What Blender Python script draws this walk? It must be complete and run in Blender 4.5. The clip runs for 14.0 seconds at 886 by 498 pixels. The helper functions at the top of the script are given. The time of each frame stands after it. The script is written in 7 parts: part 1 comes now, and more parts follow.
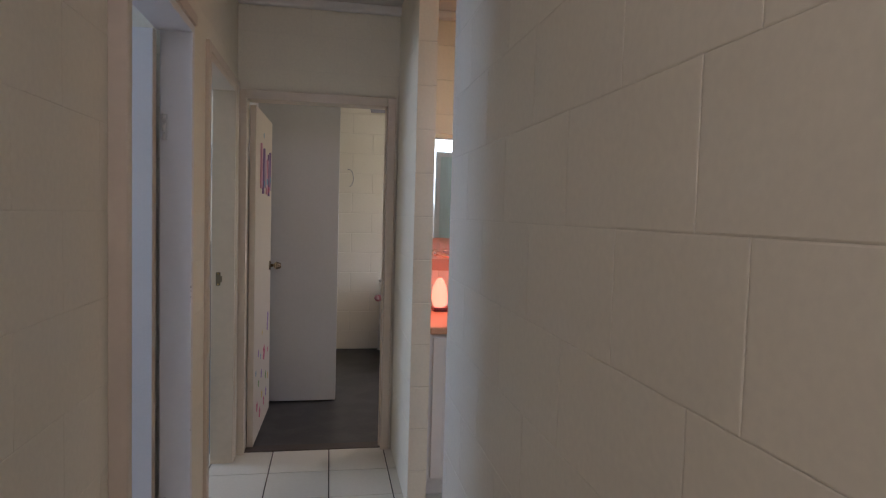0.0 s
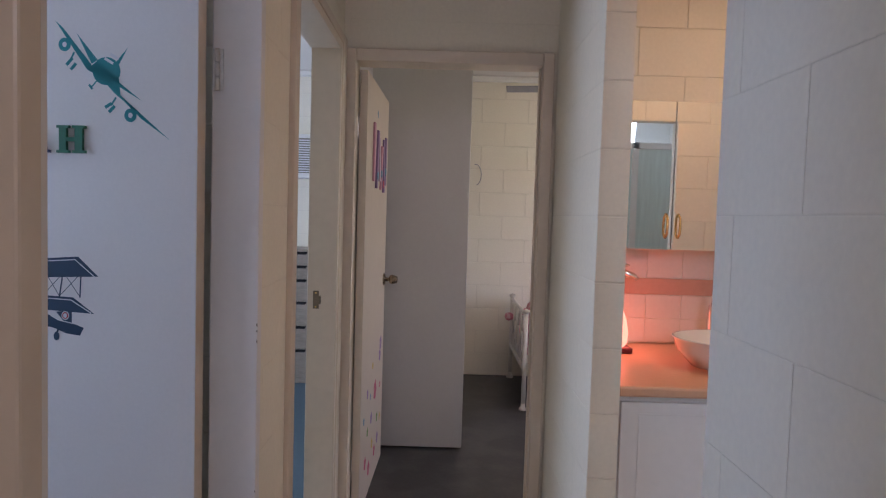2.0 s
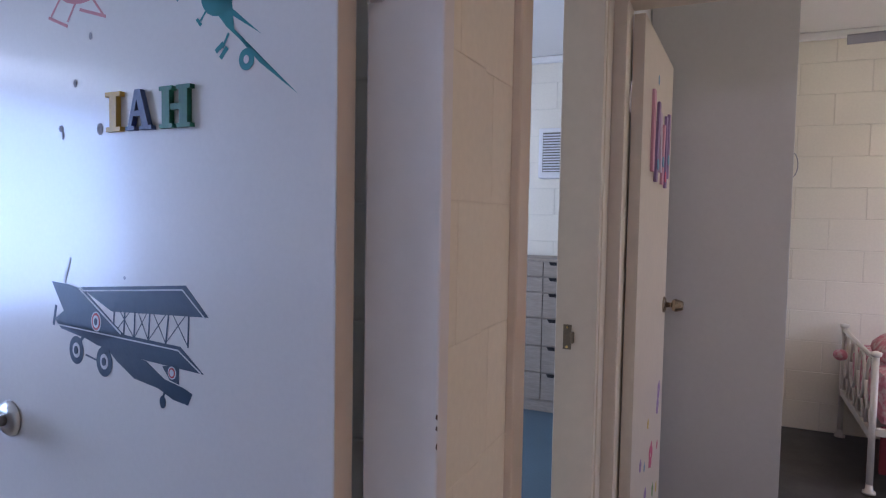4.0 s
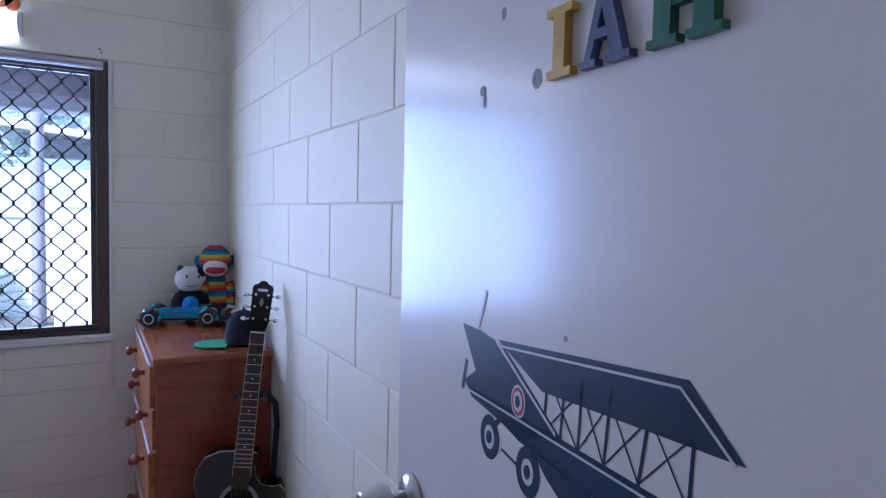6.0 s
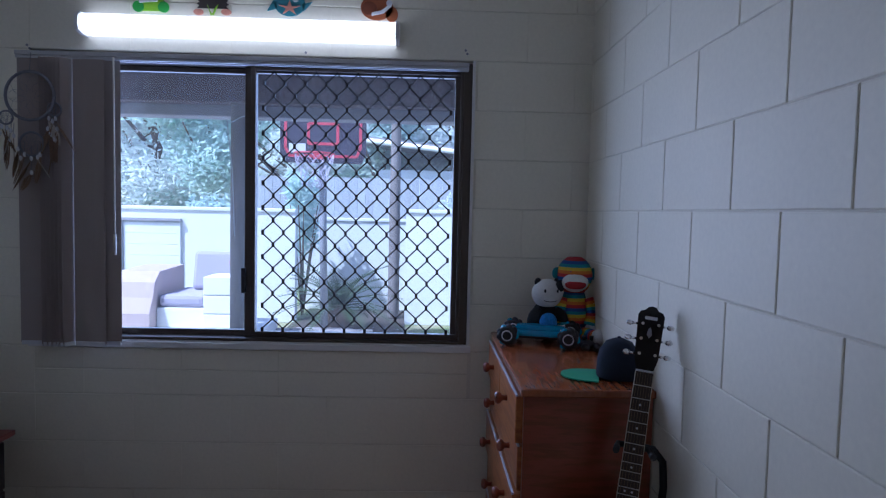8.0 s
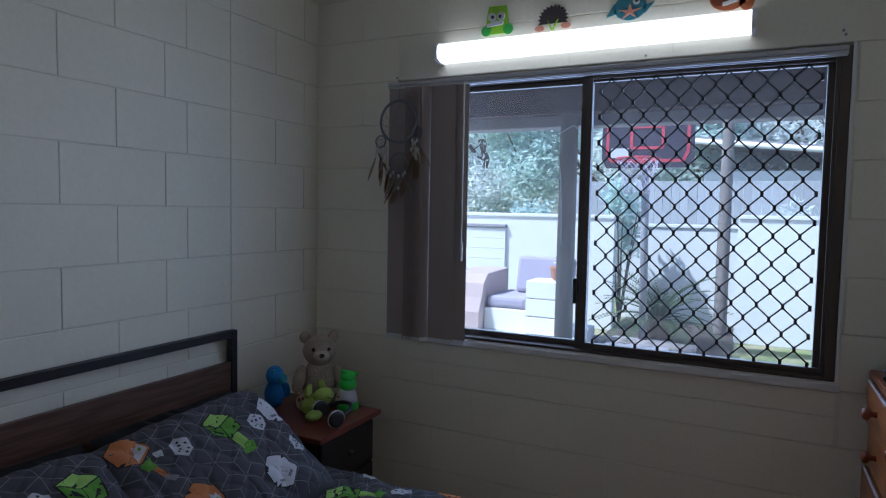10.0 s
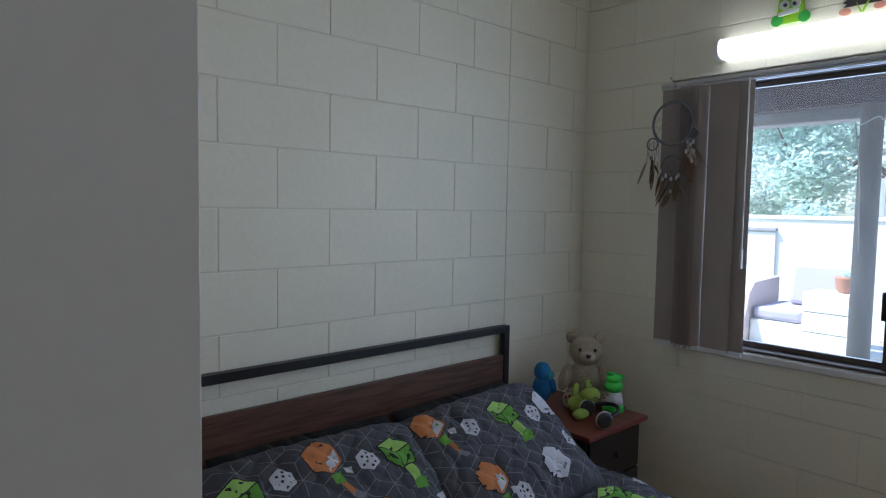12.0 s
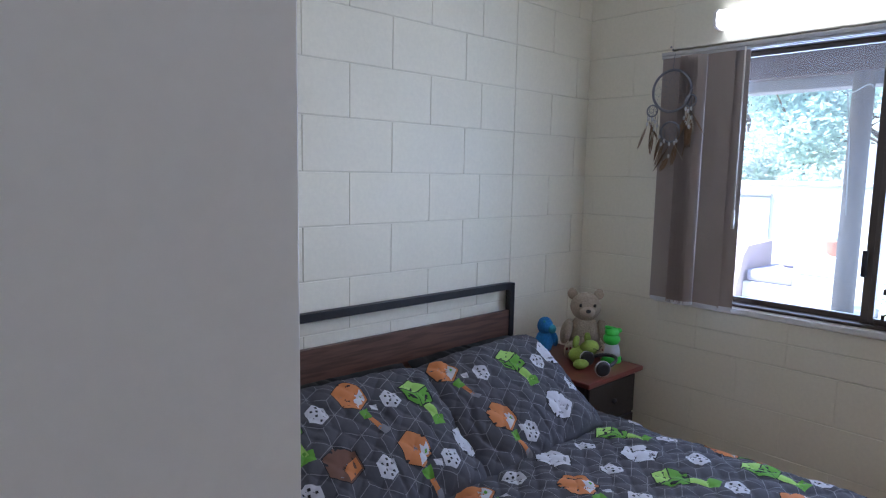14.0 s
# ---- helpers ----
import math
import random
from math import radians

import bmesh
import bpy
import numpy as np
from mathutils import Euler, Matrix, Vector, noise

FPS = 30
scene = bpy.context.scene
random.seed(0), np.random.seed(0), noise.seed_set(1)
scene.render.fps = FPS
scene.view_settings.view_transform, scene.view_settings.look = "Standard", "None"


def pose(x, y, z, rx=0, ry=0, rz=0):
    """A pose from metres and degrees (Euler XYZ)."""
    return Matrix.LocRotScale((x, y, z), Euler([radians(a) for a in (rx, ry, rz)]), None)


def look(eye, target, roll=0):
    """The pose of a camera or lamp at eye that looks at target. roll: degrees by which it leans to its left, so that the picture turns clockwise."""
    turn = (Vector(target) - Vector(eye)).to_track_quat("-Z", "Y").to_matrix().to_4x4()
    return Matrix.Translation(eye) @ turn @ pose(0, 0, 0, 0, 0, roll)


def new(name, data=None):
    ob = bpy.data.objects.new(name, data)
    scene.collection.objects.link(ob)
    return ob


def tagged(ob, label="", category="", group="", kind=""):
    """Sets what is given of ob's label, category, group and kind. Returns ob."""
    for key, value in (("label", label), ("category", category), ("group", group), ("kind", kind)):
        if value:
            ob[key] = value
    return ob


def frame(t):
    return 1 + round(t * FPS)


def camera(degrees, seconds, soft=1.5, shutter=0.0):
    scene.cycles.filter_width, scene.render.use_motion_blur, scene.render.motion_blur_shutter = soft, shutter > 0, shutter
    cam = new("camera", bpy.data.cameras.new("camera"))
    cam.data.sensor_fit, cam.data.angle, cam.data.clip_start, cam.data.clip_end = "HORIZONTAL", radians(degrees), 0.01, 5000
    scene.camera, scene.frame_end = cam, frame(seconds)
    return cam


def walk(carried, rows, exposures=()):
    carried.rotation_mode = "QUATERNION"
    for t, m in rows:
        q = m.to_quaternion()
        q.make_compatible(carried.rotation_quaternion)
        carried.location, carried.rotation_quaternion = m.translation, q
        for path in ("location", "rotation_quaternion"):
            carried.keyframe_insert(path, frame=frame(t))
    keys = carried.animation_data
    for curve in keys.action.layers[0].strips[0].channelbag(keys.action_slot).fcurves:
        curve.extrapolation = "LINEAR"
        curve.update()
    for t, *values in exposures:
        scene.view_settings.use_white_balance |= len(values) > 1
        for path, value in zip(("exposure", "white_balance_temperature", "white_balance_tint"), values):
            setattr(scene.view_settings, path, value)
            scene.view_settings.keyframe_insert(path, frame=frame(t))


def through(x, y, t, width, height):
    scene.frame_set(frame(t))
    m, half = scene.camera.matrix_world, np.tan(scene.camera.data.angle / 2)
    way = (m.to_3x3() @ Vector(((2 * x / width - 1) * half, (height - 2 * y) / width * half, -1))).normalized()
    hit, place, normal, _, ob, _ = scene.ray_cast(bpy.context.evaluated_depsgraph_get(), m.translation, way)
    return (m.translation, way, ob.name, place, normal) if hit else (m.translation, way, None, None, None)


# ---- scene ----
cam = camera(70.2, 14.0, soft=1.2)
PATH = [
    (0, (0.48, 0.138, 1.404), (0.836, 2.103, 1.294), 1.6),
    (0.5, (0.492, 0.407, 1.391), (0.746, 2.388, 1.289), 1.6),
    (1, (0.489, 0.673, 1.373), (0.642, 2.664, 1.273), 1.6),
    (1.5, (0.432, 0.924, 1.376), (0.498, 2.921, 1.273), 1.6),
    (2, (0.408, 1.142, 1.374), (0.405, 3.14, 1.271), 1.7),
    (2.2, (0.408, 1.238, 1.374), (0.367, 3.234, 1.267), 1.6),
    (4.3, (0.275, 1.936, 1.366), (-0.715, 3.671, 1.266), 1.0),
    (4.5, (0.245, 1.976, 1.36), (-0.856, 3.643, 1.263), 1.0),
    (5, (0.125, 2.082, 1.355), (-1.234, 3.547, 1.251), 0.9),
    (5.5, (0.004, 2.143, 1.367), (-1.564, 3.38, 1.264), 1.4),
    (6, (-0.129, 2.202, 1.369), (-1.869, 3.182, 1.259), 1.3),
    (6.5, (-0.231, 2.215, 1.371), (-2.098, 2.921, 1.261), 1.4),
    (7, (-0.37, 2.177, 1.372), (-2.311, 2.646, 1.257), 1.4),
    (7.5, (-0.496, 2.127, 1.372), (-2.473, 2.404, 1.259), 1.4),
    (8, (-0.591, 2.103, 1.373), (-2.587, 2.157, 1.256), 1.3),
    (8.5, (-0.651, 2.08, 1.37), (-2.638, 1.88, 1.256), 1.3),
    (9, (-0.676, 2.057, 1.385), (-2.623, 1.617, 1.258), 1.2),
    (9.2, (-0.672, 2.048, 1.385), (-2.595, 1.514, 1.261), 1.1),
    (11.3, (-0.549, 1.962, 1.421), (-2.043, 0.641, 1.279), 1.0),
    (11.5, (-0.531, 1.964, 1.416), (-1.979, 0.591, 1.276), 0.9),
    (12, (-0.496, 1.952, 1.406), (-1.837, 0.474, 1.272), 1.0),
    (12.5, (-0.467, 1.95, 1.42), (-1.715, 0.394, 1.273), 1.0),
    (13, (-0.437, 1.951, 1.412), (-1.643, 0.363, 1.251), 1.0),
    (13.5, (-0.393, 1.981, 1.393), (-1.606, 0.404, 1.193), 1.1),
    (14, (-0.34, 2.037, 1.395), (-1.683, 0.574, 1.154), 1.1),
]
EXPOSURES = [(0.0, 1.92, 5780, 17), (1.0, 2.12, 5900, 22), (2.2, 2.16, 5720, 23), (4.3, 2.22, 5420, 27), (5.5, 2.16, 5420, 30), (6.5, 1.80, 5450, 28), (7.5, 1.07, 5500, 25), (9.2, 0.66, 5900, 23), (11.3, 0.84, 6600, 10), (12.5, 1.82, 6800, 16), (14.0, 2.10, 6420, 20)]
walk(cam, [(t, look(eye, target, roll)) for t, eye, target, roll in PATH], EXPOSURES)

# ---- light ----
world = bpy.data.worlds.new("sky")
scene.world = world
world.use_nodes = True
wn = world.node_tree.nodes
sky = wn.new("ShaderNodeTexSky")
sky.sky_type = "NISHITA"
sky.sun_disc = False
sky.sun_elevation, sky.sun_rotation = radians(55), radians(145)
wn["Background"].inputs["Strength"].default_value = 0.14
world.node_tree.links.new(sky.outputs["Color"], wn["Background"].inputs["Color"])
sun = new("sun", bpy.data.lights.new("sun", "SUN"))
sun.data.energy, sun.data.angle, sun.data.color = 5.0, radians(0.5), (1, 0.96, 0.9)
sun.matrix_world = look((3.3, -4.7, 8.2), (0, 0, 0))


def lamp(name, kind, energy, m, color=(1, 1, 1), size=0.1, size_y=None):
    ob = new(name, bpy.data.lights.new(name, kind))
    ob.data.energy, ob.data.color = energy, color
    if kind == "AREA":
        ob.data.shape, ob.data.size, ob.data.size_y = "RECTANGLE", size, size_y or size
    else:
        ob.data.shadow_soft_size = size
    ob.matrix_world = m
    return ob


WINDOW_LIGHT = 13
lamp("window_daylight", "AREA", WINDOW_LIGHT, look((-3.34, 1.39, 1.39), (0, 1.39, 1.2)), (0.62, 0.75, 1.0), 1.7, 1.1)
# Unseen fill behind the camera, standing in for daylight reaching the hall.
lamp("hall_fill_light", "AREA", 2.7, look((0.43, -0.9, 2.45), (0.45, 0.6, 1.0)), (0.98, 0.88, 0.89), 0.5)
lamp("bathroom_ceiling_lamp", "AREA", 1.7, look((1.75, 2.9, 2.54), (1.75, 2.91, 0)), (1.0, 0.64, 0.34), 0.3)
lamp("bathroom_daylight", "AREA", 5.0, look((1.6, 0.35, 1.9), (1.5, 2.0, 1.4)), (0.85, 0.93, 1.0), 1.0, 0.8)
lamp("side_room_daylight", "AREA", 12, look((-3.34, 4.6, 1.4), (0, 4.6, 1.3)), (0.72, 0.84, 1.0), 1.5, 1.1)
lamp("end_room_daylight", "AREA", 2.5, look((3.3, 5.38, 1.4), (0, 5.38, 1.2)), (1.0, 0.93, 0.84), 1.4, 1.1)
# Added warm fill with no visible fitting, to brighten the end room.
lamp("end_room_warm_fill", "AREA", 2.5, look((1.9, 5.0, 2.54), (1.9, 5.01, 0)), (1.0, 0.74, 0.5), 0.3)


# ---- materials ----
def material(name, color, rough=0.6, metal=0.0, vary=0.06, scale=3.0, fine=60.0, bump=0.02, rnd=0.0, second=None, second_scale=8.0, second_at=(0.45, 0.6), stretch=(1, 1, 1), coat=0.0):
    m = bpy.data.materials.new(name)
    m.use_nodes = True
    n, l = m.node_tree.nodes, m.node_tree.links
    b = n["Principled BSDF"]
    b.inputs["Roughness"].default_value, b.inputs["Metallic"].default_value = rough, metal
    b.inputs["Coat Weight"].default_value = coat
    geo = n.new("ShaderNodeNewGeometry")
    mp = n.new("ShaderNodeMapping")
    mp.inputs["Scale"].default_value = stretch
    l.new(geo.outputs["Position"], mp.inputs["Vector"])
    big = n.new("ShaderNodeTexNoise")
    big.inputs["Scale"].default_value, big.inputs["Detail"].default_value = scale, 5
    small = n.new("ShaderNodeTexNoise")
    small.inputs["Scale"].default_value, small.inputs["Detail"].default_value = fine, 3
    for t in (big, small):
        l.new(mp.outputs["Vector"], t.inputs["Vector"])
    src = n.new("ShaderNodeRGB")
    src.outputs[0].default_value = (*color, 1)
    col = src.outputs[0]
    if second:
        ramp = n.new("ShaderNodeValToRGB")
        ramp.color_ramp.elements[0].position, ramp.color_ramp.elements[1].position = second_at
        t2 = n.new("ShaderNodeTexNoise")
        t2.inputs["Scale"].default_value, t2.inputs["Detail"].default_value = second_scale, 6
        l.new(mp.outputs["Vector"], t2.inputs["Vector"])
        l.new(t2.outputs["Fac"], ramp.inputs["Fac"])
        mix = n.new("ShaderNodeMix")
        mix.data_type = "RGBA"
        l.new(ramp.outputs["Color"], mix.inputs["Factor"])
        l.new(col, mix.inputs["A"])
        mix.inputs["B"].default_value = (*second, 1)
        col = mix.outputs["Result"]
    add = n.new("ShaderNodeMath")
    add.operation = "ADD"
    l.new(big.outputs["Fac"], add.inputs[0])
    l.new(small.outputs["Fac"], add.inputs[1])
    rng = n.new("ShaderNodeMapRange")
    rng.inputs["From Min"].default_value, rng.inputs["From Max"].default_value = 0.6, 1.4
    rng.inputs["To Min"].default_value, rng.inputs["To Max"].default_value = 1 - vary, 1 + vary
    l.new(add.outputs[0], rng.inputs["Value"])
    val = rng.outputs["Result"]
    if rnd:
        info = n.new("ShaderNodeObjectInfo")
        r2 = n.new("ShaderNodeMapRange")
        r2.inputs["To Min"].default_value, r2.inputs["To Max"].default_value = 1 - rnd, 1 + rnd
        l.new(info.outputs["Random"], r2.inputs["Value"])
        mul = n.new("ShaderNodeMath")
        mul.operation = "MULTIPLY"
        l.new(val, mul.inputs[0])
        l.new(r2.outputs["Result"], mul.inputs[1])
        val = mul.outputs[0]
    hsv = n.new("ShaderNodeHueSaturation")
    l.new(col, hsv.inputs["Color"])
    l.new(val, hsv.inputs["Value"])
    l.new(hsv.outputs["Color"], b.inputs["Base Color"])
    if bump:
        bp = n.new("ShaderNodeBump")
        bp.inputs["Strength"].default_value, bp.inputs["Distance"].default_value = 0.6, bump * 0.05
        l.new(small.outputs["Fac"], bp.inputs["Height"])
        l.new(bp.outputs["Normal"], b.inputs["Normal"])
    return m


def emitter(name, color, strength):
    m = bpy.data.materials.new(name)
    m.use_nodes = True
    b = m.node_tree.nodes["Principled BSDF"]
    b.inputs["Base Color"].default_value = (*color, 1)
    b.inputs["Emission Color"].default_value = (*color, 1)
    b.inputs["Emission Strength"].default_value = strength
    return m


def glass(name, color=(1, 1, 1), rough=0.0, thin=0.9, haze=0.0):
    """Clear glass with a little gloss, and a thin pale veil put in for the haze outside."""
    m = bpy.data.materials.new(name)
    m.use_nodes = True
    n, l = m.node_tree.nodes, m.node_tree.links
    mix, tr, gl = n.new("ShaderNodeMixShader"), n.new("ShaderNodeBsdfTransparent"), n.new("ShaderNodeBsdfGlossy")
    film, haze_bsdf = n.new("ShaderNodeMixShader"), n.new("ShaderNodeBsdfTranslucent")
    tr.inputs["Color"].default_value = (*color, 1)
    haze_bsdf.inputs["Color"].default_value = (0.8, 0.8, 0.82, 1)
    gl.inputs["Roughness"].default_value = rough
    mix.inputs["Fac"].default_value = 1 - thin
    geo, tex, rng = n.new("ShaderNodeNewGeometry"), n.new("ShaderNodeTexNoise"), n.new("ShaderNodeMapRange")
    tex.inputs["Scale"].default_value, tex.inputs["Detail"].default_value = 5, 6
    rng.inputs["To Min"].default_value, rng.inputs["To Max"].default_value = haze * 0.6, haze * 1.4
    l.new(geo.outputs["Position"], tex.inputs["Vector"])
    l.new(tex.outputs["Fac"], rng.inputs["Value"])
    l.new(rng.outputs["Result"], film.inputs["Fac"])
    l.new(tr.outputs[0], film.inputs[1])
    l.new(haze_bsdf.outputs[0], film.inputs[2])
    l.new(film.outputs[0], mix.inputs[1])
    l.new(gl.outputs[0], mix.inputs[2])
    l.new(mix.outputs[0], n["Material Output"].inputs["Surface"])
    return m


M_BLOCK = material("painted_block", (0.77, 0.72, 0.59), 0.55, vary=0.05, scale=2.0, fine=70, bump=0.010, rnd=0.008)
M_JOINT = material("painted_joint", (0.70, 0.655, 0.54), 0.6, vary=0.06, fine=80)
M_TRIM = material("cream_trim_paint", (0.62, 0.53, 0.42), 0.35, vary=0.05, scale=5, fine=30, bump=0.008)
M_WHITE = material("white_paint", (0.72, 0.70, 0.68), 0.4, vary=0.03, scale=3, fine=40, bump=0.006)
M_DOOR = material("gloss_door_paint", (0.72, 0.69, 0.66), 0.34, vary=0.03, scale=3, fine=130, bump=0.006, coat=0.5)
M_DOOR.node_tree.nodes["Principled BSDF"].inputs["Coat Roughness"].default_value = 0.15
M_CEIL = material("ceiling_paint", (0.75, 0.73, 0.68), 0.8, vary=0.03)
M_TILE = material("cream_floor_tile", (0.66, 0.62, 0.54), 0.3, vary=0.05, rnd=0.03, bump=0.006)
M_GROUT = material("dark_grout", (0.07, 0.06, 0.05), 0.9)
M_VINYL = material("dark_grey_floor", (0.036, 0.036, 0.036), 0.42, vary=0.25, second=(0.060, 0.058, 0.056), second_scale=4, bump=0.01)
M_BLUEFLOOR = material("blue_grey_floor", (0.07, 0.115, 0.145), 0.4, vary=0.1)
M_FRAME = material("bronze_aluminium", (0.085, 0.066, 0.054), 0.45, metal=0.3, vary=0.1)
M_BLACK = material("black_metal", (0.02, 0.02, 0.022), 0.45, metal=0.4, vary=0.1)
M_STEEL = material("brushed_steel", (0.62, 0.60, 0.57), 0.28, metal=1.0, vary=0.05, bump=0.003)
M_CHROME = material("chrome", (0.8, 0.8, 0.8), 0.08, metal=1.0, vary=0.02, bump=0)
M_BRASS = material("brass", (0.7, 0.5, 0.2), 0.2, metal=1.0, vary=0.05, bump=0)
# Bluish tint and pale veil stand in for hazy daylight outside.
M_GLASS = glass("window_glass", (0.80, 0.91, 1.0), 0.0, 0.97, 0.013)


# ---- building tools ----
class Shape:
    """Gathers faces of one mesh; mi is the material slot of the faces made next."""

    def __init__(self):
        self.bm, self.mi = bmesh.new(), 0

    def face(self, vs, smooth=False):
        f = self.bm.faces.new(vs)
        f.material_index, f.smooth = self.mi, smooth
        return f

    def box(self, x0, x1, y0, y1, z0, z1, bevel=0.0, m=None):
        mm = Matrix.Translation(((x0 + x1) / 2, (y0 + y1) / 2, (z0 + z1) / 2)) @ Matrix.Diagonal((x1 - x0, y1 - y0, z1 - z0, 1))
        vs = bmesh.ops.create_cube(self.bm, size=1, matrix=(m @ mm) if m else mm)["verts"]
        fs = {f for v in vs for f in v.link_faces}
        if bevel:
            r = bmesh.ops.bevel(self.bm, geom=list({e for v in vs for e in v.link_edges}), offset=bevel, segments=2, affect="EDGES", profile=0.5)
            fs = set(r["faces"]) | {f for f in fs if f.is_valid}
        for f in fs:
            f.material_index = self.mi
        return self

    def cyl(self, a, b, r0, r1=None, seg=16, cap=True):
        a, b = Vector(a), Vector(b)
        r1 = r0 if r1 is None else r1
        q = (b - a).to_track_quat("Z", "Y").to_matrix()
        rings = []
        for c, r in ((a, r0), (b, r1)):
            rings.append([self.bm.verts.new(c + q @ Vector((r * math.cos(t), r * math.sin(t), 0))) for t in np.linspace(0, 2 * math.pi, seg, endpoint=False)])
        for i in range(seg):
            self.face((rings[0][i], rings[0][(i + 1) % seg], rings[1][(i + 1) % seg], rings[1][i]), True)
        if cap:
            self.face(rings[0][::-1])
            self.face(rings[1])
        return self

    def ball(self, c, r, m=None, seg=16, rings=10):
        r = (r, r, r) if np.isscalar(r) else r
        mm = Matrix.Translation(c) @ (m or Matrix()) @ Matrix.Diagonal((*r, 1))
        vs = bmesh.ops.create_uvsphere(self.bm, u_segments=seg, v_segments=rings, radius=1, matrix=mm)["verts"]
        for f in {f for v in vs for f in v.link_faces}:
            f.material_index, f.smooth = self.mi, True
        return self

    def lathe(self, profile, m=None, seg=24):
        m = m or Matrix()
        rings = [[self.bm.verts.new(m @ Vector((r * math.cos(t), r * math.sin(t), z))) for t in np.linspace(0, 2 * math.pi, seg, endpoint=False)] for r, z in profile]
        for p, q in zip(rings, rings[1:]):
            for i in range(seg):
                self.face((p[i], p[(i + 1) % seg], q[(i + 1) % seg], q[i]), True)
        self.face(rings[0][::-1])
        self.face(rings[-1])
        return self

    def tube(self, pts, r, seg=10):
        pts = [Vector(p) for p in pts]
        rr = [r] * len(pts) if np.isscalar(r) else r
        rings, x = [], None
        for i, p in enumerate(pts):
            d = (pts[min(i + 1, len(pts) - 1)] - pts[max(i - 1, 0)]).normalized()
            if x is None:
                x = d.orthogonal().normalized()
            x = (x - d * x.dot(d)).normalized()
            y = d.cross(x)
            rings.append([self.bm.verts.new(p + rr[i] * (math.cos(t) * x + math.sin(t) * y)) for t in np.linspace(0, 2 * math.pi, seg, endpoint=False)])
        for p, q in zip(rings, rings[1:]):
            for i in range(seg):
                self.face((p[i], p[(i + 1) % seg], q[(i + 1) % seg], q[i]), True)
        self.face(rings[0][::-1])
        self.face(rings[-1])
        return self

    def slab(self, outline, z0, z1, m=None):
        """A flat outline in x, y, given thickness from z0 to z1."""
        m = m or Matrix()
        lo = [self.bm.verts.new(m @ Vector((x, y, z0))) for x, y in outline]
        hi = [self.bm.verts.new(m @ Vector((x, y, z1))) for x, y in outline]
        k = len(outline)
        for i in range(k):
            self.face((lo[i], lo[(i + 1) % k], hi[(i + 1) % k], hi[i]))
        self.face(lo[::-1])
        self.face(hi)
        return self

    def mesh(self, name, mats):
        bmesh.ops.recalc_face_normals(self.bm, faces=self.bm.faces)
        me = bpy.data.meshes.new(name)
        self.bm.to_mesh(me)
        self.bm.free()
        for m in mats if isinstance(mats, (list, tuple)) else [mats]:
            me.materials.append(m)
        return me


def solid(name, shape, mats, label="", category="", group="", kind=""):
    return tagged(new(name, shape.mesh(name, mats)), label, category, group, kind)


def part(name, shape, mats, parent, label=""):
    ob = new(name, shape.mesh(name, mats))
    ob.parent = parent
    return tagged(ob, label)


def thing(name, label, category, at=(0, 0, 0), group=""):
    ob = new(name)
    ob.location = at
    ob.empty_display_size = 0.1
    return tagged(ob, label, category, group)


def circle(r, n=24, a0=0.0, a1=360.0, ry=None):
    return [(r * math.cos(radians(a)), (ry or r) * math.sin(radians(a))) for a in np.linspace(a0, a1, n, endpoint=(a1 - a0) % 360 != 0)]


# ---- block walls ----
CEIL, COURSE, FIRST = 2.58, 0.2, -0.01
BLOCK_MESHES, BLOCKS = {}, []


def minus(rects, hole):
    out = []
    a0, a1, b0, b1 = hole
    for u0, u1, z0, z1 in rects:
        if u1 <= a0 or u0 >= a1 or z1 <= b0 or z0 >= b1:
            out.append((u0, u1, z0, z1))
            continue
        if z0 < b0:
            out.append((u0, u1, z0, b0))
        if z1 > b1:
            out.append((u0, u1, b1, z1))
        zz0, zz1 = max(z0, b0), min(z1, b1)
        if u0 < a0:
            out.append((u0, a0, zz0, zz1))
        if u1 > a1:
            out.append((a1, u1, zz0, zz1))
    return out


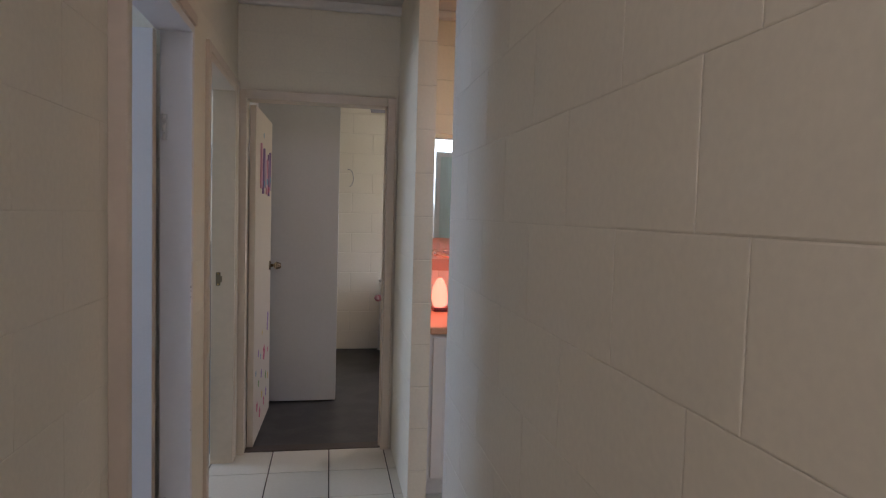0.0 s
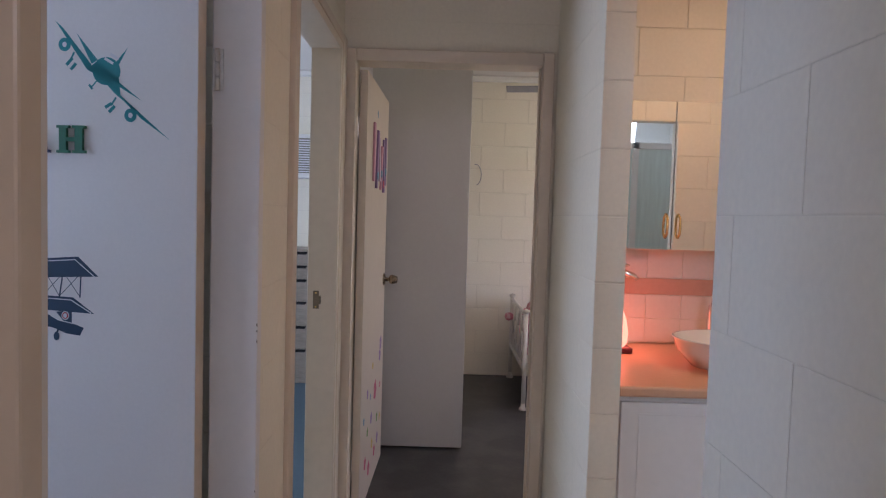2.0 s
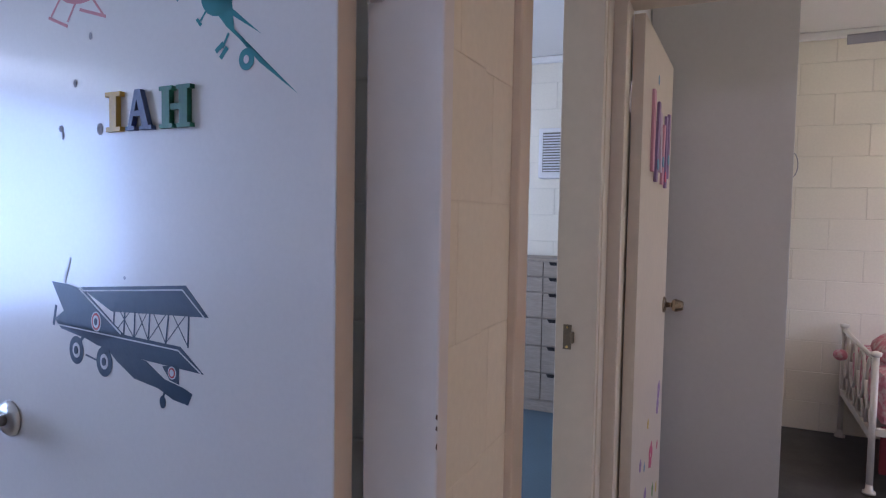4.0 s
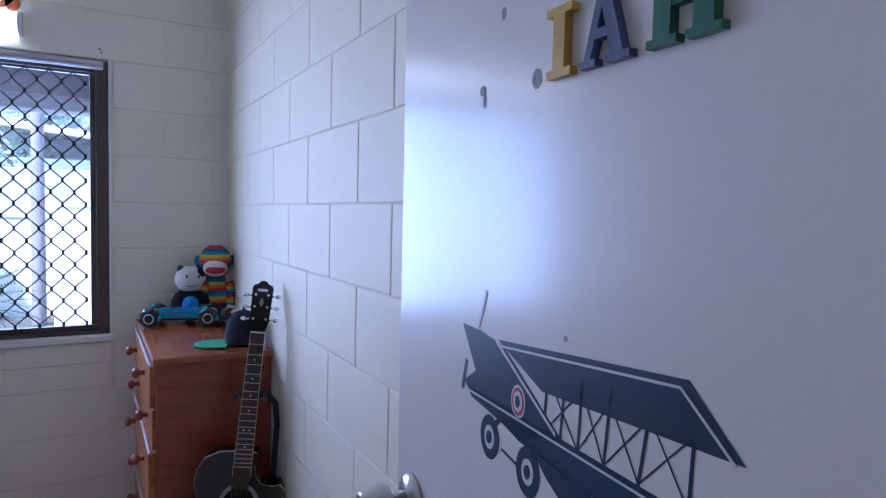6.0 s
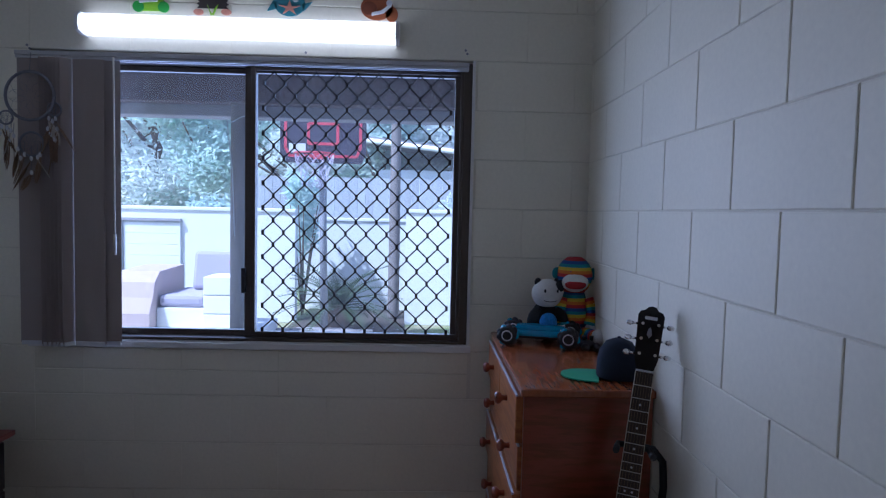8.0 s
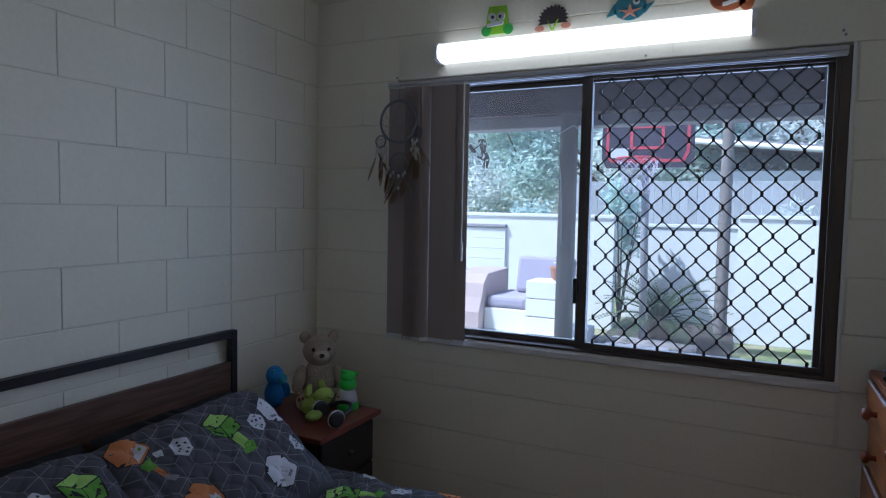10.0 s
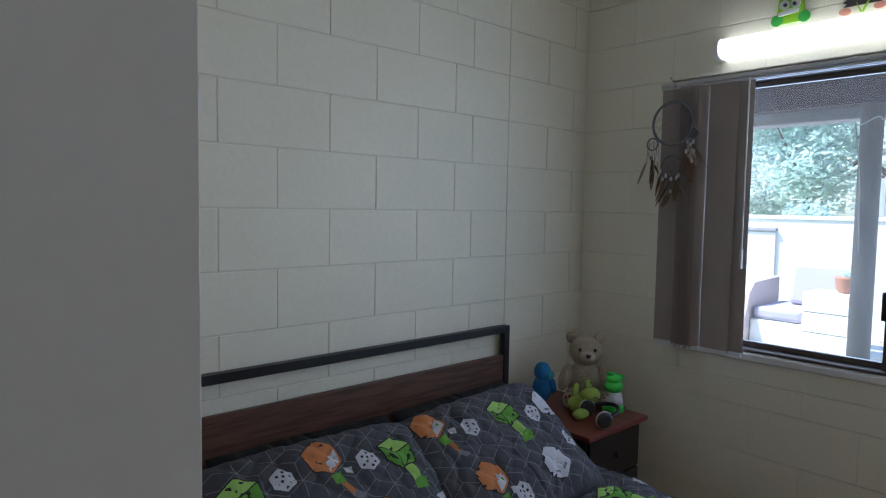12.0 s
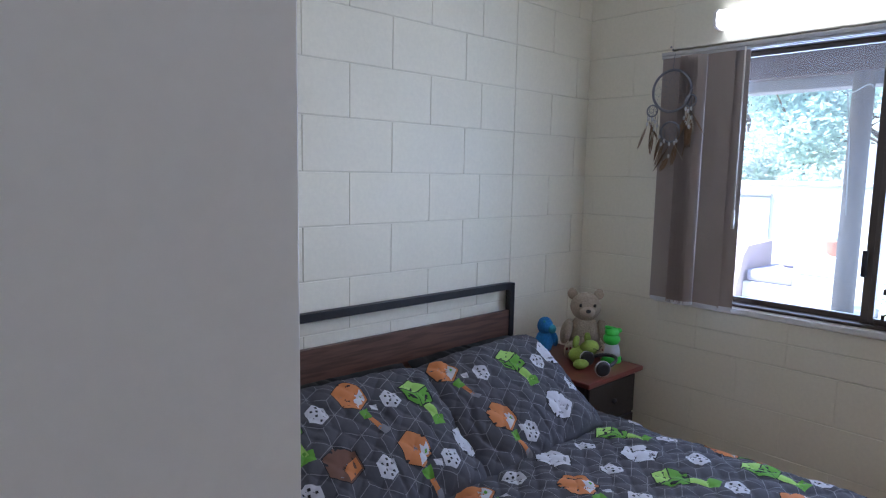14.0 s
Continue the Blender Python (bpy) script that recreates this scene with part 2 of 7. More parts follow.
def wall(name, p, q, thick, holes=(), phase=0.0, sides="front", upright=0.0022, top=None, label="painted concrete block wall", breaks=(), blocks=True, paint="", moved=None, split=None):
    """A wall from p to q in plan; its front is on the left of that way. Holes: u0, u1, z0, z1 along it."""
    top = top or CEIL
    p, q = Vector((*p, 0)), Vector((*q, 0))
    run = (q - p).normalized()
    length = (q - p).length
    m = Matrix.Translation(p) @ Matrix(((run.x, -run.y, 0, 0), (run.y, run.x, 0, 0), (0, 0, 1, 0), (0, 0, 0, 1)))
    deep = {"smooth": 0.0013, "thick": 0.0022}.get(paint, 0.0035)
    s = Shape()
    rects = [(0, length, 0, top)]
    for h in holes:
        rects = minus(rects, h)
    for u0, u1, z0, z1 in rects:
        s.box(u0, u1, -thick + (deep if sides == "both" else 0), -deep if blocks else 0, z0, z1)
    s.bm.transform(m)
    ob = solid(name, s, M_JOINT if blocks else M_WHITE, label, "wall", kind="structure")
    if not blocks:
        return ob
    bed = {"smooth": 0.0005, "thick": 0.0011}.get(paint, 0.0018)
    for side in ("front", "back") if sides == "both" else ("front",):
        turn = m if side == "front" else m @ Matrix.Translation((0, -thick, 0)) @ Matrix.Diagonal((1, -1, 1, 1))
        k = 0
        while FIRST + k * COURSE < top:
            z0, z1 = max(FIRST + k * COURSE, 0.0), min(FIRST + (k + 1) * COURSE, top)
            start = (phase + (0.2 if k % 2 else 0.0)) % 0.4 - 0.4
            cuts = [u for u in np.arange(start, length + 0.4, 0.4) if 0.03 < u < length - 0.03 and all(abs(u - b) > 0.09 for b in breaks)]
            if moved and k % 2 == 0:
                cuts = [moved[1] if abs(u - moved[0]) < 0.02 else u for u in cuts]
            cuts = sorted([0.0, length, *cuts, *breaks])
            cells = [(a, b, z0, z1) for a, b in zip(cuts, cuts[1:])]
            if split and z0 < split[2] < z1:
                out = []
                for a, b, c, d in cells:
                    marks = [a, *[u for u in split[:2] if a < u < b], b]
                    for e, g in zip(marks, marks[1:]):
                        inside = split[0] <= (e + g) / 2 <= split[1]
                        out += [(e, g, c, split[2]), (e, g, split[2], d)] if inside else [(e, g, c, d)]
                cells = out
            for h in holes:
                cells = minus(cells, h)
            for u0, u1, a, b in cells:
                if u1 - u0 > 0.02 and b - a > 0.02:
                    BLOCKS.append((ob, turn, side, u0, u1, a, b, upright, bed, deep))
            k += 1
    return ob


def lay_blocks():
    """Every block a piece of its own, on meshes shared by size."""
    for ob, turn, side, u0, u1, a, b, upright, bed, deep in BLOCKS:
        w, h = round(u1 - u0, 3), round(b - a, 3)
        key = (w, h, side, upright, deep)
        if key not in BLOCK_MESHES:
            cu, c = 0.0024 if upright > 0.001 else upright * 1.4, 0.0022
            vs = []
            for y, iu, iz in ((-deep, upright, bed), (-deep * 0.4, upright, bed), (0.0, upright + cu, bed + c)):
                vs += [(iu, y, iz), (w - iu, y, iz), (w - iu, y, h - iz), (iu, y, h - iz)]
            fs = []
            for r in (0, 4):
                fs += [(r + i, r + (i + 1) % 4, r + 4 + (i + 1) % 4, r + 4 + i) for i in range(4)]
            fs.append((8, 9, 10, 11))
            if side == "front":
                fs = [f[::-1] for f in fs]
            else:
                vs = [(x, -y, z) for x, y, z in vs]
            me = bpy.data.meshes.new("block")
            me.from_pydata(vs, [], fs)
            me.materials.append(M_BLOCK)
            BLOCK_MESHES[key] = me
        blk = new("block", BLOCK_MESHES[key])
        if side == "front":
            blk.matrix_basis = turn @ Matrix.Translation((u0, 0, a))
        else:
            rigid = turn @ Matrix.Diagonal((1, -1, 1, 1))
            blk.matrix_basis = rigid @ Matrix.Translation((u0, 0, a))
        blk.parent = ob


# ---- the shell ----
W, E, S, N = -3.20, -0.135, 0.038, 2.77      # bedroom faces
HALL_W, HALL_W2, HALL_E = -0.028, -0.035, 0.885
END = 3.83
WIN_Y0, WIN_Y1, WIN_Z0, WIN_Z1 = 0.50, 2.285, 0.785, 1.99

# front is on the left of p -> q
wall_west = wall("wall_west", (W, 3.0), (W, -0.15), 0.19, [(3.0 - WIN_Y1, 3.0 - WIN_Y0, WIN_Z0, WIN_Z1)], phase=0.1, upright=0.0002, split=(3.0 - WIN_Y1, 3.0 - WIN_Y0, 0.695))
wall_north = wall("wall_north", (E, N), (W, N), 0.09, phase=0.03, sides="both")
wall_south = wall("wall_south", (W, S), (E, S), 0.10, phase=0.31, breaks=(0.585,), upright=0.0017, moved=(0.71, 0.81))
wall_hall_west = wall("wall_hall_west", (HALL_W, N), (HALL_W, -1.3), 0.107, [(N - 2.63, N - 1.755, 0, 2.07)], phase=0.1, sides="both", upright=0.0004, paint="smooth")
wall_hall_west_2 = wall("wall_hall_west_2", (HALL_W2, END + 0.09), (HALL_W2, N), 0.075, [(END + 0.09 - 3.72, END + 0.09 - 2.96, 0, 2.06)], phase=0.1, upright=0.0004, paint="smooth")
wall_hall_end = wall("wall_hall_end", (0.96, END), (HALL_W2, END), 0.09, [(0.96 - 0.83, 0.96 + 0.01, 0, 2.03)], phase=0.2, upright=0.0004, paint="smooth")
wall_hall_east = wall("wall_hall_east", (HALL_E, -1.3), (HALL_E, 2.255), 0.09, phase=0.287, moved=(1.887, 1.99), upright=0.0011, paint="smooth")
wall_stub = wall("wall_stub", (0.864, 3.03), (0.864, END), 0.09, phase=0.2, upright=0.0004, paint="smooth")
wall_stub_end = wall("wall_stub_end", (0.954, 3.028), (0.864, 3.028), 0.004, upright=0.0006)
wall_hall_back = wall("wall_hall_back", (HALL_W, -1.3), (1.0, -1.3), 0.09, blocks=False)
wall_bath_back = wall("wall_bath_back", (2.5, END), (0.962, END), 0.09, phase=0.1)
wall_bath_east = wall("wall_bath_east", (2.5, 0.2), (2.5, END), 0.09, blocks=False)
wall_bath_front = wall("wall_bath_front", (0.976, 2.25), (2.5, 2.25), 0.09, [(0.12, 0.855, 0, 2.0)], phase=0.25)
wall_bath_south = wall("wall_bath_south", (0.976, 0.2), (2.5, 0.2), 0.09, blocks=False)
wall_room2_west = wall("wall_room2_west", (W, 6.6), (W, 3.0), 0.19, [(1.2, 2.8, 0.8, 1.98)], blocks=False)
wall_far = wall("wall_far", (3.2, 6.60), (W, 6.60), 0.19, phase=0.3)
wall_room_divide = wall("wall_room_divide", (HALL_W2, 6.60), (HALL_W2, END + 0.09), 0.095, blocks=False)
wall_room3_east = wall("wall_room3_east", (3.2, END), (3.2, 6.60), 0.19, [(0.8, 2.3, 0.8, 1.98)], blocks=False)
wall_room3_south = wall("wall_room3_south", (3.2, END + 0.09), (0.83, END + 0.09), 0.004, blocks=False)

fl = Shape().box(W, 3.4, -1.4, 6.8, -0.12, -0.006)
floor = solid("floor", fl, M_VINYL, "dark grey sheet floor", "floor", kind="structure")
ce = Shape().box(W - 0.19, 3.4, -1.4, 6.8, CEIL, CEIL + 0.1)
ceiling = solid("ceiling", ce, M_CEIL, "white painted ceiling", "ceiling", kind="structure")

# Floor out of view; its light brown is picked to reflect warm light upward.
floor_bedroom = solid("floor_bedroom", Shape().box(W, E, S, N, -0.005, -0.001), material("warm_bounce_floor", (0.48, 0.36, 0.25), 0.5, vary=0.12, scale=3, bump=0.01), "unseen bedroom floor, coloured warm to bounce light", "floor", kind="structure")

# tiles of the hall floor
hall_floor = solid("floor_hall", Shape().box(HALL_W2, 2.5, -1.3, 3.86, -0.005, -0.002), M_GROUT, "cream tiled hall floor with dark grout", "floor", kind="structure")
TILE = 0.318
tile_mesh = Shape().box(0.003, TILE - 0.003, 0.003, TILE - 0.003, -0.002, 0.0022, 0.0012).mesh("tile", M_TILE)


def lay_tiles():
    for i in range(-1, 8):
        for j in range(-5, 12):
            x, y = 0.182 + (i - 1) * TILE, 3.845 - (12 - j) * TILE
            if x + TILE > 2.5 or y < -1.3:
                continue
            t = new("tile", tile_mesh)
            t.location = (x, y, 0)
            t.parent = hall_floor



# ---- doors, frames and trim ----
def home(ob):
    """Where a thing or part stands in the world."""
    if ob.parent is None:
        return ob.matrix_basis.copy()
    return home(ob.parent) @ ob.matrix_parent_inverse @ ob.matrix_basis


def piece(name, shape, mats, parent, label="", m=None):
    """A part built in world places, or in the places of m."""
    if m:
        shape.bm.transform(m)
    ob = part(name, shape, mats, parent, label)
    ob.matrix_parent_inverse = home(parent).inverted()
    return ob


def structure(name, shape, mats, label, category):
    return solid(name, shape, mats, label, category, kind="structure")


FLAT = Matrix(((1, 0, 0, 0), (0, 0, 1, 0), (0, 1, 0, 0), (0, 0, 0, 1)))  # a slab drawn in x, z with its thickness along y

# frame of the bedroom doorway, in the hall's west wall
s = Shape()
s.box(-0.134, -0.021, 2.600, 2.632, 0, 2.072, 0.003)
s.box(-0.146, 0.004, 1.753, 1.785, 0, 2.072, 0.003)
s.box(-0.146, -0.021, 1.785, 2.600, 2.040, 2.072, 0.003)
door_frame_1 = structure("door_frame_1", s, M_WHITE, "white painted door lining with chipped edges", "door frame")
chips = material("bare_chipped_wood", (0.10, 0.055, 0.035), 0.9, vary=0.3)
for k in range(5):
    z = random.choice((random.uniform(0.35, 0.75), random.uniform(0.8, 1.15), random.uniform(0.5, 1.3)))
    h, w = random.uniform(0.003, 0.009), random.uniform(0.001, 0.0028)
    piece("paint_chip", Shape().slab([(-0.0215, z), (-0.0215 - w, z + h * 0.3), (-0.0215 - w * 0.6, z + h), (-0.0215, z + h * 0.9)], -2.5996, -2.5990, Matrix(((1, 0, 0, 0), (0, 0, -1, 0), (0, 1, 0, 0), (0, 0, 0, 1)))), chips, door_frame_1, "chip showing bare wood")
s = Shape()
s.box(-0.030, 0.016, 1.721, 1.757, 0, 2.11, 0.004)
s.box(-0.030, -0.010, 1.757, 2.628, 2.068, 2.11, 0.004)
trim_1 = structure("trim_1", s, M_TRIM, "cream painted door architrave with worn edges", "trim")
s = Shape()
s.box(-0.075, -0.062, 1.785, 1.797, 0, 2.04, 0.002)
structure("door_stop_1", s, M_WHITE, "white painted door stop bead", "trim")
s = Shape()
s.box(E - 0.008, HALL_W2 + 0.012, 3.690, 3.722, 0, 2.062, 0.003)
s.box(E - 0.012, HALL_W2 + 0.012, 2.958, 2.990, 0, 2.062, 0.003)
s.box(E - 0.012, HALL_W2 + 0.012, 2.990, 3.690, 2.030, 2.062, 0.003)
s.box(HALL_W2 - 0.002, HALL_W2 + 0.016, 3.72, 3.805, 0, 2.10, 0.004)
s.box(HALL_W2 - 0.002, HALL_W2 + 0.016, 2.915, 2.960, 0, 2.10, 0.004)
s.box(HALL_W2 - 0.002, HALL_W2 + 0.016, 2.960, 3.72, 2.06, 2.10, 0.004)
door_frame_2 = structure("door_frame_2", s, M_TRIM, "cream painted frame of an open doorway", "door frame")
s = Shape()
s.box(0.80, 0.848, 3.802, END + 0.095, 0, 2.065, 0.004)
s.box(-0.034, 0.02, 3.802, END + 0.095, 0, 2.065, 0.004)
s.box(0.02, 0.80, 3.802, END + 0.095, 2.012, 2.065, 0.004)
s.box(0.79, 0.80, 3.86, 3.875, 0, 2.012, 0.002)
door_frame_3 = structure("door_frame_3", s, M_TRIM, "cream painted door frame with worn edges", "door frame")

M_OLDNICKEL = material("old_nickel", (0.17, 0.135, 0.09), 0.5, metal=0.3, vary=0.3, fine=200)
strike = thing("strike_plate", "worn brass strike plate on a cream door jamb", "strike plate", (-0.10, 3.69, 1.02))
piece("plate", Shape().box(-0.118, -0.094, 3.686, 3.6895, 0.985, 1.058, 0.001), M_OLDNICKEL, strike)
piece("tongue", Shape().box(-0.094, -0.086, 3.678, 3.6895, 1.005, 1.038, 0.001), M_OLDNICKEL, strike)
piece("screw", Shape().cyl((-0.106, 3.684, 1.050), (-0.106, 3.687, 1.050), 0.0035, seg=8), M_BRASS, strike)
piece("screw", Shape().cyl((-0.106, 3.684, 0.993), (-0.106, 3.687, 0.993), 0.0035, seg=8), M_BRASS, strike)

M_TEAL = material("teal_vinyl", (0.01, 0.22, 0.24), 0.45, vary=0.05)
M_NAVY = material("navy_vinyl", (0.008, 0.035, 0.075), 0.4, vary=0.05)
M_PINKV = material("rose_vinyl", (0.55, 0.22, 0.24), 0.45, vary=0.05)
M_REDV = material("red_vinyl", (0.45, 0.04, 0.05), 0.45, vary=0.05)
M_PALE = material("pale_vinyl", (0.62, 0.62, 0.64), 0.45, vary=0.03)
M_YELLOWL = material("yellow_letter_paint", (0.55, 0.34, 0.05), 0.4, vary=0.15, fine=90)
M_BLUEL = material("slate_blue_letter_paint", (0.06, 0.08, 0.17), 0.4, vary=0.2, fine=90)
M_GREENL = material("green_letter_paint", (0.01, 0.13, 0.07), 0.4, vary=0.15, fine=90)

ALONG = Vector((-0.905 + 0.135, 2.585 - 2.548, 0)).normalized()
LEAF = Matrix(((ALONG.x, -ALONG.y, 0, -0.135), (ALONG.y, ALONG.x, 0, 2.548), (0, 0, 1, 0), (0, 0, 0, 1)))


def knob_parts(parent, m, metal):
    """A round door knob on its rose, standing out along m's y."""
    t = m @ Matrix.Rotation(radians(-90), 4, "X")
    piece("rose", Shape().lathe([(0.033, 0), (0.033, 0.004), (0.027, 0.010), (0.014, 0.013)], t), metal, parent, "round metal rose")
    piece("neck", Shape().lathe([(0.011, 0.012), (0.0105, 0.03), (0.014, 0.034)], t, 16), metal, parent)
    piece("door_handle", Shape().lathe([(0.015, 0.032), (0.023, 0.037), (0.0265, 0.046), (0.0265, 0.050), (0.024, 0.058), (0.019, 0.074), (0.0165, 0.077), (0.015, 0.0765), (0.0145, 0.073)], t), metal, parent, "tulip-shaped metal knob")


def hinge_parts(parent, x, y, z):
    for i in range(3):
        piece("hinge_knuckle", Shape().cyl((x, y, z + i * 0.032), (x, y, z + 0.030 + i * 0.032), 0.006, seg=10), M_STEEL, parent)
    piece("hinge_leaf", Shape().box(x - 0.012, x + 0.012, y + 0.003, y + 0.0055, z, z + 0.094), M_STEEL, parent)


door_1 = thing("door_1", "white gloss bedroom door standing open, with aircraft stickers and letters", "door", (-0.135, 2.548, 0))
door_1["kind"] = "structure"
piece("leaf", Shape().box(0.011, 0.795, -0.040, 0, 0.012, 2.032, 0.0015), M_DOOR, door_1, m=LEAF)
piece("edge_strip", Shape().box(0.0098, 0.011, -0.0395, -0.0005, 0.012, 2.032), M_TRIM, door_1, "cream painted door edge", LEAF)
knob_parts(door_1, LEAF @ Matrix.Translation((0.740, 0, 0.985)), M_STEEL)
for hz in (0.22, 1.645):
    hinge_parts(door_1, -0.118, 2.590, hz)


def sticker(name, outlines, mat, parent, label="", high=0.0006, m=LEAF):
    s = Shape()
    for o in outlines:
        s.slab(o, 0.0003, high, m @ FLAT)
    return piece(name, s, mat, parent, label)


def oval(cx, cz, rx, rz, n=20):
    return [(cx + rx * math.cos(a), cz + rz * math.sin(a)) for a in np.linspace(0, 2 * math.pi, n, endpoint=False)]


def bar(x0, z0, x1, z1, w):
    d = Vector((x1 - x0, z1 - z0)).normalized() * w / 2
    return [(x0 - d.y, z0 + d.x), (x0 + d.y, z0 - d.x), (x1 + d.y, z1 - d.x), (x1 - d.y, z1 + d.x)]


# teal airliner seen from the front
air = [
    [(0.335, 1.783), (0.318, 1.768), (0.254, 1.690), (0.245, 1.668), (0.262, 1.676)],
    [(0.262, 1.678), (0.231, 1.660), (0.200, 1.626), (0.147, 1.584), (0.074, 1.526), (0.140, 1.572), (0.186, 1.622), (0.190, 1.660), (0.240, 1.695)],
    [(0.252, 1.690), (0.286, 1.756), (0.238, 1.698)], [(0.200, 1.690), (0.170, 1.726), (0.190, 1.688)], [(0.196, 1.655), (0.137, 1.610), (0.192, 1.642)],
    oval(0.218, 1.674, 0.032, 0.031), oval(0.314, 1.731, 0.014, 0.015), oval(0.163, 1.578, 0.014, 0.015),
    bar(0.292, 1.715, 0.304, 1.690, 0.004), bar(0.310, 1.686, 0.296, 1.702, 0.007), bar(0.300, 1.676, 0.288, 1.690, 0.007),
    bar(0.196, 1.617, 0.208, 1.598, 0.004), bar(0.221, 1.594, 0.206, 1.604, 0.007), bar(0.212, 1.584, 0.199, 1.598, 0.007),
    bar(0.238, 1.655, 0.251, 1.640, 0.003), bar(0.258, 1.644, 0.250, 1.634, 0.005),
]
sticker("airliner_sticker", air, M_TEAL, door_1, "teal vinyl airliner sticker")
sticker("sticker_line", [bar(0.222 + 0.013 * i, 1.694 - 0.010 * i + 0.008, 0.215 + 0.013 * i - 0.012, 1.703 - 0.010 * i - 0.012, 0.006) for i in (-1, 0)] + [oval(0.314, 1.731, 0.005, 0.006, 10), oval(0.163, 1.578, 0.005, 0.006, 10)], M_PALE, door_1, "pale lines of the sticker", 0.0010)
# navy biplane
bi = [
    [(0.532, 1.240), (0.283, 1.259), (0.236, 1.215), (0.452, 1.206)],
    [(0.609, 1.245), (0.566, 1.243), (0.520, 1.235), (0.421, 1.170), (0.489, 1.150), (0.585, 1.166), (0.602, 1.181), (0.577, 1.197)],
    [(0.599, 1.178), (0.421, 1.171), (0.295, 1.166), (0.246, 1.130), (0.371, 1.136), (0.489, 1.147)],
    [(0.470, 1.150), (0.371, 1.135), (0.330, 1.112), (0.288, 1.104), (0.270, 1.097), (0.279, 1.079), (0.311, 1.083), (0.344, 1.096), (0.400, 1.104), (0.443, 1.128)],
    [(0.335, 1.132), (0.298, 1.136), (0.298, 1.108), (0.318, 1.112)],
    oval(0.544, 1.133, 0.019, 0.024), oval(0.472, 1.122, 0.020, 0.025), oval(0.334, 1.076, 0.007, 0.010, 12),
    bar(0.544, 1.140, 0.520, 1.162, 0.006), bar(0.472, 1.130, 0.456, 1.150, 0.006), bar(0.520, 1.128, 0.490, 1.122, 0.003), bar(0.334, 1.082, 0.326, 1.100, 0.004), bar(0.606, 1.170, 0.598, 1.205, 0.006),
]
for x0, x1 in ((0.443, 0.450), (0.395, 0.399), (0.317, 0.327), (0.276, 0.279), (0.360, 0.366), (0.418, 0.424)):
    bi.append(bar(x0, 1.232, x1, 1.166, 0.0032))
for x0, x1 in ((0.443, 0.399), (0.395, 0.450), (0.395, 0.366), (0.360, 0.399), (0.317, 0.366), (0.360, 0.327), (0.317, 0.279), (0.276, 0.327)):
    bi.append(bar(x0, 1.222, x1, 1.168, 0.0014))
sticker("biplane_sticker", bi, M_NAVY, door_1, "navy vinyl biplane sticker")
sticker("sticker_line", [bar(0.557, 1.288, 0.574, 1.246, 0.005), bar(0.530, 1.234, 0.290, 1.252, 0.0022), bar(0.290, 1.252, 0.243, 1.213, 0.0022), bar(0.595, 1.172, 0.300, 1.160, 0.0022), bar(0.300, 1.160, 0.252, 1.131, 0.0022), bar(0.535, 1.238, 0.430, 1.172, 0.003)] + [oval(0.544, 1.133, 0.010, 0.013, 14), oval(0.472, 1.122, 0.010, 0.013, 14), oval(0.491, 1.186, 0.0125, 0.0165), oval(0.313, 1.124, 0.009, 0.010)], M_PALE, door_1, "pale outline of the sticker", 0.0010)
sticker("roundel", [oval(0.491, 1.186, 0.0105, 0.014), oval(0.313, 1.124, 0.007, 0.008)], M_REDV, door_1, "red roundel ring", 0.0013)
sticker("roundel_middle", [oval(0.491, 1.186, 0.0075, 0.0105), oval(0.313, 1.124, 0.0045, 0.0055)], M_PALE, door_1, "pale roundel ring", 0.0016)
sticker("roundel_core", [oval(0.491, 1.186, 0.004, 0.0062), oval(0.544, 1.133, 0.005, 0.007, 10), oval(0.472, 1.122, 0.005, 0.007, 10)], M_NAVY, door_1, "navy roundel core", 0.0019)
# rose helicopter
heli = [oval(0.520, 1.735, 0.065, 0.034), bar(0.455, 1.745, 0.395, 1.765, 0.012), bar(0.575, 1.716, 0.600, 1.690, 0.004), bar(0.535, 1.704, 0.556, 1.676, 0.004), bar(0.490, 1.704, 0.466, 1.677, 0.004), bar(0.607, 1.689, 0.556, 1.669, 0.005), bar(0.524, 1.692, 0.459, 1.673, 0.005), bar(0.60, 1.778, 0.44, 1.790, 0.006), bar(0.52, 1.765, 0.52, 1.785, 0.008)]
sticker("helicopter_sticker", heli, M_PINKV, door_1, "rose vinyl helicopter sticker")
# old glue marks
sticker("glue_mark", [oval(0.538, 1.575, 0.004, 0.007, 9), oval(0.577, 1.503, 0.007, 0.006, 7), oval(0.573, 1.492, 0.003, 0.008, 7), oval(0.476, 1.498, 0.008, 0.010, 9), oval(0.497, 1.647, 0.004, 0.006, 8), oval(0.42, 1.262, 0.003, 0.003, 7)], material("grey_glue", (0.33, 0.32, 0.33), 0.7, vary=0.3, fine=200), door_1, "grey residue where letters were glued")
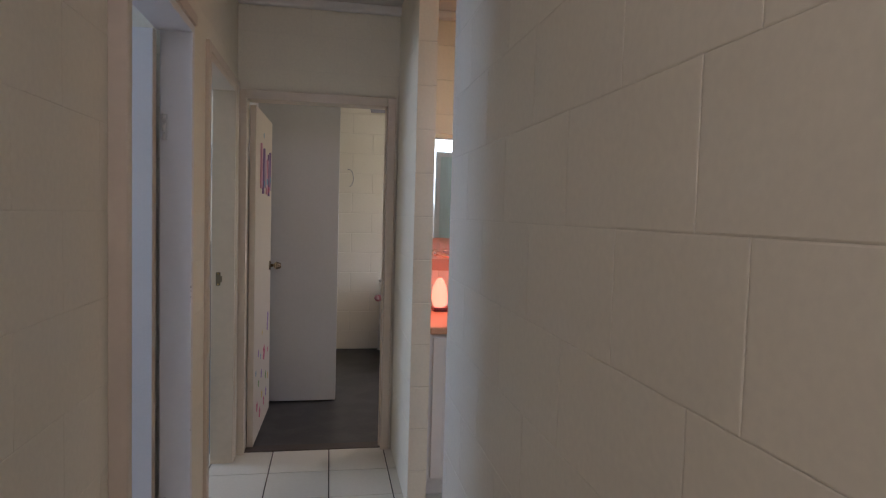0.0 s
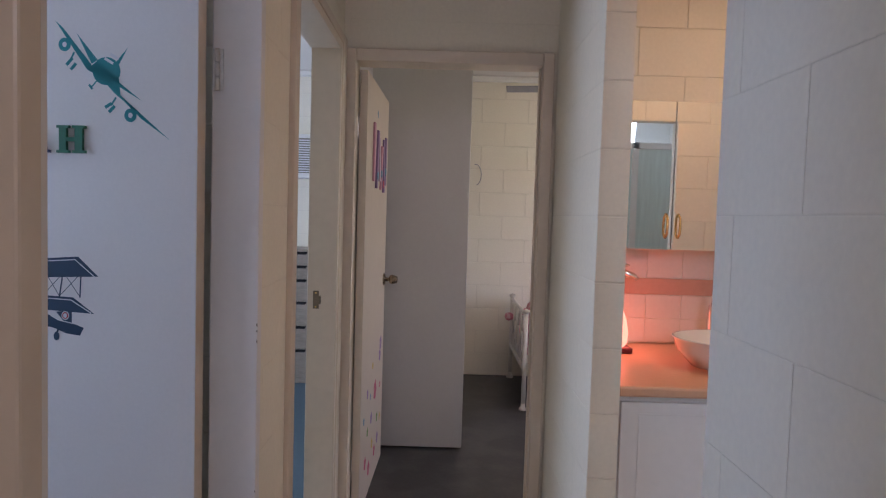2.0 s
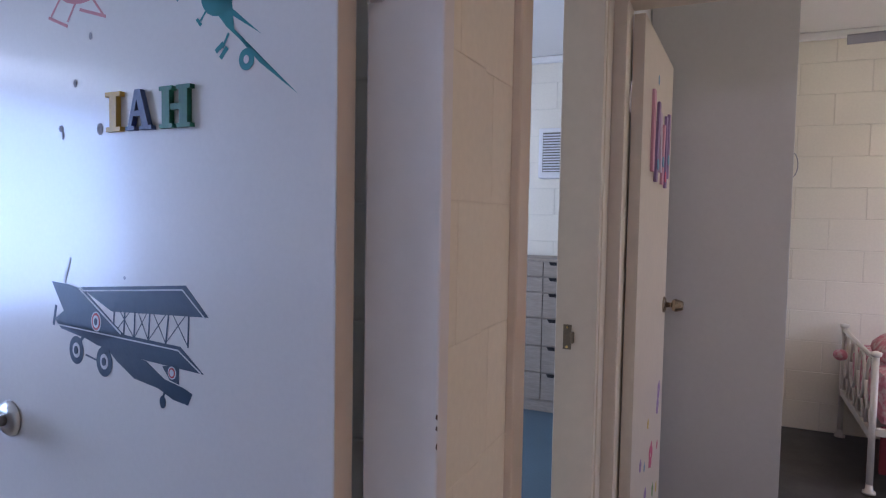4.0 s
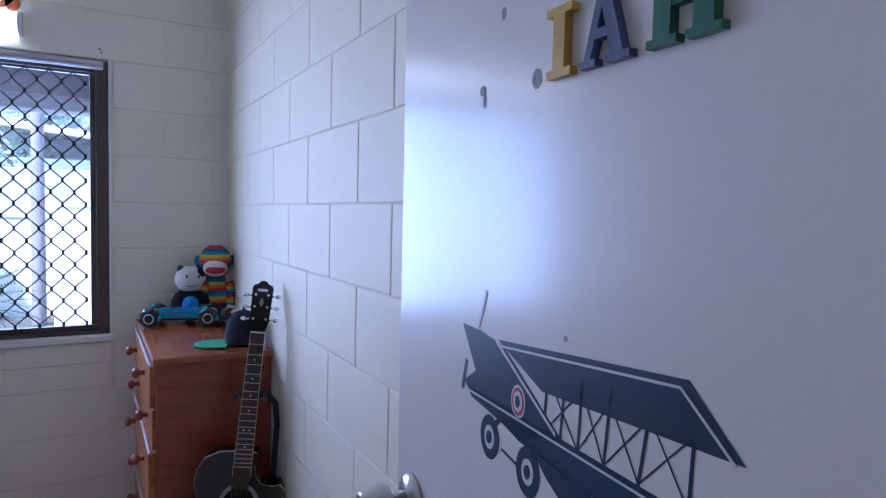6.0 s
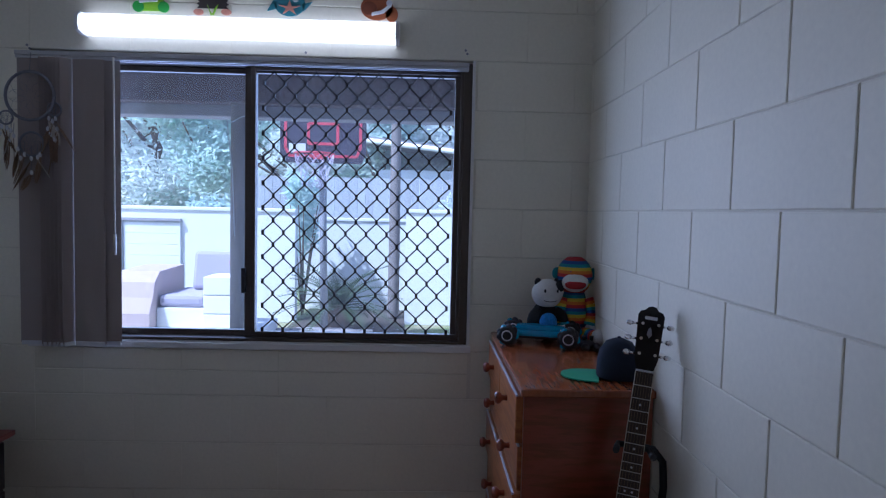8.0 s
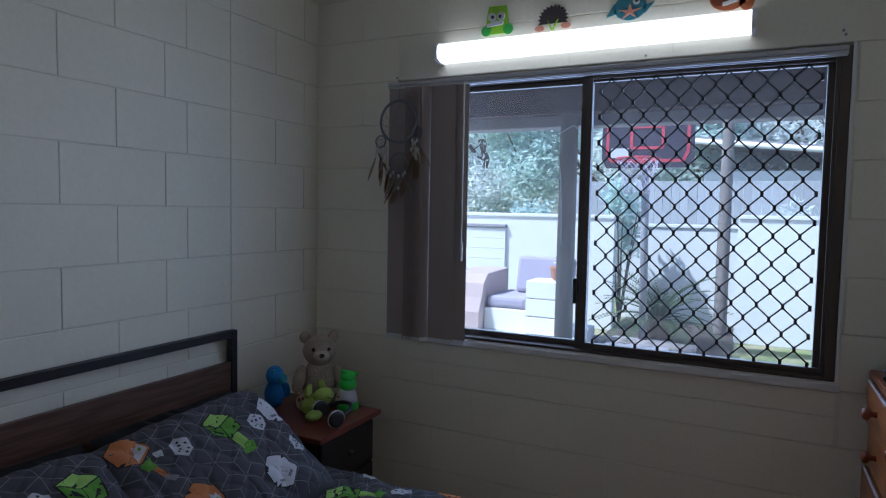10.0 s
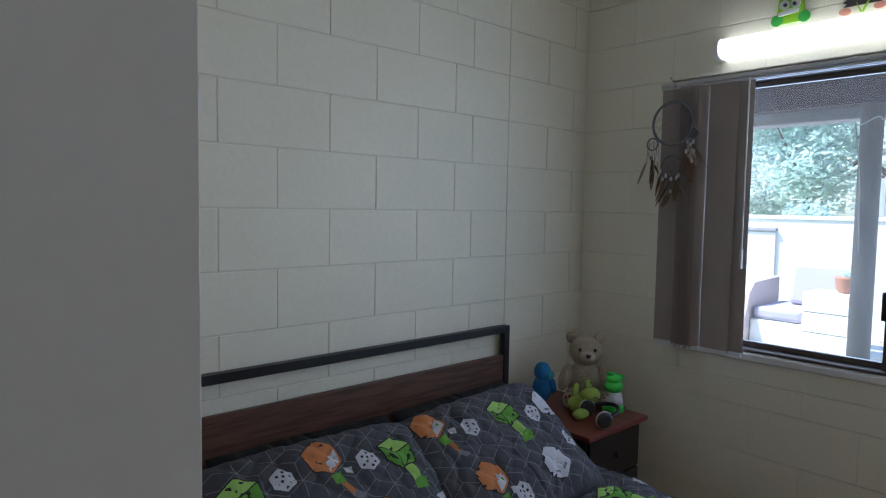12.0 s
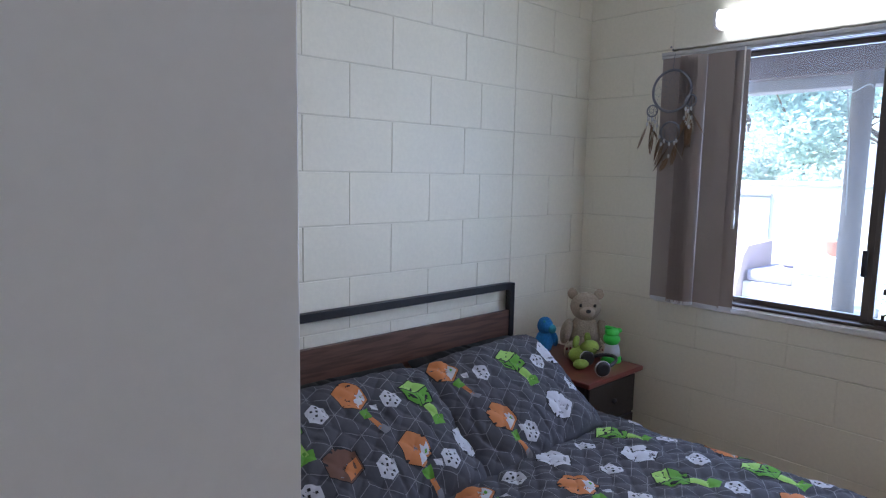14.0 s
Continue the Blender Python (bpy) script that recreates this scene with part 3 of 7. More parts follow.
# wooden letters
letter = Shape()
for o in ([(0.4495, 1.491), (0.416, 1.491), (0.416, 1.498), (0.4495, 1.498)], [(0.451, 1.545), (0.416, 1.545), (0.416, 1.552), (0.451, 1.552)], [(0.441, 1.497), (0.425, 1.497), (0.425, 1.546), (0.441, 1.546)]):
    letter.slab(o, 0.0003, 0.009, LEAF @ FLAT)
piece("letter", letter, M_YELLOWL, door_1, "yellow wooden letter I")
letter = Shape()
for o in ([(0.382, 1.552), (0.370, 1.552), (0.352, 1.497), (0.366, 1.497)], [(0.382, 1.552), (0.374, 1.548), (0.390, 1.497), (0.398, 1.497)], [(0.392, 1.512), (0.362, 1.512), (0.363, 1.520), (0.390, 1.520)], [(0.404, 1.491), (0.384, 1.491), (0.384, 1.497), (0.404, 1.497)], [(0.372, 1.491), (0.345, 1.491), (0.345, 1.497), (0.372, 1.497)]):
    letter.slab(o, 0.0003, 0.009, LEAF @ FLAT)
piece("letter", letter, M_BLUEL, door_1, "slate blue wooden letter A")
letter = Shape()
for a, b in ((0.328, 0.300), (0.292, 0.263)):
    letter.slab([(a, 1.491), (b, 1.491), (b, 1.497), (a, 1.497)], 0.0003, 0.009, LEAF @ FLAT)
    letter.slab([(a, 1.546), (b, 1.546), (b, 1.552), (a, 1.552)], 0.0003, 0.009, LEAF @ FLAT)
    letter.slab([(a - 0.006, 1.497), (b + 0.006, 1.497), (b + 0.006, 1.546), (a - 0.006, 1.546)], 0.0003, 0.009, LEAF @ FLAT)
letter.slab([(0.306, 1.517), (0.286, 1.517), (0.286, 1.526), (0.306, 1.526)], 0.0003, 0.008, LEAF @ FLAT)
piece("letter", letter, M_GREENL, door_1, "green wooden letter H")

# ---- bedroom window ----
window_1 = thing("window_1", "brown aluminium sliding window with a diamond security grille", "window", (W, 1.39, 0.8))
window_1["kind"] = "structure"
FX0, FX1 = W - 0.075, W + 0.006
s = Shape()
for a, b, c, d in ((WIN_Y0, WIN_Y0 + 0.035, WIN_Z0 + 0.036, WIN_Z1 - 0.01), (WIN_Y1 - 0.04, WIN_Y1 - 0.006, WIN_Z0 + 0.036, WIN_Z1 - 0.01)):
    s.box(FX0, FX1, a, b, c, d, 0.003)
s.box(FX0, FX1, WIN_Y0 + 0.035, WIN_Y1 - 0.04, WIN_Z0 + 0.036, WIN_Z0 + 0.049, 0.003)
s.box(FX0, FX1, WIN_Y0 + 0.035, WIN_Y1 - 0.04, WIN_Z1 - 0.045, WIN_Z1 - 0.01, 0.003)
piece("window_frame", s, M_FRAME, window_1)


def sash(y0, y1, x, label):
    s = Shape()
    z0, z1 = WIN_Z0 + 0.050, WIN_Z1 - 0.046
    s.box(x - 0.012, x + 0.012, y0, y0 + 0.034, z0, z1, 0.002)
    s.box(x - 0.012, x + 0.012, y1 - 0.034, y1, z0, z1, 0.002)
    s.box(x - 0.012, x + 0.012, y0 + 0.034, y1 - 0.034, z0, z0 + 0.024, 0.002)
    s.box(x - 0.012, x + 0.012, y0 + 0.034, y1 - 0.034, z1 - 0.022, z1, 0.002)
    f = piece("sash", s, M_FRAME, window_1, label)
    p = piece("pane", Shape().box(x - 0.002, x + 0.002, y0 + 0.030, y1 - 0.030, z0 + 0.020, z1 - 0.018), M_GLASS, f, "clear window pane")
    p.visible_shadow = False
    return f


sash(WIN_Y0 + 0.036, 1.392, W - 0.055, "fixed brown sash")
sash(1.352, WIN_Y1 - 0.041, W - 0.028, "sliding brown sash")
piece("latch", Shape().box(W - 0.014, W + 0.008, 1.344, 1.362, 1.02, 1.125, 0.004), M_BLACK, window_1, "black pull latch")
# diamond grille over the sliding half
gy0, gy1, gz0, gz1 = 1.40, 2.232, 0.862, 1.93
s = Shape()
s.box(W - 0.012, W + 0.002, gy0 - 0.018, gy0, gz0 - 0.014, gz1 + 0.014, 0.002)
s.box(W - 0.012, W + 0.002, gy1, gy1 + 0.018, gz0 - 0.014, gz1 + 0.014, 0.002)
s.box(W - 0.012, W + 0.002, gy0, gy1, gz0 - 0.014, gz0, 0.002)
s.box(W - 0.012, W + 0.002, gy0, gy1, gz1, gz1 + 0.014, 0.002)
grille = piece("grille_frame", s, M_FRAME, window_1, "brown grille surround")
PY, PZ = 0.0848, 0.101
s, knots = Shape(), Shape()
rows = int((gz1 - gz0) / PZ) + 2
for j in range(-1, rows * 2):
    z0 = gz1 - (j + 1) * PZ * 0.5
    for i in range(-1, int((gy1 - gy0) / PY) + 2):
        y0 = gy0 + 0.03 + (i + (0.5 if j % 2 else 0)) * PY
        for sgn in (-1, 1):
            a, b = Vector((W - 0.005, y0, z0)), Vector((W - 0.005, y0 + sgn * PY / 2, z0 - PZ / 2))
            if min(a.y, b.y) < gy0 - 0.002 or max(a.y, b.y) > gy1 + 0.002 or b.z < gz0 - 0.003 or a.z > gz1 + 0.003:
                continue
            d = (b - a)
            pts = [a, a + d * 0.10 + Vector((0, -sgn * 0.0025, -0.002)), a + d * 0.5, a + d * 0.90 + Vector((0, sgn * 0.0025, 0.002)), b]
            s.tube(pts, 0.0030, 5)
        if gy0 < y0 < gy1 and gz0 < z0 < gz1:
            knots.box(W - 0.010, W, y0 - 0.0055, y0 + 0.0055, z0 - 0.011, z0 + 0.011)
tagged(piece("grille_mesh", s, M_BLACK, grille, "black expanded diamond mesh"), kind="stuff")
tagged(piece("grille_knots", knots, M_BLACK, grille, "black mesh knots"), kind="stuff")
s = Shape().box(FX0, W + 0.004, WIN_Y0 + 0.002, WIN_Y1 - 0.002, WIN_Z0 + 0.001, WIN_Z0 + 0.035, 0.004)
s.box(W + 0.001, W + 0.014, WIN_Y0 - 0.02, WIN_Y1 + 0.012, WIN_Z0 + 0.002, WIN_Z0 + 0.030, 0.004)
bmesh.ops.subdivide_edges(s.bm, edges=[e for e in s.bm.edges if abs(e.verts[0].co.y - e.verts[1].co.y) > 1], cuts=70)
for v in s.bm.verts:
    if v.co.x > W and v.co.z > WIN_Z0 + 0.01:
        v.co.z += 0.006 * noise.noise(Vector((v.co.y * 9, 0, 3))) + 0.004 * noise.noise(Vector((v.co.y * 40, 0, 5)))
piece("window_sill", s, M_WHITE, window_1, "chipped white painted sill strip")
s = Shape().box(W - 0.012, W + 0.010, WIN_Y1 - 0.006, WIN_Y1 + 0.006, WIN_Z0 + 0.036, WIN_Z1, 0.002)
piece("reveal_bead", s, M_WHITE, window_1, "white painted edge bead")

# vertical blind drawn to one side
M_VANE = material("taupe_blind_fabric", (0.33, 0.275, 0.25), 0.85, vary=0.06, fine=300, bump=0.02)
M_RAIL = material("silver_rail", (0.5, 0.49, 0.5), 0.4, metal=0.6, vary=0.05)
blind = thing("vertical_blind", "taupe fabric vertical blind drawn aside on a metal track", "blind", (W + 0.07, 0.7, 1.96))
piece("track", Shape().box(W + 0.03, W + 0.075, 0.485, 2.26, 1.950, 1.966, 0.002), M_RAIL, blind, "silver headrail")
for x in (W + 0.034, W + 0.064):
    piece("track_lip", Shape().box(x, x + 0.006, 0.485, 2.26, 1.938, 1.9495, 0.001), M_RAIL, blind)
for y in (0.56, 1.22, 1.62, 2.12):
    piece("bracket", Shape().box(W + 0.0, W + 0.05, y - 0.012, y + 0.012, 1.964, 1.974, 0.002), M_RAIL, blind)
for i, (y, a, w) in enumerate(((0.552, 4, 0.127), (0.612, 66, 0.09), (0.628, 72, 0.09), (0.644, 76, 0.09), (0.660, 74, 0.09), (0.676, 72, 0.09), (0.694, 64, 0.09), (0.765, -4, 0.127), (0.818, 3, 0.127), (0.700, 8, 0.10), (0.640, -4, 0.127))):
    m = Matrix.Translation((W + (0.060, 0.062, 0.060, 0.063, 0.060, 0.062, 0.060, 0.066, 0.054, 0.030, 0.022)[i], y, 0)) @ Matrix.Rotation(radians(a), 4, "Z")
    v = Shape()
    n = 6
    cols = [(0.004 * math.sin(math.pi * k / n), -w / 2 + w * k / n) for k in range(n + 1)]
    v.slab(cols + [(x - 0.0008, y2) for x, y2 in cols[::-1]], 0.815, 1.938)
    vane = piece("vane", v, M_VANE, blind, m=m)
    piece("bottom_weight", Shape().box(-0.003, 0.005, -w / 2 + 0.004, w / 2 - 0.004, 0.806, 0.822, 0.001), M_PALE, vane, "white bottom weight", m)
s = Shape().cyl((W + 0.085, 0.872, 1.185), (W + 0.085, 0.872, 1.945), 0.0035, seg=8)
s.cyl((W + 0.085, 0.872, 1.175), (W + 0.085, 0.872, 1.255), 0.0062, seg=10)
piece("wand", s, material("ivory_plastic", (0.6, 0.55, 0.47), 0.4), blind, "ivory control wand")

# strip light over the window
strip = thing("strip_light", "long white fluorescent strip light switched on", "light", (W + 0.04, 1.35, 2.08))
m_tube = emitter("lit_diffuser", (0.80, 0.91, 1.0), 1.3)
prof = [(0.0, 2.046), (0.045, 2.045), (0.075, 2.055), (0.082, 2.075), (0.078, 2.105), (0.055, 2.120), (0.0, 2.122)]
DIFF = Matrix(((1, 0, 0, W), (0, 0, 1, 0), (0, 1, 0, 0), (0, 0, 0, 1)))
piece("diffuser", Shape().slab(prof, 0.735, 1.965, DIFF), m_tube, strip, "glowing white diffuser")
cap = [(0.0, 2.040), (0.047, 2.040), (0.08, 2.050), (0.087, 2.075), (0.082, 2.108), (0.058, 2.125), (0.0, 2.127)]
piece("end_cap", Shape().slab(cap, 0.722, 0.735, DIFF), M_WHITE, strip, "white plastic end cap")
piece("end_cap", Shape().slab(cap, 1.965, 1.980, DIFF), M_WHITE, strip, "white plastic end cap")

# ---- wardrobe beside the bedroom door ----
wardrobe = thing("wardrobe", "tall plain white built-in wardrobe, smooth side panel", "wardrobe", (-0.43, 0.70, 0))
piece("side_panel", Shape().box(-0.725, E - 0.004, 1.342, 1.360, 0.0, CEIL - 0.002, 0.0015), M_WHITE, wardrobe)
piece("front_panel", Shape().box(-0.725, -0.708, 0.045, 0.690, 0.0, CEIL - 0.002, 0.0015), M_WHITE, wardrobe)
piece("front_panel", Shape().box(-0.722, -0.705, 0.695, 1.341, 0.0, CEIL - 0.002, 0.0015), M_WHITE, wardrobe)

# ---- bed ----
M_WOOD = material("walnut_board", (0.13, 0.060, 0.038), 0.5, vary=0.22, scale=2, fine=20, second=(0.075, 0.033, 0.020), second_scale=5, stretch=(1.2, 12, 14), bump=0.01)
M_DUVET = material("charcoal_quilt", (0.060, 0.060, 0.072), 0.9, vary=0.10, scale=6, fine=240, bump=0.04)
M_LINE = material("pale_print_line", (0.20, 0.20, 0.22), 0.9)
M_ORANGE = material("orange_print", (0.50, 0.17, 0.055), 0.9, vary=0.08)
M_GREEN1 = material("light_green_print", (0.30, 0.52, 0.12), 0.9, vary=0.08)
M_GREEN2 = material("green_print", (0.10, 0.30, 0.035), 0.9, vary=0.08)
M_WHITEP = material("white_print", (0.52, 0.52, 0.56), 0.9, vary=0.06)
M_BLACKP = material("black_print", (0.012, 0.012, 0.014), 0.9)
M_BROWNP = material("brown_print", (0.13, 0.06, 0.04), 0.9)
M_DARKSHEET = material("black_pillowcase", (0.007, 0.008, 0.008), 0.85, vary=0.15, fine=150)
bed = thing("bed", "double bed with a black metal and walnut headboard", "bed", (-1.93, 1.0, 0))
for x in (-2.604, -1.185):
    piece("headboard_post", Shape().box(x, x + 0.032, 0.055, 0.085, 0.0, 0.880, 0.002), M_BLACK, bed)
piece("headboard_rail", Shape().box(-2.572, -1.185, 0.055, 0.085, 0.850, 0.882, 0.002), M_BLACK, bed)
piece("headboard_panel", Shape().box(-2.572, -1.185, 0.062, 0.080, 0.46, 0.750, 0.002), M_WOOD, bed, "walnut wood headboard panel")
for y in (0.10, 1.81):
    piece("end_rail", Shape().box(-2.60, -1.25, y, y + 0.03, 0.20, 0.25, 0.003), M_BLACK, bed)
for x in (-2.60, -1.28):
    piece("side_rail", Shape().box(x, x + 0.03, 0.085, 1.84, 0.20, 0.25, 0.003), M_BLACK, bed)
for x in (-2.60, -1.285):
    piece("leg", Shape().box(x, x + 0.035, 1.805, 1.84, 0, 0.20, 0.002), M_BLACK, bed)
mattress = solid("mattress", Shape().box(-2.53, -1.34, 0.10, 1.84, 0.252, 0.395, 0.04), M_WHITE, "white mattress under the quilt", "mattress")


def quilt_point(u, v):
    """The quilt's upper side: u across the bed, v along it, in metres."""
    hw = 0.585
    x, z = u, 0.0
    if abs(u) > hw:
        over = abs(u) - hw
        a = min(over / 0.09, math.pi / 2)
        x = math.copysign(hw + 0.057 * math.sin(a) + 0.012 * math.sin(11 * v + 2) * min(over / 0.15, 1), u)
        z = -0.057 * (1 - math.cos(a)) - max(over - 0.09 * math.pi / 2, 0)
    puff = 0.009 * (abs(math.sin(math.pi * (u + v) / 0.085)) ** 0.4 + abs(math.sin(math.pi * (u - v) / 0.085)) ** 0.4) - 0.010
    n = noise.noise(Vector((u * 3.1, v * 2.7, 0.3))) * 0.020 + noise.noise(Vector((u * 9, v * 8, 2.3))) * 0.012
    crown = 0.022 * (1 - (u / 0.72) ** 2)
    return Vector((-1.935 + x, v, 0.412 + z + crown + (puff + n) * (1 if abs(u) < hw + 0.05 else 0.4)))


def sheet(fn, u0, u1, v0, v1, nu, nv, thick=0.0):
    s = Shape()
    g = [[s.bm.verts.new(fn(u0 + (u1 - u0) * i / nu, v0 + (v1 - v0) * j / nv)) for j in range(nv + 1)] for i in range(nu + 1)]
    for i in range(nu):
        for j in range(nv):
            s.face((g[i][j], g[i + 1][j], g[i + 1][j + 1], g[i][j + 1]), True)
    return s


quilt = thing("quilt", "charcoal quilted bed cover printed with coloured blocks", "quilt", (-1.935, 1.2, 0.48))
qs = sheet(quilt_point, -0.86, 0.86, 0.42, 1.86, 240, 200)
piece("cover", qs, M_DUVET, quilt)


def printed(shape, fn, outline, cu, cv, ang, size, mi, lift):
    """Lays a flat outline on a curved cloth, ring by ring."""
    c, sn = math.cos(ang), math.sin(ang)
    rings = []
    eps = 0.004
    for f in (0.0, 0.25, 0.5, 0.75, 1.0):
        ring = []
        for a, b in outline if f else outline[:1]:
            u, v = cu + size * f * (a * c - b * sn), cv + size * f * (a * sn + b * c)
            p = fn(u, v)
            nrm = (fn(u + eps, v) - p).cross(fn(u, v + eps) - p)
            nrm = nrm.normalized() * (1 if nrm.dot(UPWARD) > 0 else -1)
            ring.append(shape.bm.verts.new(p + nrm * lift))
        rings.append(ring)
    shape.mi = mi
    k = len(outline)
    for i in range(k):
        shape.face((rings[0][0], rings[1][i], rings[1][(i + 1) % k]), True)
    for p, q in zip(rings[1:], rings[2:]):
        for i in range(k):
            shape.face((p[i], q[i], q[(i + 1) % k], p[(i + 1) % k]), True)


UPWARD = Vector((0.25, 0.3, 1))
HEX = [(math.sin(radians(a)), math.cos(radians(a))) for a in range(0, 360, 30)]
HEX = [(x * (1 if i % 2 == 0 else 0.866), y * (1 if i % 2 == 0 else 0.866)) for i, (x, y) in enumerate(HEX)]


def spread(pts, n=3):
    """More points along an outline's sides."""
    out = []
    for (a, b), (c, d) in zip(pts, pts[1:] + pts[:1]):
        out += [(a + (c - a) * t / n, b + (d - b) * t / n) for t in range(n)]
    return out


def centred(pts):
    cx, cy = sum(p[0] for p in pts) / len(pts), sum(p[1] for p in pts) / len(pts)
    return [(x - cx, y - cy) for x, y in pts], cx, cy


PRINTS = [M_BLACKP, M_ORANGE, M_GREEN1, M_GREEN2, M_WHITEP, M_LINE, M_BROWNP]


def motif(shape, fn, kind, cu, cv, ang, size):
    def lay(pts, mi, lift):
        o, ox, oy = centred(pts)
        c, sn = math.cos(ang), math.sin(ang)
        printed(shape, fn, spread(o, 4), cu + size * (ox * c - oy * sn), cv + size * (ox * sn + oy * c), ang, size, mi, lift)
    if kind == "dice":
        printed(shape, fn, spread(HEX, 3), cu, cv, ang, size * 0.62, 4, 0.0022)
        for a, b in ((-0.25, 0.2), (0.05, 0.35), (0.3, 0.1), (0.25, -0.25), (-0.1, -0.1), (-0.3, -0.2), (0.05, -0.4), (0.0, 0.12)):
            lay([(a - 0.06, b - 0.05), (a + 0.06, b - 0.07), (a + 0.07, b + 0.05), (a - 0.05, b + 0.07)], 0, 0.003)
    elif kind == "orange":
        printed(shape, fn, spread(HEX, 3), cu, cv, ang, size * 1.05, 0, 0.0018)
        printed(shape, fn, spread(HEX, 3), cu, cv, ang, size, 1, 0.0024)
        lay([(-0.1, -0.9), (0.75, -0.45), (0.78, 0.2), (0.5, -0.05), (0.35, 0.15), (0.2, -0.3), (0.0, -0.35)], 4, 0.0031)
        lay([(0.45, -0.2), (0.6, -0.15), (0.58, -0.32), (0.43, -0.36)], 3, 0.0038)
        lay([(-0.2, -1.1), (0.5, -0.95), (0.4, -1.6), (-0.1, -1.55)], 3, 0.0024)
        lay([(0.75, -0.8), (1.15, -0.95), (1.05, -1.3), (0.7, -1.15)], 4, 0.0024)
        lay([(0.1, -1.6), (0.4, -1.6), (0.65, -2.3), (0.35, -2.35)], 1, 0.0024)
        lay([(0.3, -2.2), (0.65, -2.1), (0.85, -2.6), (0.5, -2.7)], 5, 0.0026)
    elif kind == "brown":
        printed(shape, fn, spread(HEX, 3), cu, cv, ang, size * 1.05, 0, 0.0018)
        printed(shape, fn, spread(HEX, 3), cu, cv, ang, size, 6, 0.0024)
        lay([(0.0, -0.9), (0.8, -0.45), (0.8, 0.2), (0.3, 0.0), (0.0, -0.3)], 1, 0.0031)
    elif kind == "green":
        lay([(-1.05, 0.45), (0.0, 1.05), (1.0, 0.55), (1.0, -0.55), (0.1, -0.95), (-0.75, -0.35)], 0, 0.0018)
        lay([(-0.95, 0.42), (0.0, 0.97), (0.9, 0.52), (-0.05, 0.05)], 2, 0.0026)
        lay([(0.92, 0.45), (0.92, -0.5), (0.12, -0.85), (-0.03, 0.0)], 3, 0.0026)
        lay([(-0.92, 0.33), (-0.05, -0.02), (0.05, -0.85), (-0.68, -0.35)], 3, 0.0026)
        lay([(-0.6, 0.0), (-0.35, -0.1), (-0.1, -0.45), (-0.45, -0.3)], 0, 0.0034)
        lay([(0.1, -0.85), (0.6, -0.7), (0.8, -1.7), (0.25, -1.75)], 2, 0.0026)
        lay([(0.6, -1.45), (1.05, -1.5), (0.95, -2.1), (0.2, -2.1), (0.2, -1.7)], 3, 0.0030)
    else:
        printed(shape, fn, spread(HEX, 3), cu, cv, ang, size * 1.05, 0, 0.0018)
        printed(shape, fn, spread(HEX, 3), cu, cv, ang, size, 4, 0.0024)
        lay([(-0.5, -0.3), (-0.15, -0.45), (-0.15, -0.6), (-0.5, -0.45)], 5, 0.0031)
        lay([(0.1, -0.5), (0.5, -0.35), (0.5, -0.5), (0.1, -0.65)], 5, 0.0031)


def lines(shape, fn, u0, u1, v0, v1, step=0.058, w=0.0011):
    """The pale outlines of stacked cubes, side by side over a cloth."""
    shape.mi = 5
    r = step
    j = 0
    v = v0
    while v < v1:
        u = u0 + (0.866 * r if j % 2 else 0)
        while u < u1:
            for a in (90, 210, 330):
                d = (math.cos(radians(a)), math.sin(radians(a)))
                seg = [(u, v), (u + r * d[0], v + r * d[1])]
                hexe = [(u + r * math.cos(radians(a - 60)), v + r * math.sin(radians(a - 60))), (u + r * d[0], v + r * d[1])]
                for (a0, b0), (a1, b1) in (seg, hexe):
                    nx, ny = -(b1 - b0), a1 - a0
                    k = w / math.hypot(nx, ny)
                    prev = None
                    for t in np.linspace(0, 1, 5):
                        uu, vv = a0 + (a1 - a0) * t, b0 + (b1 - b0) * t
                        if not (u0 < uu < u1 and v0 < vv < v1):
                            prev = None
                            continue
                        p = fn(uu, vv)
                        q = fn(uu + 0.004, vv)
                        r2 = fn(uu, vv + 0.004)
                        n = (q - p).cross(r2 - p)
                        n = n.normalized() * (1 if n.dot(UPWARD) > 0 else -1)
                        e = (q - p) / 0.004 * nx * k + (r2 - p) / 0.004 * ny * k
                        now = (shape.bm.verts.new(p + e + n * 0.0013), shape.bm.verts.new(p - e + n * 0.0013))
                        if prev:
                            shape.face((prev[0], prev[1], now[1], now[0]))
                        prev = now
            u += 1.732 * r
        j += 1
        v += 1.5 * r


pr = Shape()
kinds = ["orange", "dice", "green", "dice", "white", "dice"]
for j in range(8):
    for i in range(10):
        u, v = -0.80 + i * 0.185 + (0.09 if j % 2 else 0), 0.80 + j * 0.165
        if v < 1.80 and abs(u) < 0.80:
            k = kinds[(i + j * 2 + (j // 2)) % 6]
            motif(pr, quilt_point, k, u + random.uniform(-0.01, 0.01), v, radians(180 + random.choice((-12, 4, 14))), 0.066)
lines(pr, quilt_point, -0.82, 0.82, 0.60, 1.84)
piece("print", pr, PRINTS, quilt, "printed blocks in orange, green and white")


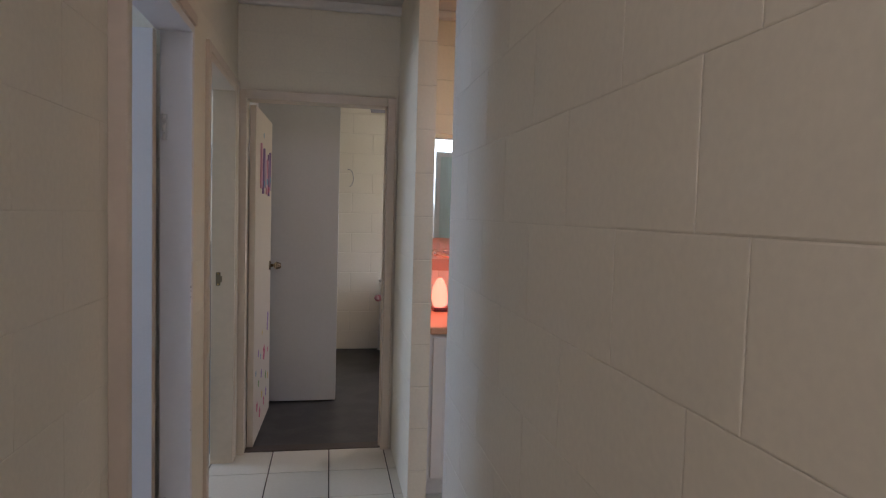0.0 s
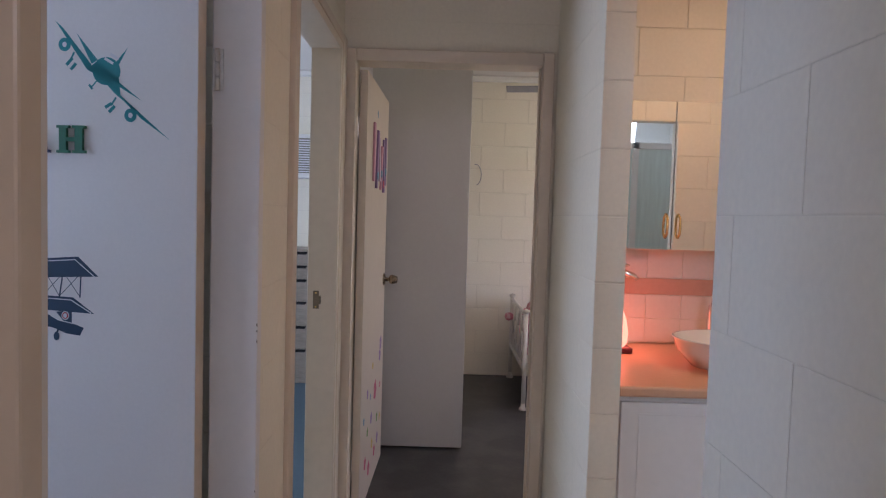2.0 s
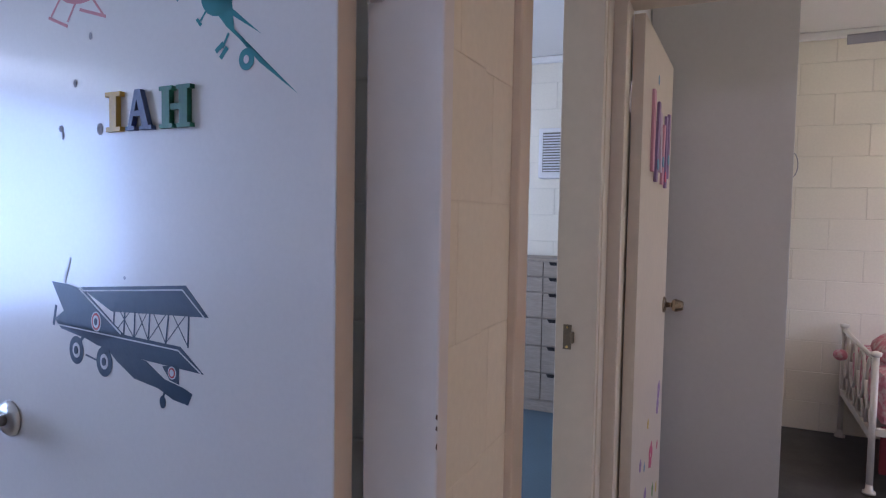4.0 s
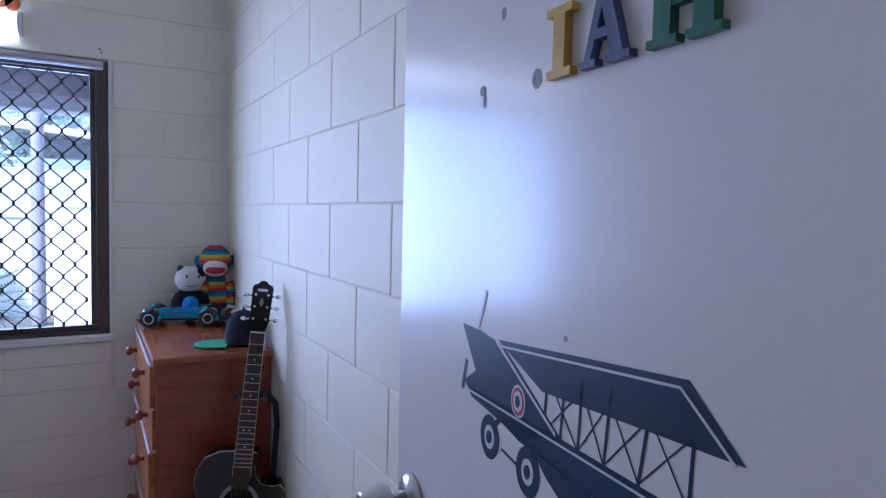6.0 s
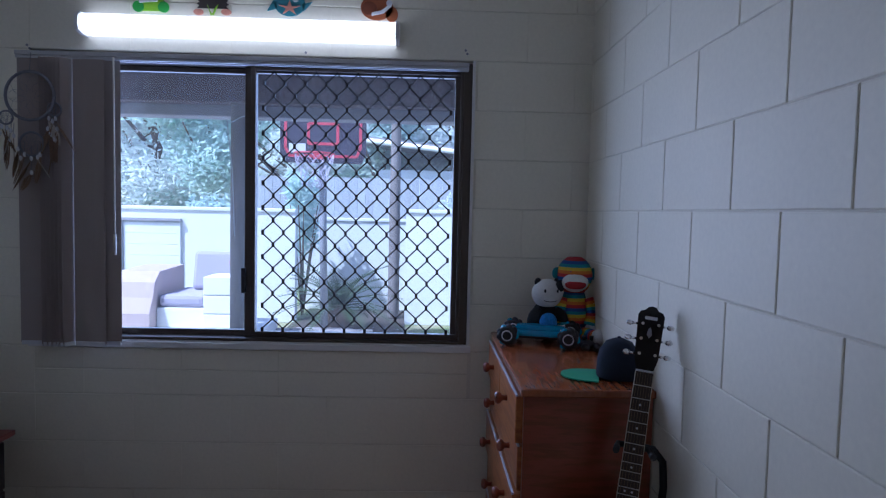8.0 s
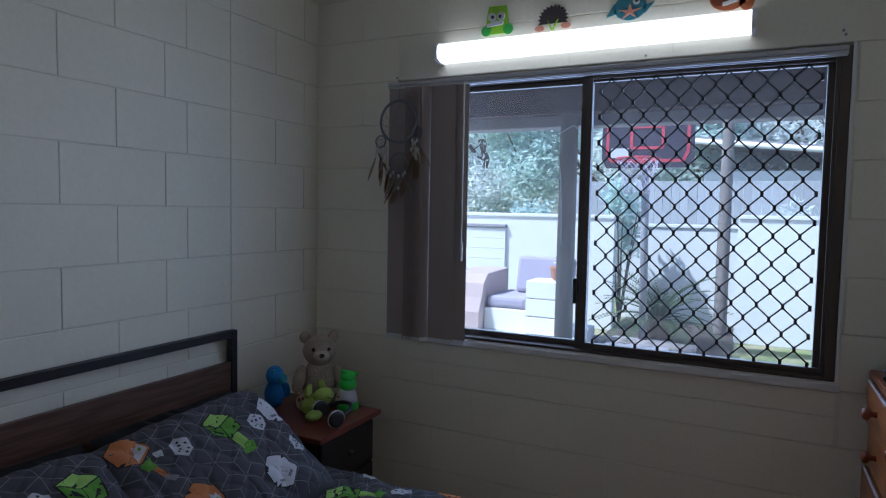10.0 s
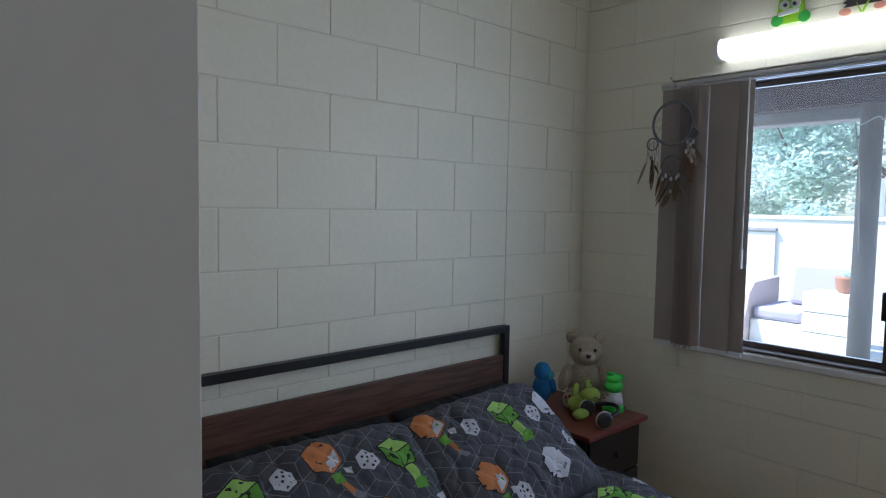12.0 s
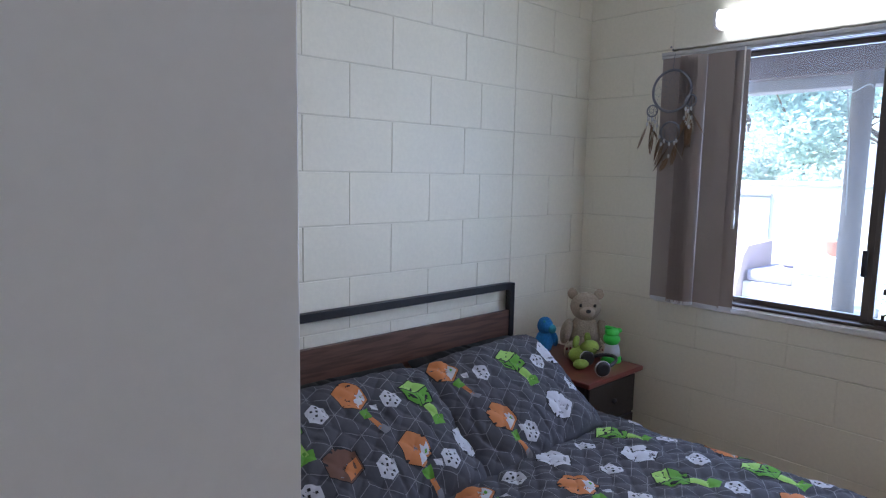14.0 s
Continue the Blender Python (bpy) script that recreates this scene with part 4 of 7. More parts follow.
def pillow(name, m, w, h, t, mat, label, print_rows=(), group="pillows on the bed"):
    def top(u, v):
        a, b = min(abs(u) / w, 1.0), min(abs(v) / h, 1.0)
        edge = max(1 - a ** 4.0, 0) ** 0.5 * max(1 - b ** 3.6, 0) ** 0.5
        x = u * (1 - 0.05 * b ** 4 * (1 - a ** 6))
        y = v * (1 - 0.06 * a ** 4 * (1 - b ** 6))
        puff = 0.0065 * (abs(math.sin(math.pi * (u + v) / 0.08)) ** 0.4 + abs(math.sin(math.pi * (u - v) / 0.08)) ** 0.4) if print_rows else 0
        wob = 0.018 * noise.noise(Vector((u * 7, v * 6, w * 9))) + 0.008 * noise.noise(Vector((u * 17, v * 15, 1)))
        wob -= 0.012 * max(0.0, 1 - 5 * abs(noise.noise(Vector((u * 9 + v * 4, v * 5 - u * 3, w * 5))))) * (0.35 + 0.65 * max(a, b))
        return m @ Vector((x, y, (t / 2) * edge + (wob + puff) * min(edge * 2, 1)))

    def under(u, v):
        a, b = min(abs(u) / w, 1.0), min(abs(v) / h, 1.0)
        return m @ Vector((u * (1 - 0.05 * b ** 4 * (1 - a ** 6)), v * (1 - 0.06 * a ** 4 * (1 - b ** 6)), -(t / 2) * max(1 - a ** 4.0, 0) ** 0.5 * max(1 - b ** 3.6, 0) ** 0.5))

    ob = thing(name, label, "pillow", m.translation, group)
    s = sheet(top, -w, w, -h, h, 160, 120)
    s2 = sheet(under, -w, w, -h, h, 20, 16)
    me = bpy.data.meshes.new("tmp")
    s2.bm.to_mesh(me)
    s.bm.from_mesh(me)
    s2.bm.free()
    piece("case", s, mat, ob)
    if print_rows:
        p = Shape()
        for k, u, v, a in print_rows:
            motif(p, top, k, u, v, radians(a), 0.060)
        lines(p, top, -w * 0.97, w * 0.97, -h * 0.96, h * 0.96)
        piece("print", p, PRINTS, ob, "printed blocks in orange, green and white")
    return ob


def lean(x, y, z, tilt, yaw=0, roll=0):
    return Matrix.Translation((x, y, z)) @ Matrix.Rotation(radians(yaw), 4, "Z") @ Matrix.Rotation(radians(roll), 4, "Y") @ Matrix.Rotation(radians(tilt), 4, "X")


pillow("pillow", lean(-2.25, 0.235, 0.515, -40, 2), 0.32, 0.18, 0.12, M_DARKSHEET, "black pillow against the headboard")
pillow("pillow", lean(-1.56, 0.235, 0.510, -40, -1), 0.34, 0.18, 0.12, M_DARKSHEET, "black pillow against the headboard")
pillow("pillow", lean(-2.07, 0.532, 0.553, -36, 1, 2), 0.345, 0.245, 0.16, M_DUVET, "grey quilted pillow printed with coloured blocks",
       [("white", -0.285, -0.10, 190), ("dice", -0.18, -0.07, 180), ("green", -0.05, -0.11, 174), ("dice", 0.12, -0.10, 180), ("orange", 0.25, -0.17, 186), ("white", -0.115, 0.12, 190), ("dice", 0.09, 0.165, 180), ("orange", 0.17, 0.08, 178), ("dice", -0.27, 0.06, 180)])
pillow("pillow", lean(-1.43, 0.532, 0.550, -36, -1, -1), 0.35, 0.245, 0.16, M_DUVET, "grey quilted pillow printed with coloured blocks",
       [("orange", 0.03, -0.145, 186), ("dice", 0.16, -0.11, 180), ("dice", -0.10, -0.10, 180), ("green", -0.207, -0.10, 174), ("brown", 0.16, 0.064, 176), ("dice", 0.04, 0.116, 180), ("orange", -0.085, 0.085, 180), ("dice", -0.19, 0.147, 180), ("white", -0.305, 0.10, 170), ("green", 0.28, -0.10, 180), ("dice", 0.28, 0.12, 180)])


# ---- chest of drawers ----
M_PINE = material("red_varnished_pine", (0.29, 0.062, 0.032), 0.28, vary=0.16, scale=2, fine=14, second=(0.20, 0.05, 0.018), second_scale=4, stretch=(2, 2, 16), bump=0.006, coat=0.3)
M_PINETOP = material("red_varnished_pine_top", (0.31, 0.088, 0.032), 0.25, vary=0.10, scale=2, fine=14, second=(0.27, 0.072, 0.026), second_scale=4, stretch=(2, 18, 8), bump=0.005, coat=0.3)
M_PINEF = material("orange_pine_front", (0.42, 0.15, 0.045), 0.35, vary=0.14, scale=2, fine=14, second=(0.30, 0.09, 0.03), second_scale=4, stretch=(1.5, 8, 14), bump=0.006)
DX0, DX1, DY0, DY1, DZ = -3.185, -2.352, 2.392, 2.766, 0.88
dresser = thing("chest_of_drawers", "red varnished pine chest of drawers with round knobs", "drawers", (-2.77, 2.58, 0))
piece("top", Shape().box(DX0 - 0.008, DX1 + 0.018, DY0 - 0.012, DY1, DZ - 0.024, DZ, 0.005), M_PINETOP, dresser)
piece("side_panel", Shape().box(DX1 - 0.02, DX1, DY0, DY1 - 0.002, 0.0, DZ - 0.024, 0.002), M_PINE, dresser)
piece("side_panel", Shape().box(DX0, DX0 + 0.02, DY0, DY1 - 0.002, 0.0, DZ - 0.024, 0.002), M_PINE, dresser)
piece("back_panel", Shape().box(DX0 + 0.02, DX1 - 0.02, DY1 - 0.010, DY1 - 0.003, 0.05, DZ - 0.026), M_PINE, dresser)
piece("plinth", Shape().box(DX0 + 0.02, DX1 - 0.02, DY0 + 0.012, DY0 + 0.03, 0.0, 0.075), M_PINE, dresser)
DRAWERS = [(0.708, 0.850), (0.566, 0.702), (0.398, 0.560), (0.232, 0.392), (0.08, 0.226)]
for k, (z0, z1) in enumerate(DRAWERS):
    for x0, x1 in (((DX0 + 0.024, -2.775), (-2.769, DX1 - 0.024)) if k == 0 else ((DX0 + 0.024, DX1 - 0.024),)):
        pull = (0.012, 0.004, 0.016, 0.006, 0.01)[k]
        d = piece("drawer", Shape().box(x0, x1, DY0 - 0.008 - pull, DY0 + 0.012, z0, z1 - 0.004, 0.004), M_PINEF, dresser, "orange pine drawer front")
        piece("drawer_lip", Shape().box(x0, x1, DY0 - 0.009 - pull, DY0 - 0.002 - pull, z1 - 0.004, z1 + 0.001), M_WHITEP, d, "pale top edge")
        for kx in ((x0 + x1) / 2,) if k == 0 else (x0 + 0.17, x1 - 0.17):
            t = Matrix.Translation((kx, DY0 - 0.008 - pull, (z0 + z1) / 2 + 0.005)) @ Matrix.Rotation(radians(90), 4, "X")
            piece("knob", Shape().lathe([(0.010, 0), (0.008, 0.010), (0.010, 0.016), (0.018, 0.022), (0.020, 0.030), (0.016, 0.038), (0.006, 0.041)], t, 18), M_PINE, d, "turned wooden knob")


def cloth(name, color, vary=0.15, fine=220, bump=0.08):
    return material(name, color, 0.95, vary=vary, scale=14, fine=fine, bump=bump)


M_PLUSHW = cloth("white_plush", (0.60, 0.58, 0.54))
M_PLUSHK = cloth("black_plush", (0.015, 0.015, 0.017))
M_PLUSHB = cloth("blue_plush", (0.015, 0.20, 0.50), 0.3, 130, 0.3)
M_PLUSHT = cloth("tan_plush", (0.40, 0.32, 0.235), 0.3, 130, 0.3)
M_PLUSHTL = cloth("pale_tan_plush", (0.45, 0.36, 0.27), 0.2)
M_PLUSHG = cloth("lime_plush", (0.24, 0.33, 0.06), 0.3)
M_PLUSHR = cloth("red_plush", (0.42, 0.02, 0.03))
M_EYE = material("dark_button", (0.01, 0.008, 0.008), 0.2)
M_BRNP = cloth("brown_pad", (0.16, 0.035, 0.03))

# panda: one plush mesh
px = py = pz = 0.0
s = Shape()
s.mi = 1
s.ball((px, py, pz + 0.085), (0.065, 0.07, 0.085))
for sy in (-1, 1):
    s.ball((px + 0.045, py + sy * 0.062, pz + 0.10), (0.028, 0.028, 0.05), Matrix.Rotation(radians(25 * sy), 4, "X"))
    s.ball((px + 0.012, py + sy * 0.043, pz + 0.248), (0.014, 0.017, 0.020))
s.mi = 0
s.ball((px + 0.015, py, pz + 0.200), (0.066, 0.072, 0.064))
for sy in (-1, 1):
    s.ball((px + 0.075, py + sy * 0.045, pz + 0.028), (0.05, 0.03, 0.028))
s.ball((px + 0.066, py, pz + 0.182), (0.018, 0.034, 0.026))
s.mi = 2
s.ball((px + 0.085, py - 0.005, pz + 0.085), 0.040)
s.mi = 1
s.ball((px + 0.050, py + 0.052, pz + 0.238), (0.018, 0.022, 0.026))
for sy in (-0.022, 0.034):
    s.ball((px + 0.080, py + sy, pz + 0.218), (0.006, 0.005, 0.008))
s.tube([(px + 0.094, py + 0.03 * math.sin(a), pz + 0.183 - 0.010 * math.cos(a)) for a in np.linspace(-1.2, 1.2, 9)], 0.0016, 5)
s.bm.transform(Matrix.Translation((-3.065, 2.585, DZ + 0.002)) @ Matrix.Diagonal((0.86, 0.86, 0.90, 1)))
solid("panda_plush", s, [M_PLUSHW, M_PLUSHK, M_PLUSHB], "black and white plush panda holding a blue ball", "plush toy")

# striped sock monkey: one plush mesh
STRIPES = [cloth("stripe_red", (0.42, 0.025, 0.03)), cloth("stripe_orange", (0.55, 0.15, 0.02)), cloth("stripe_yellow", (0.55, 0.38, 0.03)), cloth("stripe_teal", (0.01, 0.20, 0.24)), cloth("stripe_blue", (0.015, 0.07, 0.24)), M_PLUSHW]
mx, my, mz = -3.07, 2.696, DZ


def striped(s, rows):
    """A soft tube of coloured bands: rows of centre and radius."""
    k = 0
    for (c0, r0), (c1, r1) in zip(rows, rows[1:]):
        s.mi = k % 5
        s.cyl(c0, c1, r0, r1, 16, cap=False)
        k += 1


s = Shape()
body = [((mx, my, mz + 0.005 + 0.0125 * i), 0.058 * math.sin(0.55 + 2.1 * i / 15) ** 0.6) for i in range(16)]
striped(s, body)
head = [((mx + 0.01, my - 0.004, mz + 0.19 + 0.0125 * i), 0.070 * math.sqrt(max(1 - ((i - 5.2) / 6.3) ** 2, 0.02))) for i in range(12)]
striped(s, head)
for sy in (-1, 1):
    arm = [((mx + 0.02 + 0.003 * i, my + sy * (0.05 + 0.010 * math.sin(i / 3)), mz + 0.165 - 0.0115 * i), 0.022) for i in range(10)]
    striped(s, arm)
    s.mi = 5
    s.ball((mx + 0.052, my + sy * 0.056, mz + 0.042), (0.024, 0.024, 0.03))
    leg = [((mx + 0.04 + 0.012 * i, my + sy * (0.035 + 0.004 * i), mz + 0.030), 0.026) for i in range(8)]
    striped(s, leg)
    s.mi = 5
    s.ball((mx + 0.135, my + sy * 0.065, mz + 0.032), (0.03, 0.026, 0.032))
    s.mi = 3
    s.ball((mx + 0.005, my + sy * 0.074, mz + 0.262), (0.012, 0.018, 0.024))
s.mi = 5
s.ball((mx + 0.060, my - 0.012, mz + 0.232), (0.036, 0.052, 0.038))
s.mi = 0
s.ball((mx + 0.079, my - 0.014, mz + 0.226), (0.020, 0.042, 0.020))
s.mi = 4
for sy in (-0.03, 0.015):
    s.ball((mx + 0.066, my + sy, mz + 0.274), (0.006, 0.006, 0.007))
solid("sock_monkey", s, STRIPES, "rainbow striped knitted sock monkey on the drawers", "plush toy")

# toy car with four big roller wheels
M_TOYBLUE = material("bright_blue_plastic", (0.01, 0.30, 0.50), 0.25, vary=0.04, coat=0.4)
M_RUBBER = material("black_plastic", (0.014, 0.014, 0.016), 0.5, vary=0.1)
M_GREYP = material("grey_plastic", (0.25, 0.25, 0.27), 0.4)
car = thing("toy_car", "blue and black toy stunt car with roller wheels", "toy car", (-2.965, 2.545, DZ))
CAR = Matrix.Translation((-2.965, 2.545, DZ)) @ Matrix.Rotation(radians(74), 4, "Z") @ Matrix.Diagonal((1.12, 1.12, 1.12, 1))
s = Shape()
s.slab([(-0.11, -0.028), (-0.06, -0.045), (0.04, -0.04), (0.10, -0.022), (0.115, 0), (0.10, 0.022), (0.04, 0.04), (-0.06, 0.045), (-0.11, 0.028)], 0.030, 0.050)
s.slab([(-0.08, -0.02), (-0.02, -0.03), (0.05, -0.022), (0.09, 0), (0.05, 0.022), (-0.02, 0.03), (-0.08, 0.02)], 0.050, 0.064)
bmesh.ops.bevel(s.bm, geom=list(s.bm.edges), offset=0.004, segments=2, affect="EDGES")
piece("body", s, M_TOYBLUE, car, "glossy blue shell", CAR)
piece("chassis", Shape().box(-0.12, 0.12, -0.03, 0.03, 0.020, 0.031, 0.004), M_RUBBER, car, m=CAR)
for ax in (-0.10, 0.10):
    piece("axle", Shape().cyl((ax, -0.07, 0.036), (ax, 0.07, 0.036), 0.006, seg=8), M_RUBBER, car, m=CAR)
    for sy in (-1, 1):
        m = CAR @ Matrix.Translation((ax, sy * 0.072, 0.036)) @ Matrix.Rotation(radians(90), 4, "X")
        w = piece("wheel", Shape().lathe([(0.024, -0.016), (0.031, -0.012), (0.033, 0), (0.031, 0.012), (0.024, 0.016)], m, 20), M_RUBBER, car, "black wheel")
        piece("hub", Shape().lathe([(0.017, -0.0185), (0.017, 0.0185)], m, 20), M_RUBBER, w, "black hub")
        for face in (-0.0185, 0.0185):
            piece("hub_ring", Shape().tube([m @ Vector((0.0165 * math.cos(a), 0.0165 * math.sin(a), face)) for a in np.linspace(0, 2 * math.pi, 17)], 0.0026, 6), M_PALE, w, "pale hub ring")
        rl = Shape()
        for k in range(9):
            a = 2 * math.pi * k / 9
            rl.mi = k % 3 == 0
            rl.ball((0.030 * math.cos(a), 0.030 * math.sin(a), 0), (0.0085, 0.008, 0.016), Matrix.Rotation(a, 4, "Z") @ Matrix.Rotation(radians(40), 4, "X"), 8, 6)
        piece("rollers", rl, [M_RUBBER, M_TOYBLUE], w, "black rollers with blue ends", m)

pad = thing("game_controller", "small black plastic remote control lying on the drawers", "controller", (-2.88, 2.715, DZ))
s = Shape().ball((-2.885, 2.705, DZ + 0.017), (0.04, 0.03, 0.017)).ball((-2.845, 2.690, DZ + 0.014), (0.03, 0.014, 0.014)).ball((-2.855, 2.735, DZ + 0.014), (0.03, 0.014, 0.014))
piece("body", s, M_RUBBER, pad)
piece("joystick", Shape().cyl((-2.885, 2.695, DZ + 0.03), (-2.883, 2.693, DZ + 0.048), 0.006, 0.009, 10), M_RUBBER, pad)
piece("joystick", Shape().cyl((-2.885, 2.722, DZ + 0.03), (-2.886, 2.722, DZ + 0.048), 0.006, 0.009, 10), M_RUBBER, pad)

# cap with a green brim
M_NAVYC = cloth("navy_cap_cotton", (0.012, 0.020, 0.038), 0.12, 300, 0.03)
M_GREENC = cloth("green_brim_cotton", (0.03, 0.36, 0.19), 0.08, 300, 0.02)
capo = thing("cap", "dark navy baseball cap with a bright green brim", "cap", (-2.46, 2.66, DZ))
CAPM = Matrix.Translation((-2.455, 2.690, DZ + 0.002)) @ Matrix.Rotation(radians(-106), 4, "Z")
CROWNM = CAPM @ Matrix.Diagonal((0.70, 0.64, 0.94, 1))
s = Shape()
s.lathe([(0.083, 0.004), (0.087, 0.012), (0.086, 0.055), (0.076, 0.095), (0.052, 0.122), (0.02, 0.132), (0.003, 0.133)], Matrix.Diagonal((1.05, 0.88, 1, 1)), 28)
crown = piece("crown", s, M_NAVYC, capo, "navy crown", CROWNM)
piece("button", Shape().ball((0, 0, 0.134), (0.009, 0.009, 0.005)), M_NAVYC, crown, m=CROWNM)
piece("badge", Shape().ball((-0.075, -0.045, 0.045), (0.006, 0.008, 0.009)), M_PALE, crown, "small white badge", CROWNM)
brim = [(0.055 + 0.115 * math.sin(a) ** 0.7 if 0 < a < math.pi else 0.055, -0.074 * math.cos(a)) for a in np.linspace(0, math.pi, 22)]
piece("brim", Shape().slab(brim, 0.002, 0.006), M_GREENC, capo, "green brim", CAPM)

# ---- guitar on its stand ----
M_GTOP = material("black_gloss_lacquer", (0.004, 0.004, 0.005), 0.10, vary=0.05, bump=0)
M_BIND = material("cream_binding", (0.55, 0.48, 0.36), 0.4)
M_FRETB = material("rosewood", (0.030, 0.014, 0.010), 0.45, vary=0.3, stretch=(8, 8, 1), bump=0.01)
# Near-black for the shade inside openings, laid flat on solid faces.
M_HOLE = material("hole_shade", (0.004, 0.003, 0.003), 0.9)
M_STRING = material("bronze_string", (0.22, 0.15, 0.09), 0.45, metal=0.8, vary=0.1)
# local axes: x across, y up along the neck, z out of the face
gz = Vector((1.0, -0.30, 0.13)).normalized()
gy = Vector((-0.13, 0.142, 1.0))
gy = (gy - gz * gy.dot(gz)).normalized()
gx = gy.cross(gz)
G = Matrix(((gx.x, gy.x, gz.x, -2.215), (gx.y, gy.y, gz.y, 2.685), (gx.z, gy.z, gz.z, 0.965), (0, 0, 0, 1)))  # origin at the nut
guitar = thing("guitar", "black acoustic guitar with cream binding leaning on a stand", "guitar", (-2.13, 2.55, 0.08))
body = [(-0.020, -0.385), (-0.075, -0.388), (-0.118, -0.410), (-0.140, -0.450), (-0.142, -0.495), (-0.125, -0.545), (-0.120, -0.575), (-0.135, -0.625), (-0.165, -0.675), (-0.188, -0.735), (-0.185, -0.795), (-0.150, -0.845), (-0.085, -0.870), (0, -0.877),
        (0.085, -0.870), (0.150, -0.845), (0.185, -0.795), (0.188, -0.735), (0.165, -0.675), (0.135, -0.625), (0.120, -0.575), (0.128, -0.540), (0.140, -0.505), (0.125, -0.487), (0.095, -0.492), (0.062, -0.487), (0.045, -0.465), (0.040, -0.430), (0.042, -0.388)]
piece("body", Shape().slab(body, -0.098, -0.004), M_GTOP, guitar, "glossy black body with a cutaway", G)
grow = [(x * 1.012, -0.62 + (y + 0.62) * 1.012) for x, y in body]
piece("binding", Shape().slab(grow, -0.012, -0.0065), M_BIND, guitar, "cream binding", G)
s = Shape()
s.slab([(x, -0.545 + y) for x, y in circle(0.062, 32)], -0.0035, -0.0022)
piece("rosette", s, M_GREYP, guitar, "grey rosette ring", G)
piece("sound_hole", Shape().slab([(x, -0.545 + y) for x, y in circle(0.049, 32)], -0.0022, -0.0012), M_HOLE, guitar, "flat dark disc for the shaded sound hole", G)
s = Shape().slab([(-0.0215, 0), (0.0215, 0), (0.0275, -0.45), (0.0275, -0.50), (-0.0275, -0.50), (-0.0275, -0.45)], -0.001, 0.006)
fret_board = piece("fretboard", s, M_FRETB, guitar, "dark rosewood fretboard", G)
for n in range(1, 20):
    y = -0.645 * (1 - 2 ** (-n / 12))
    hw = 0.0215 + 0.006 * (-y / 0.45)
    piece("fret", Shape().box(-hw, hw, y - 0.001, y + 0.001, 0.006, 0.0072), M_STEEL, fret_board, m=G)
for n in (3, 5, 7, 9, 12, 15):
    y = -0.645 * (1 - 2 ** (-(n - 0.5) / 12))
    for x in ((-0.009, 0.009) if n == 12 else (0,)):
        piece("inlay", Shape().cyl((x, y, 0.0058), (x, y, 0.0068), 0.003, seg=10), M_PALE, fret_board, "pale dot", G)
for sx in (-1, 1):
    piece("edge_binding", Shape().slab([(sx * 0.0215, 0), (sx * 0.0232, 0), (sx * 0.0292, -0.46), (sx * 0.0275, -0.46)], -0.001, 0.0058), M_BIND, fret_board, "cream edge", G)
s = Shape().slab([(-0.021, 0.0), (0.021, 0.0), (0.027, -0.40), (-0.027, -0.40)], -0.022, -0.001)
piece("neck", s, M_FRETB, guitar, m=G)
piece("nut", Shape().box(-0.0225, 0.0225, 0.0, 0.005, 0.0, 0.009), M_PALE, guitar, "white nut", G)
headst = [(-0.0215, 0.004), (0.0215, 0.004), (0.030, 0.035), (0.034, 0.150), (0.028, 0.160), (0.018, 0.163), (0.010, 0.172), (0.0, 0.175), (-0.010, 0.172), (-0.018, 0.163), (-0.028, 0.160), (-0.034, 0.150), (-0.030, 0.035)]
HEADT = G @ Matrix.Rotation(radians(-9), 4, "X")
hs = piece("headstock", Shape().slab(headst, -0.012, 0.003), M_GTOP, guitar, "black headstock", HEADT)
piece("inlay_bar", Shape().box(-0.016, 0.016, 0.138, 0.147, 0.003, 0.0036), M_PALE, hs, "pale inlay", HEADT)
piece("inlay_mark", Shape().slab([(0, 0.088), (0.007, 0.098), (0.004, 0.112), (0, 0.118), (-0.004, 0.112), (-0.007, 0.098)], 0.003, 0.0036), M_GREYP, hs, "pale inlay", HEADT)
for sx in (-1, 1):
    for y in (0.045, 0.085, 0.125):
        piece("post", Shape().cyl((sx * 0.020, y, 0.003), (sx * 0.020, y, 0.016), 0.0042, seg=10), M_CHROME, hs, m=HEADT)
        t = Shape().cyl((sx * 0.030, y, -0.006), (sx * 0.045, y, -0.006), 0.003, seg=8)
        t.ball((sx * 0.052, y, -0.006), (0.010, 0.0075, 0.005), seg=10, rings=6)
        piece("tuner", t, M_CHROME, hs, "chrome tuning peg", HEADT)
for k in range(6):
    x0, x1 = -0.0165 + 0.0066 * k, -0.026 + 0.0104 * k
    piece("string", Shape().cyl((x0, 0.004, 0.0092), (x1, -0.715, 0.011), 0.0003 + 0.00006 * (5 - k), seg=5, cap=False), M_STRING, guitar, m=G)
piece("bridge", Shape().box(-0.085, 0.085, -0.735, -0.700, -0.004, 0.006, 0.003), M_FRETB, guitar, m=G)

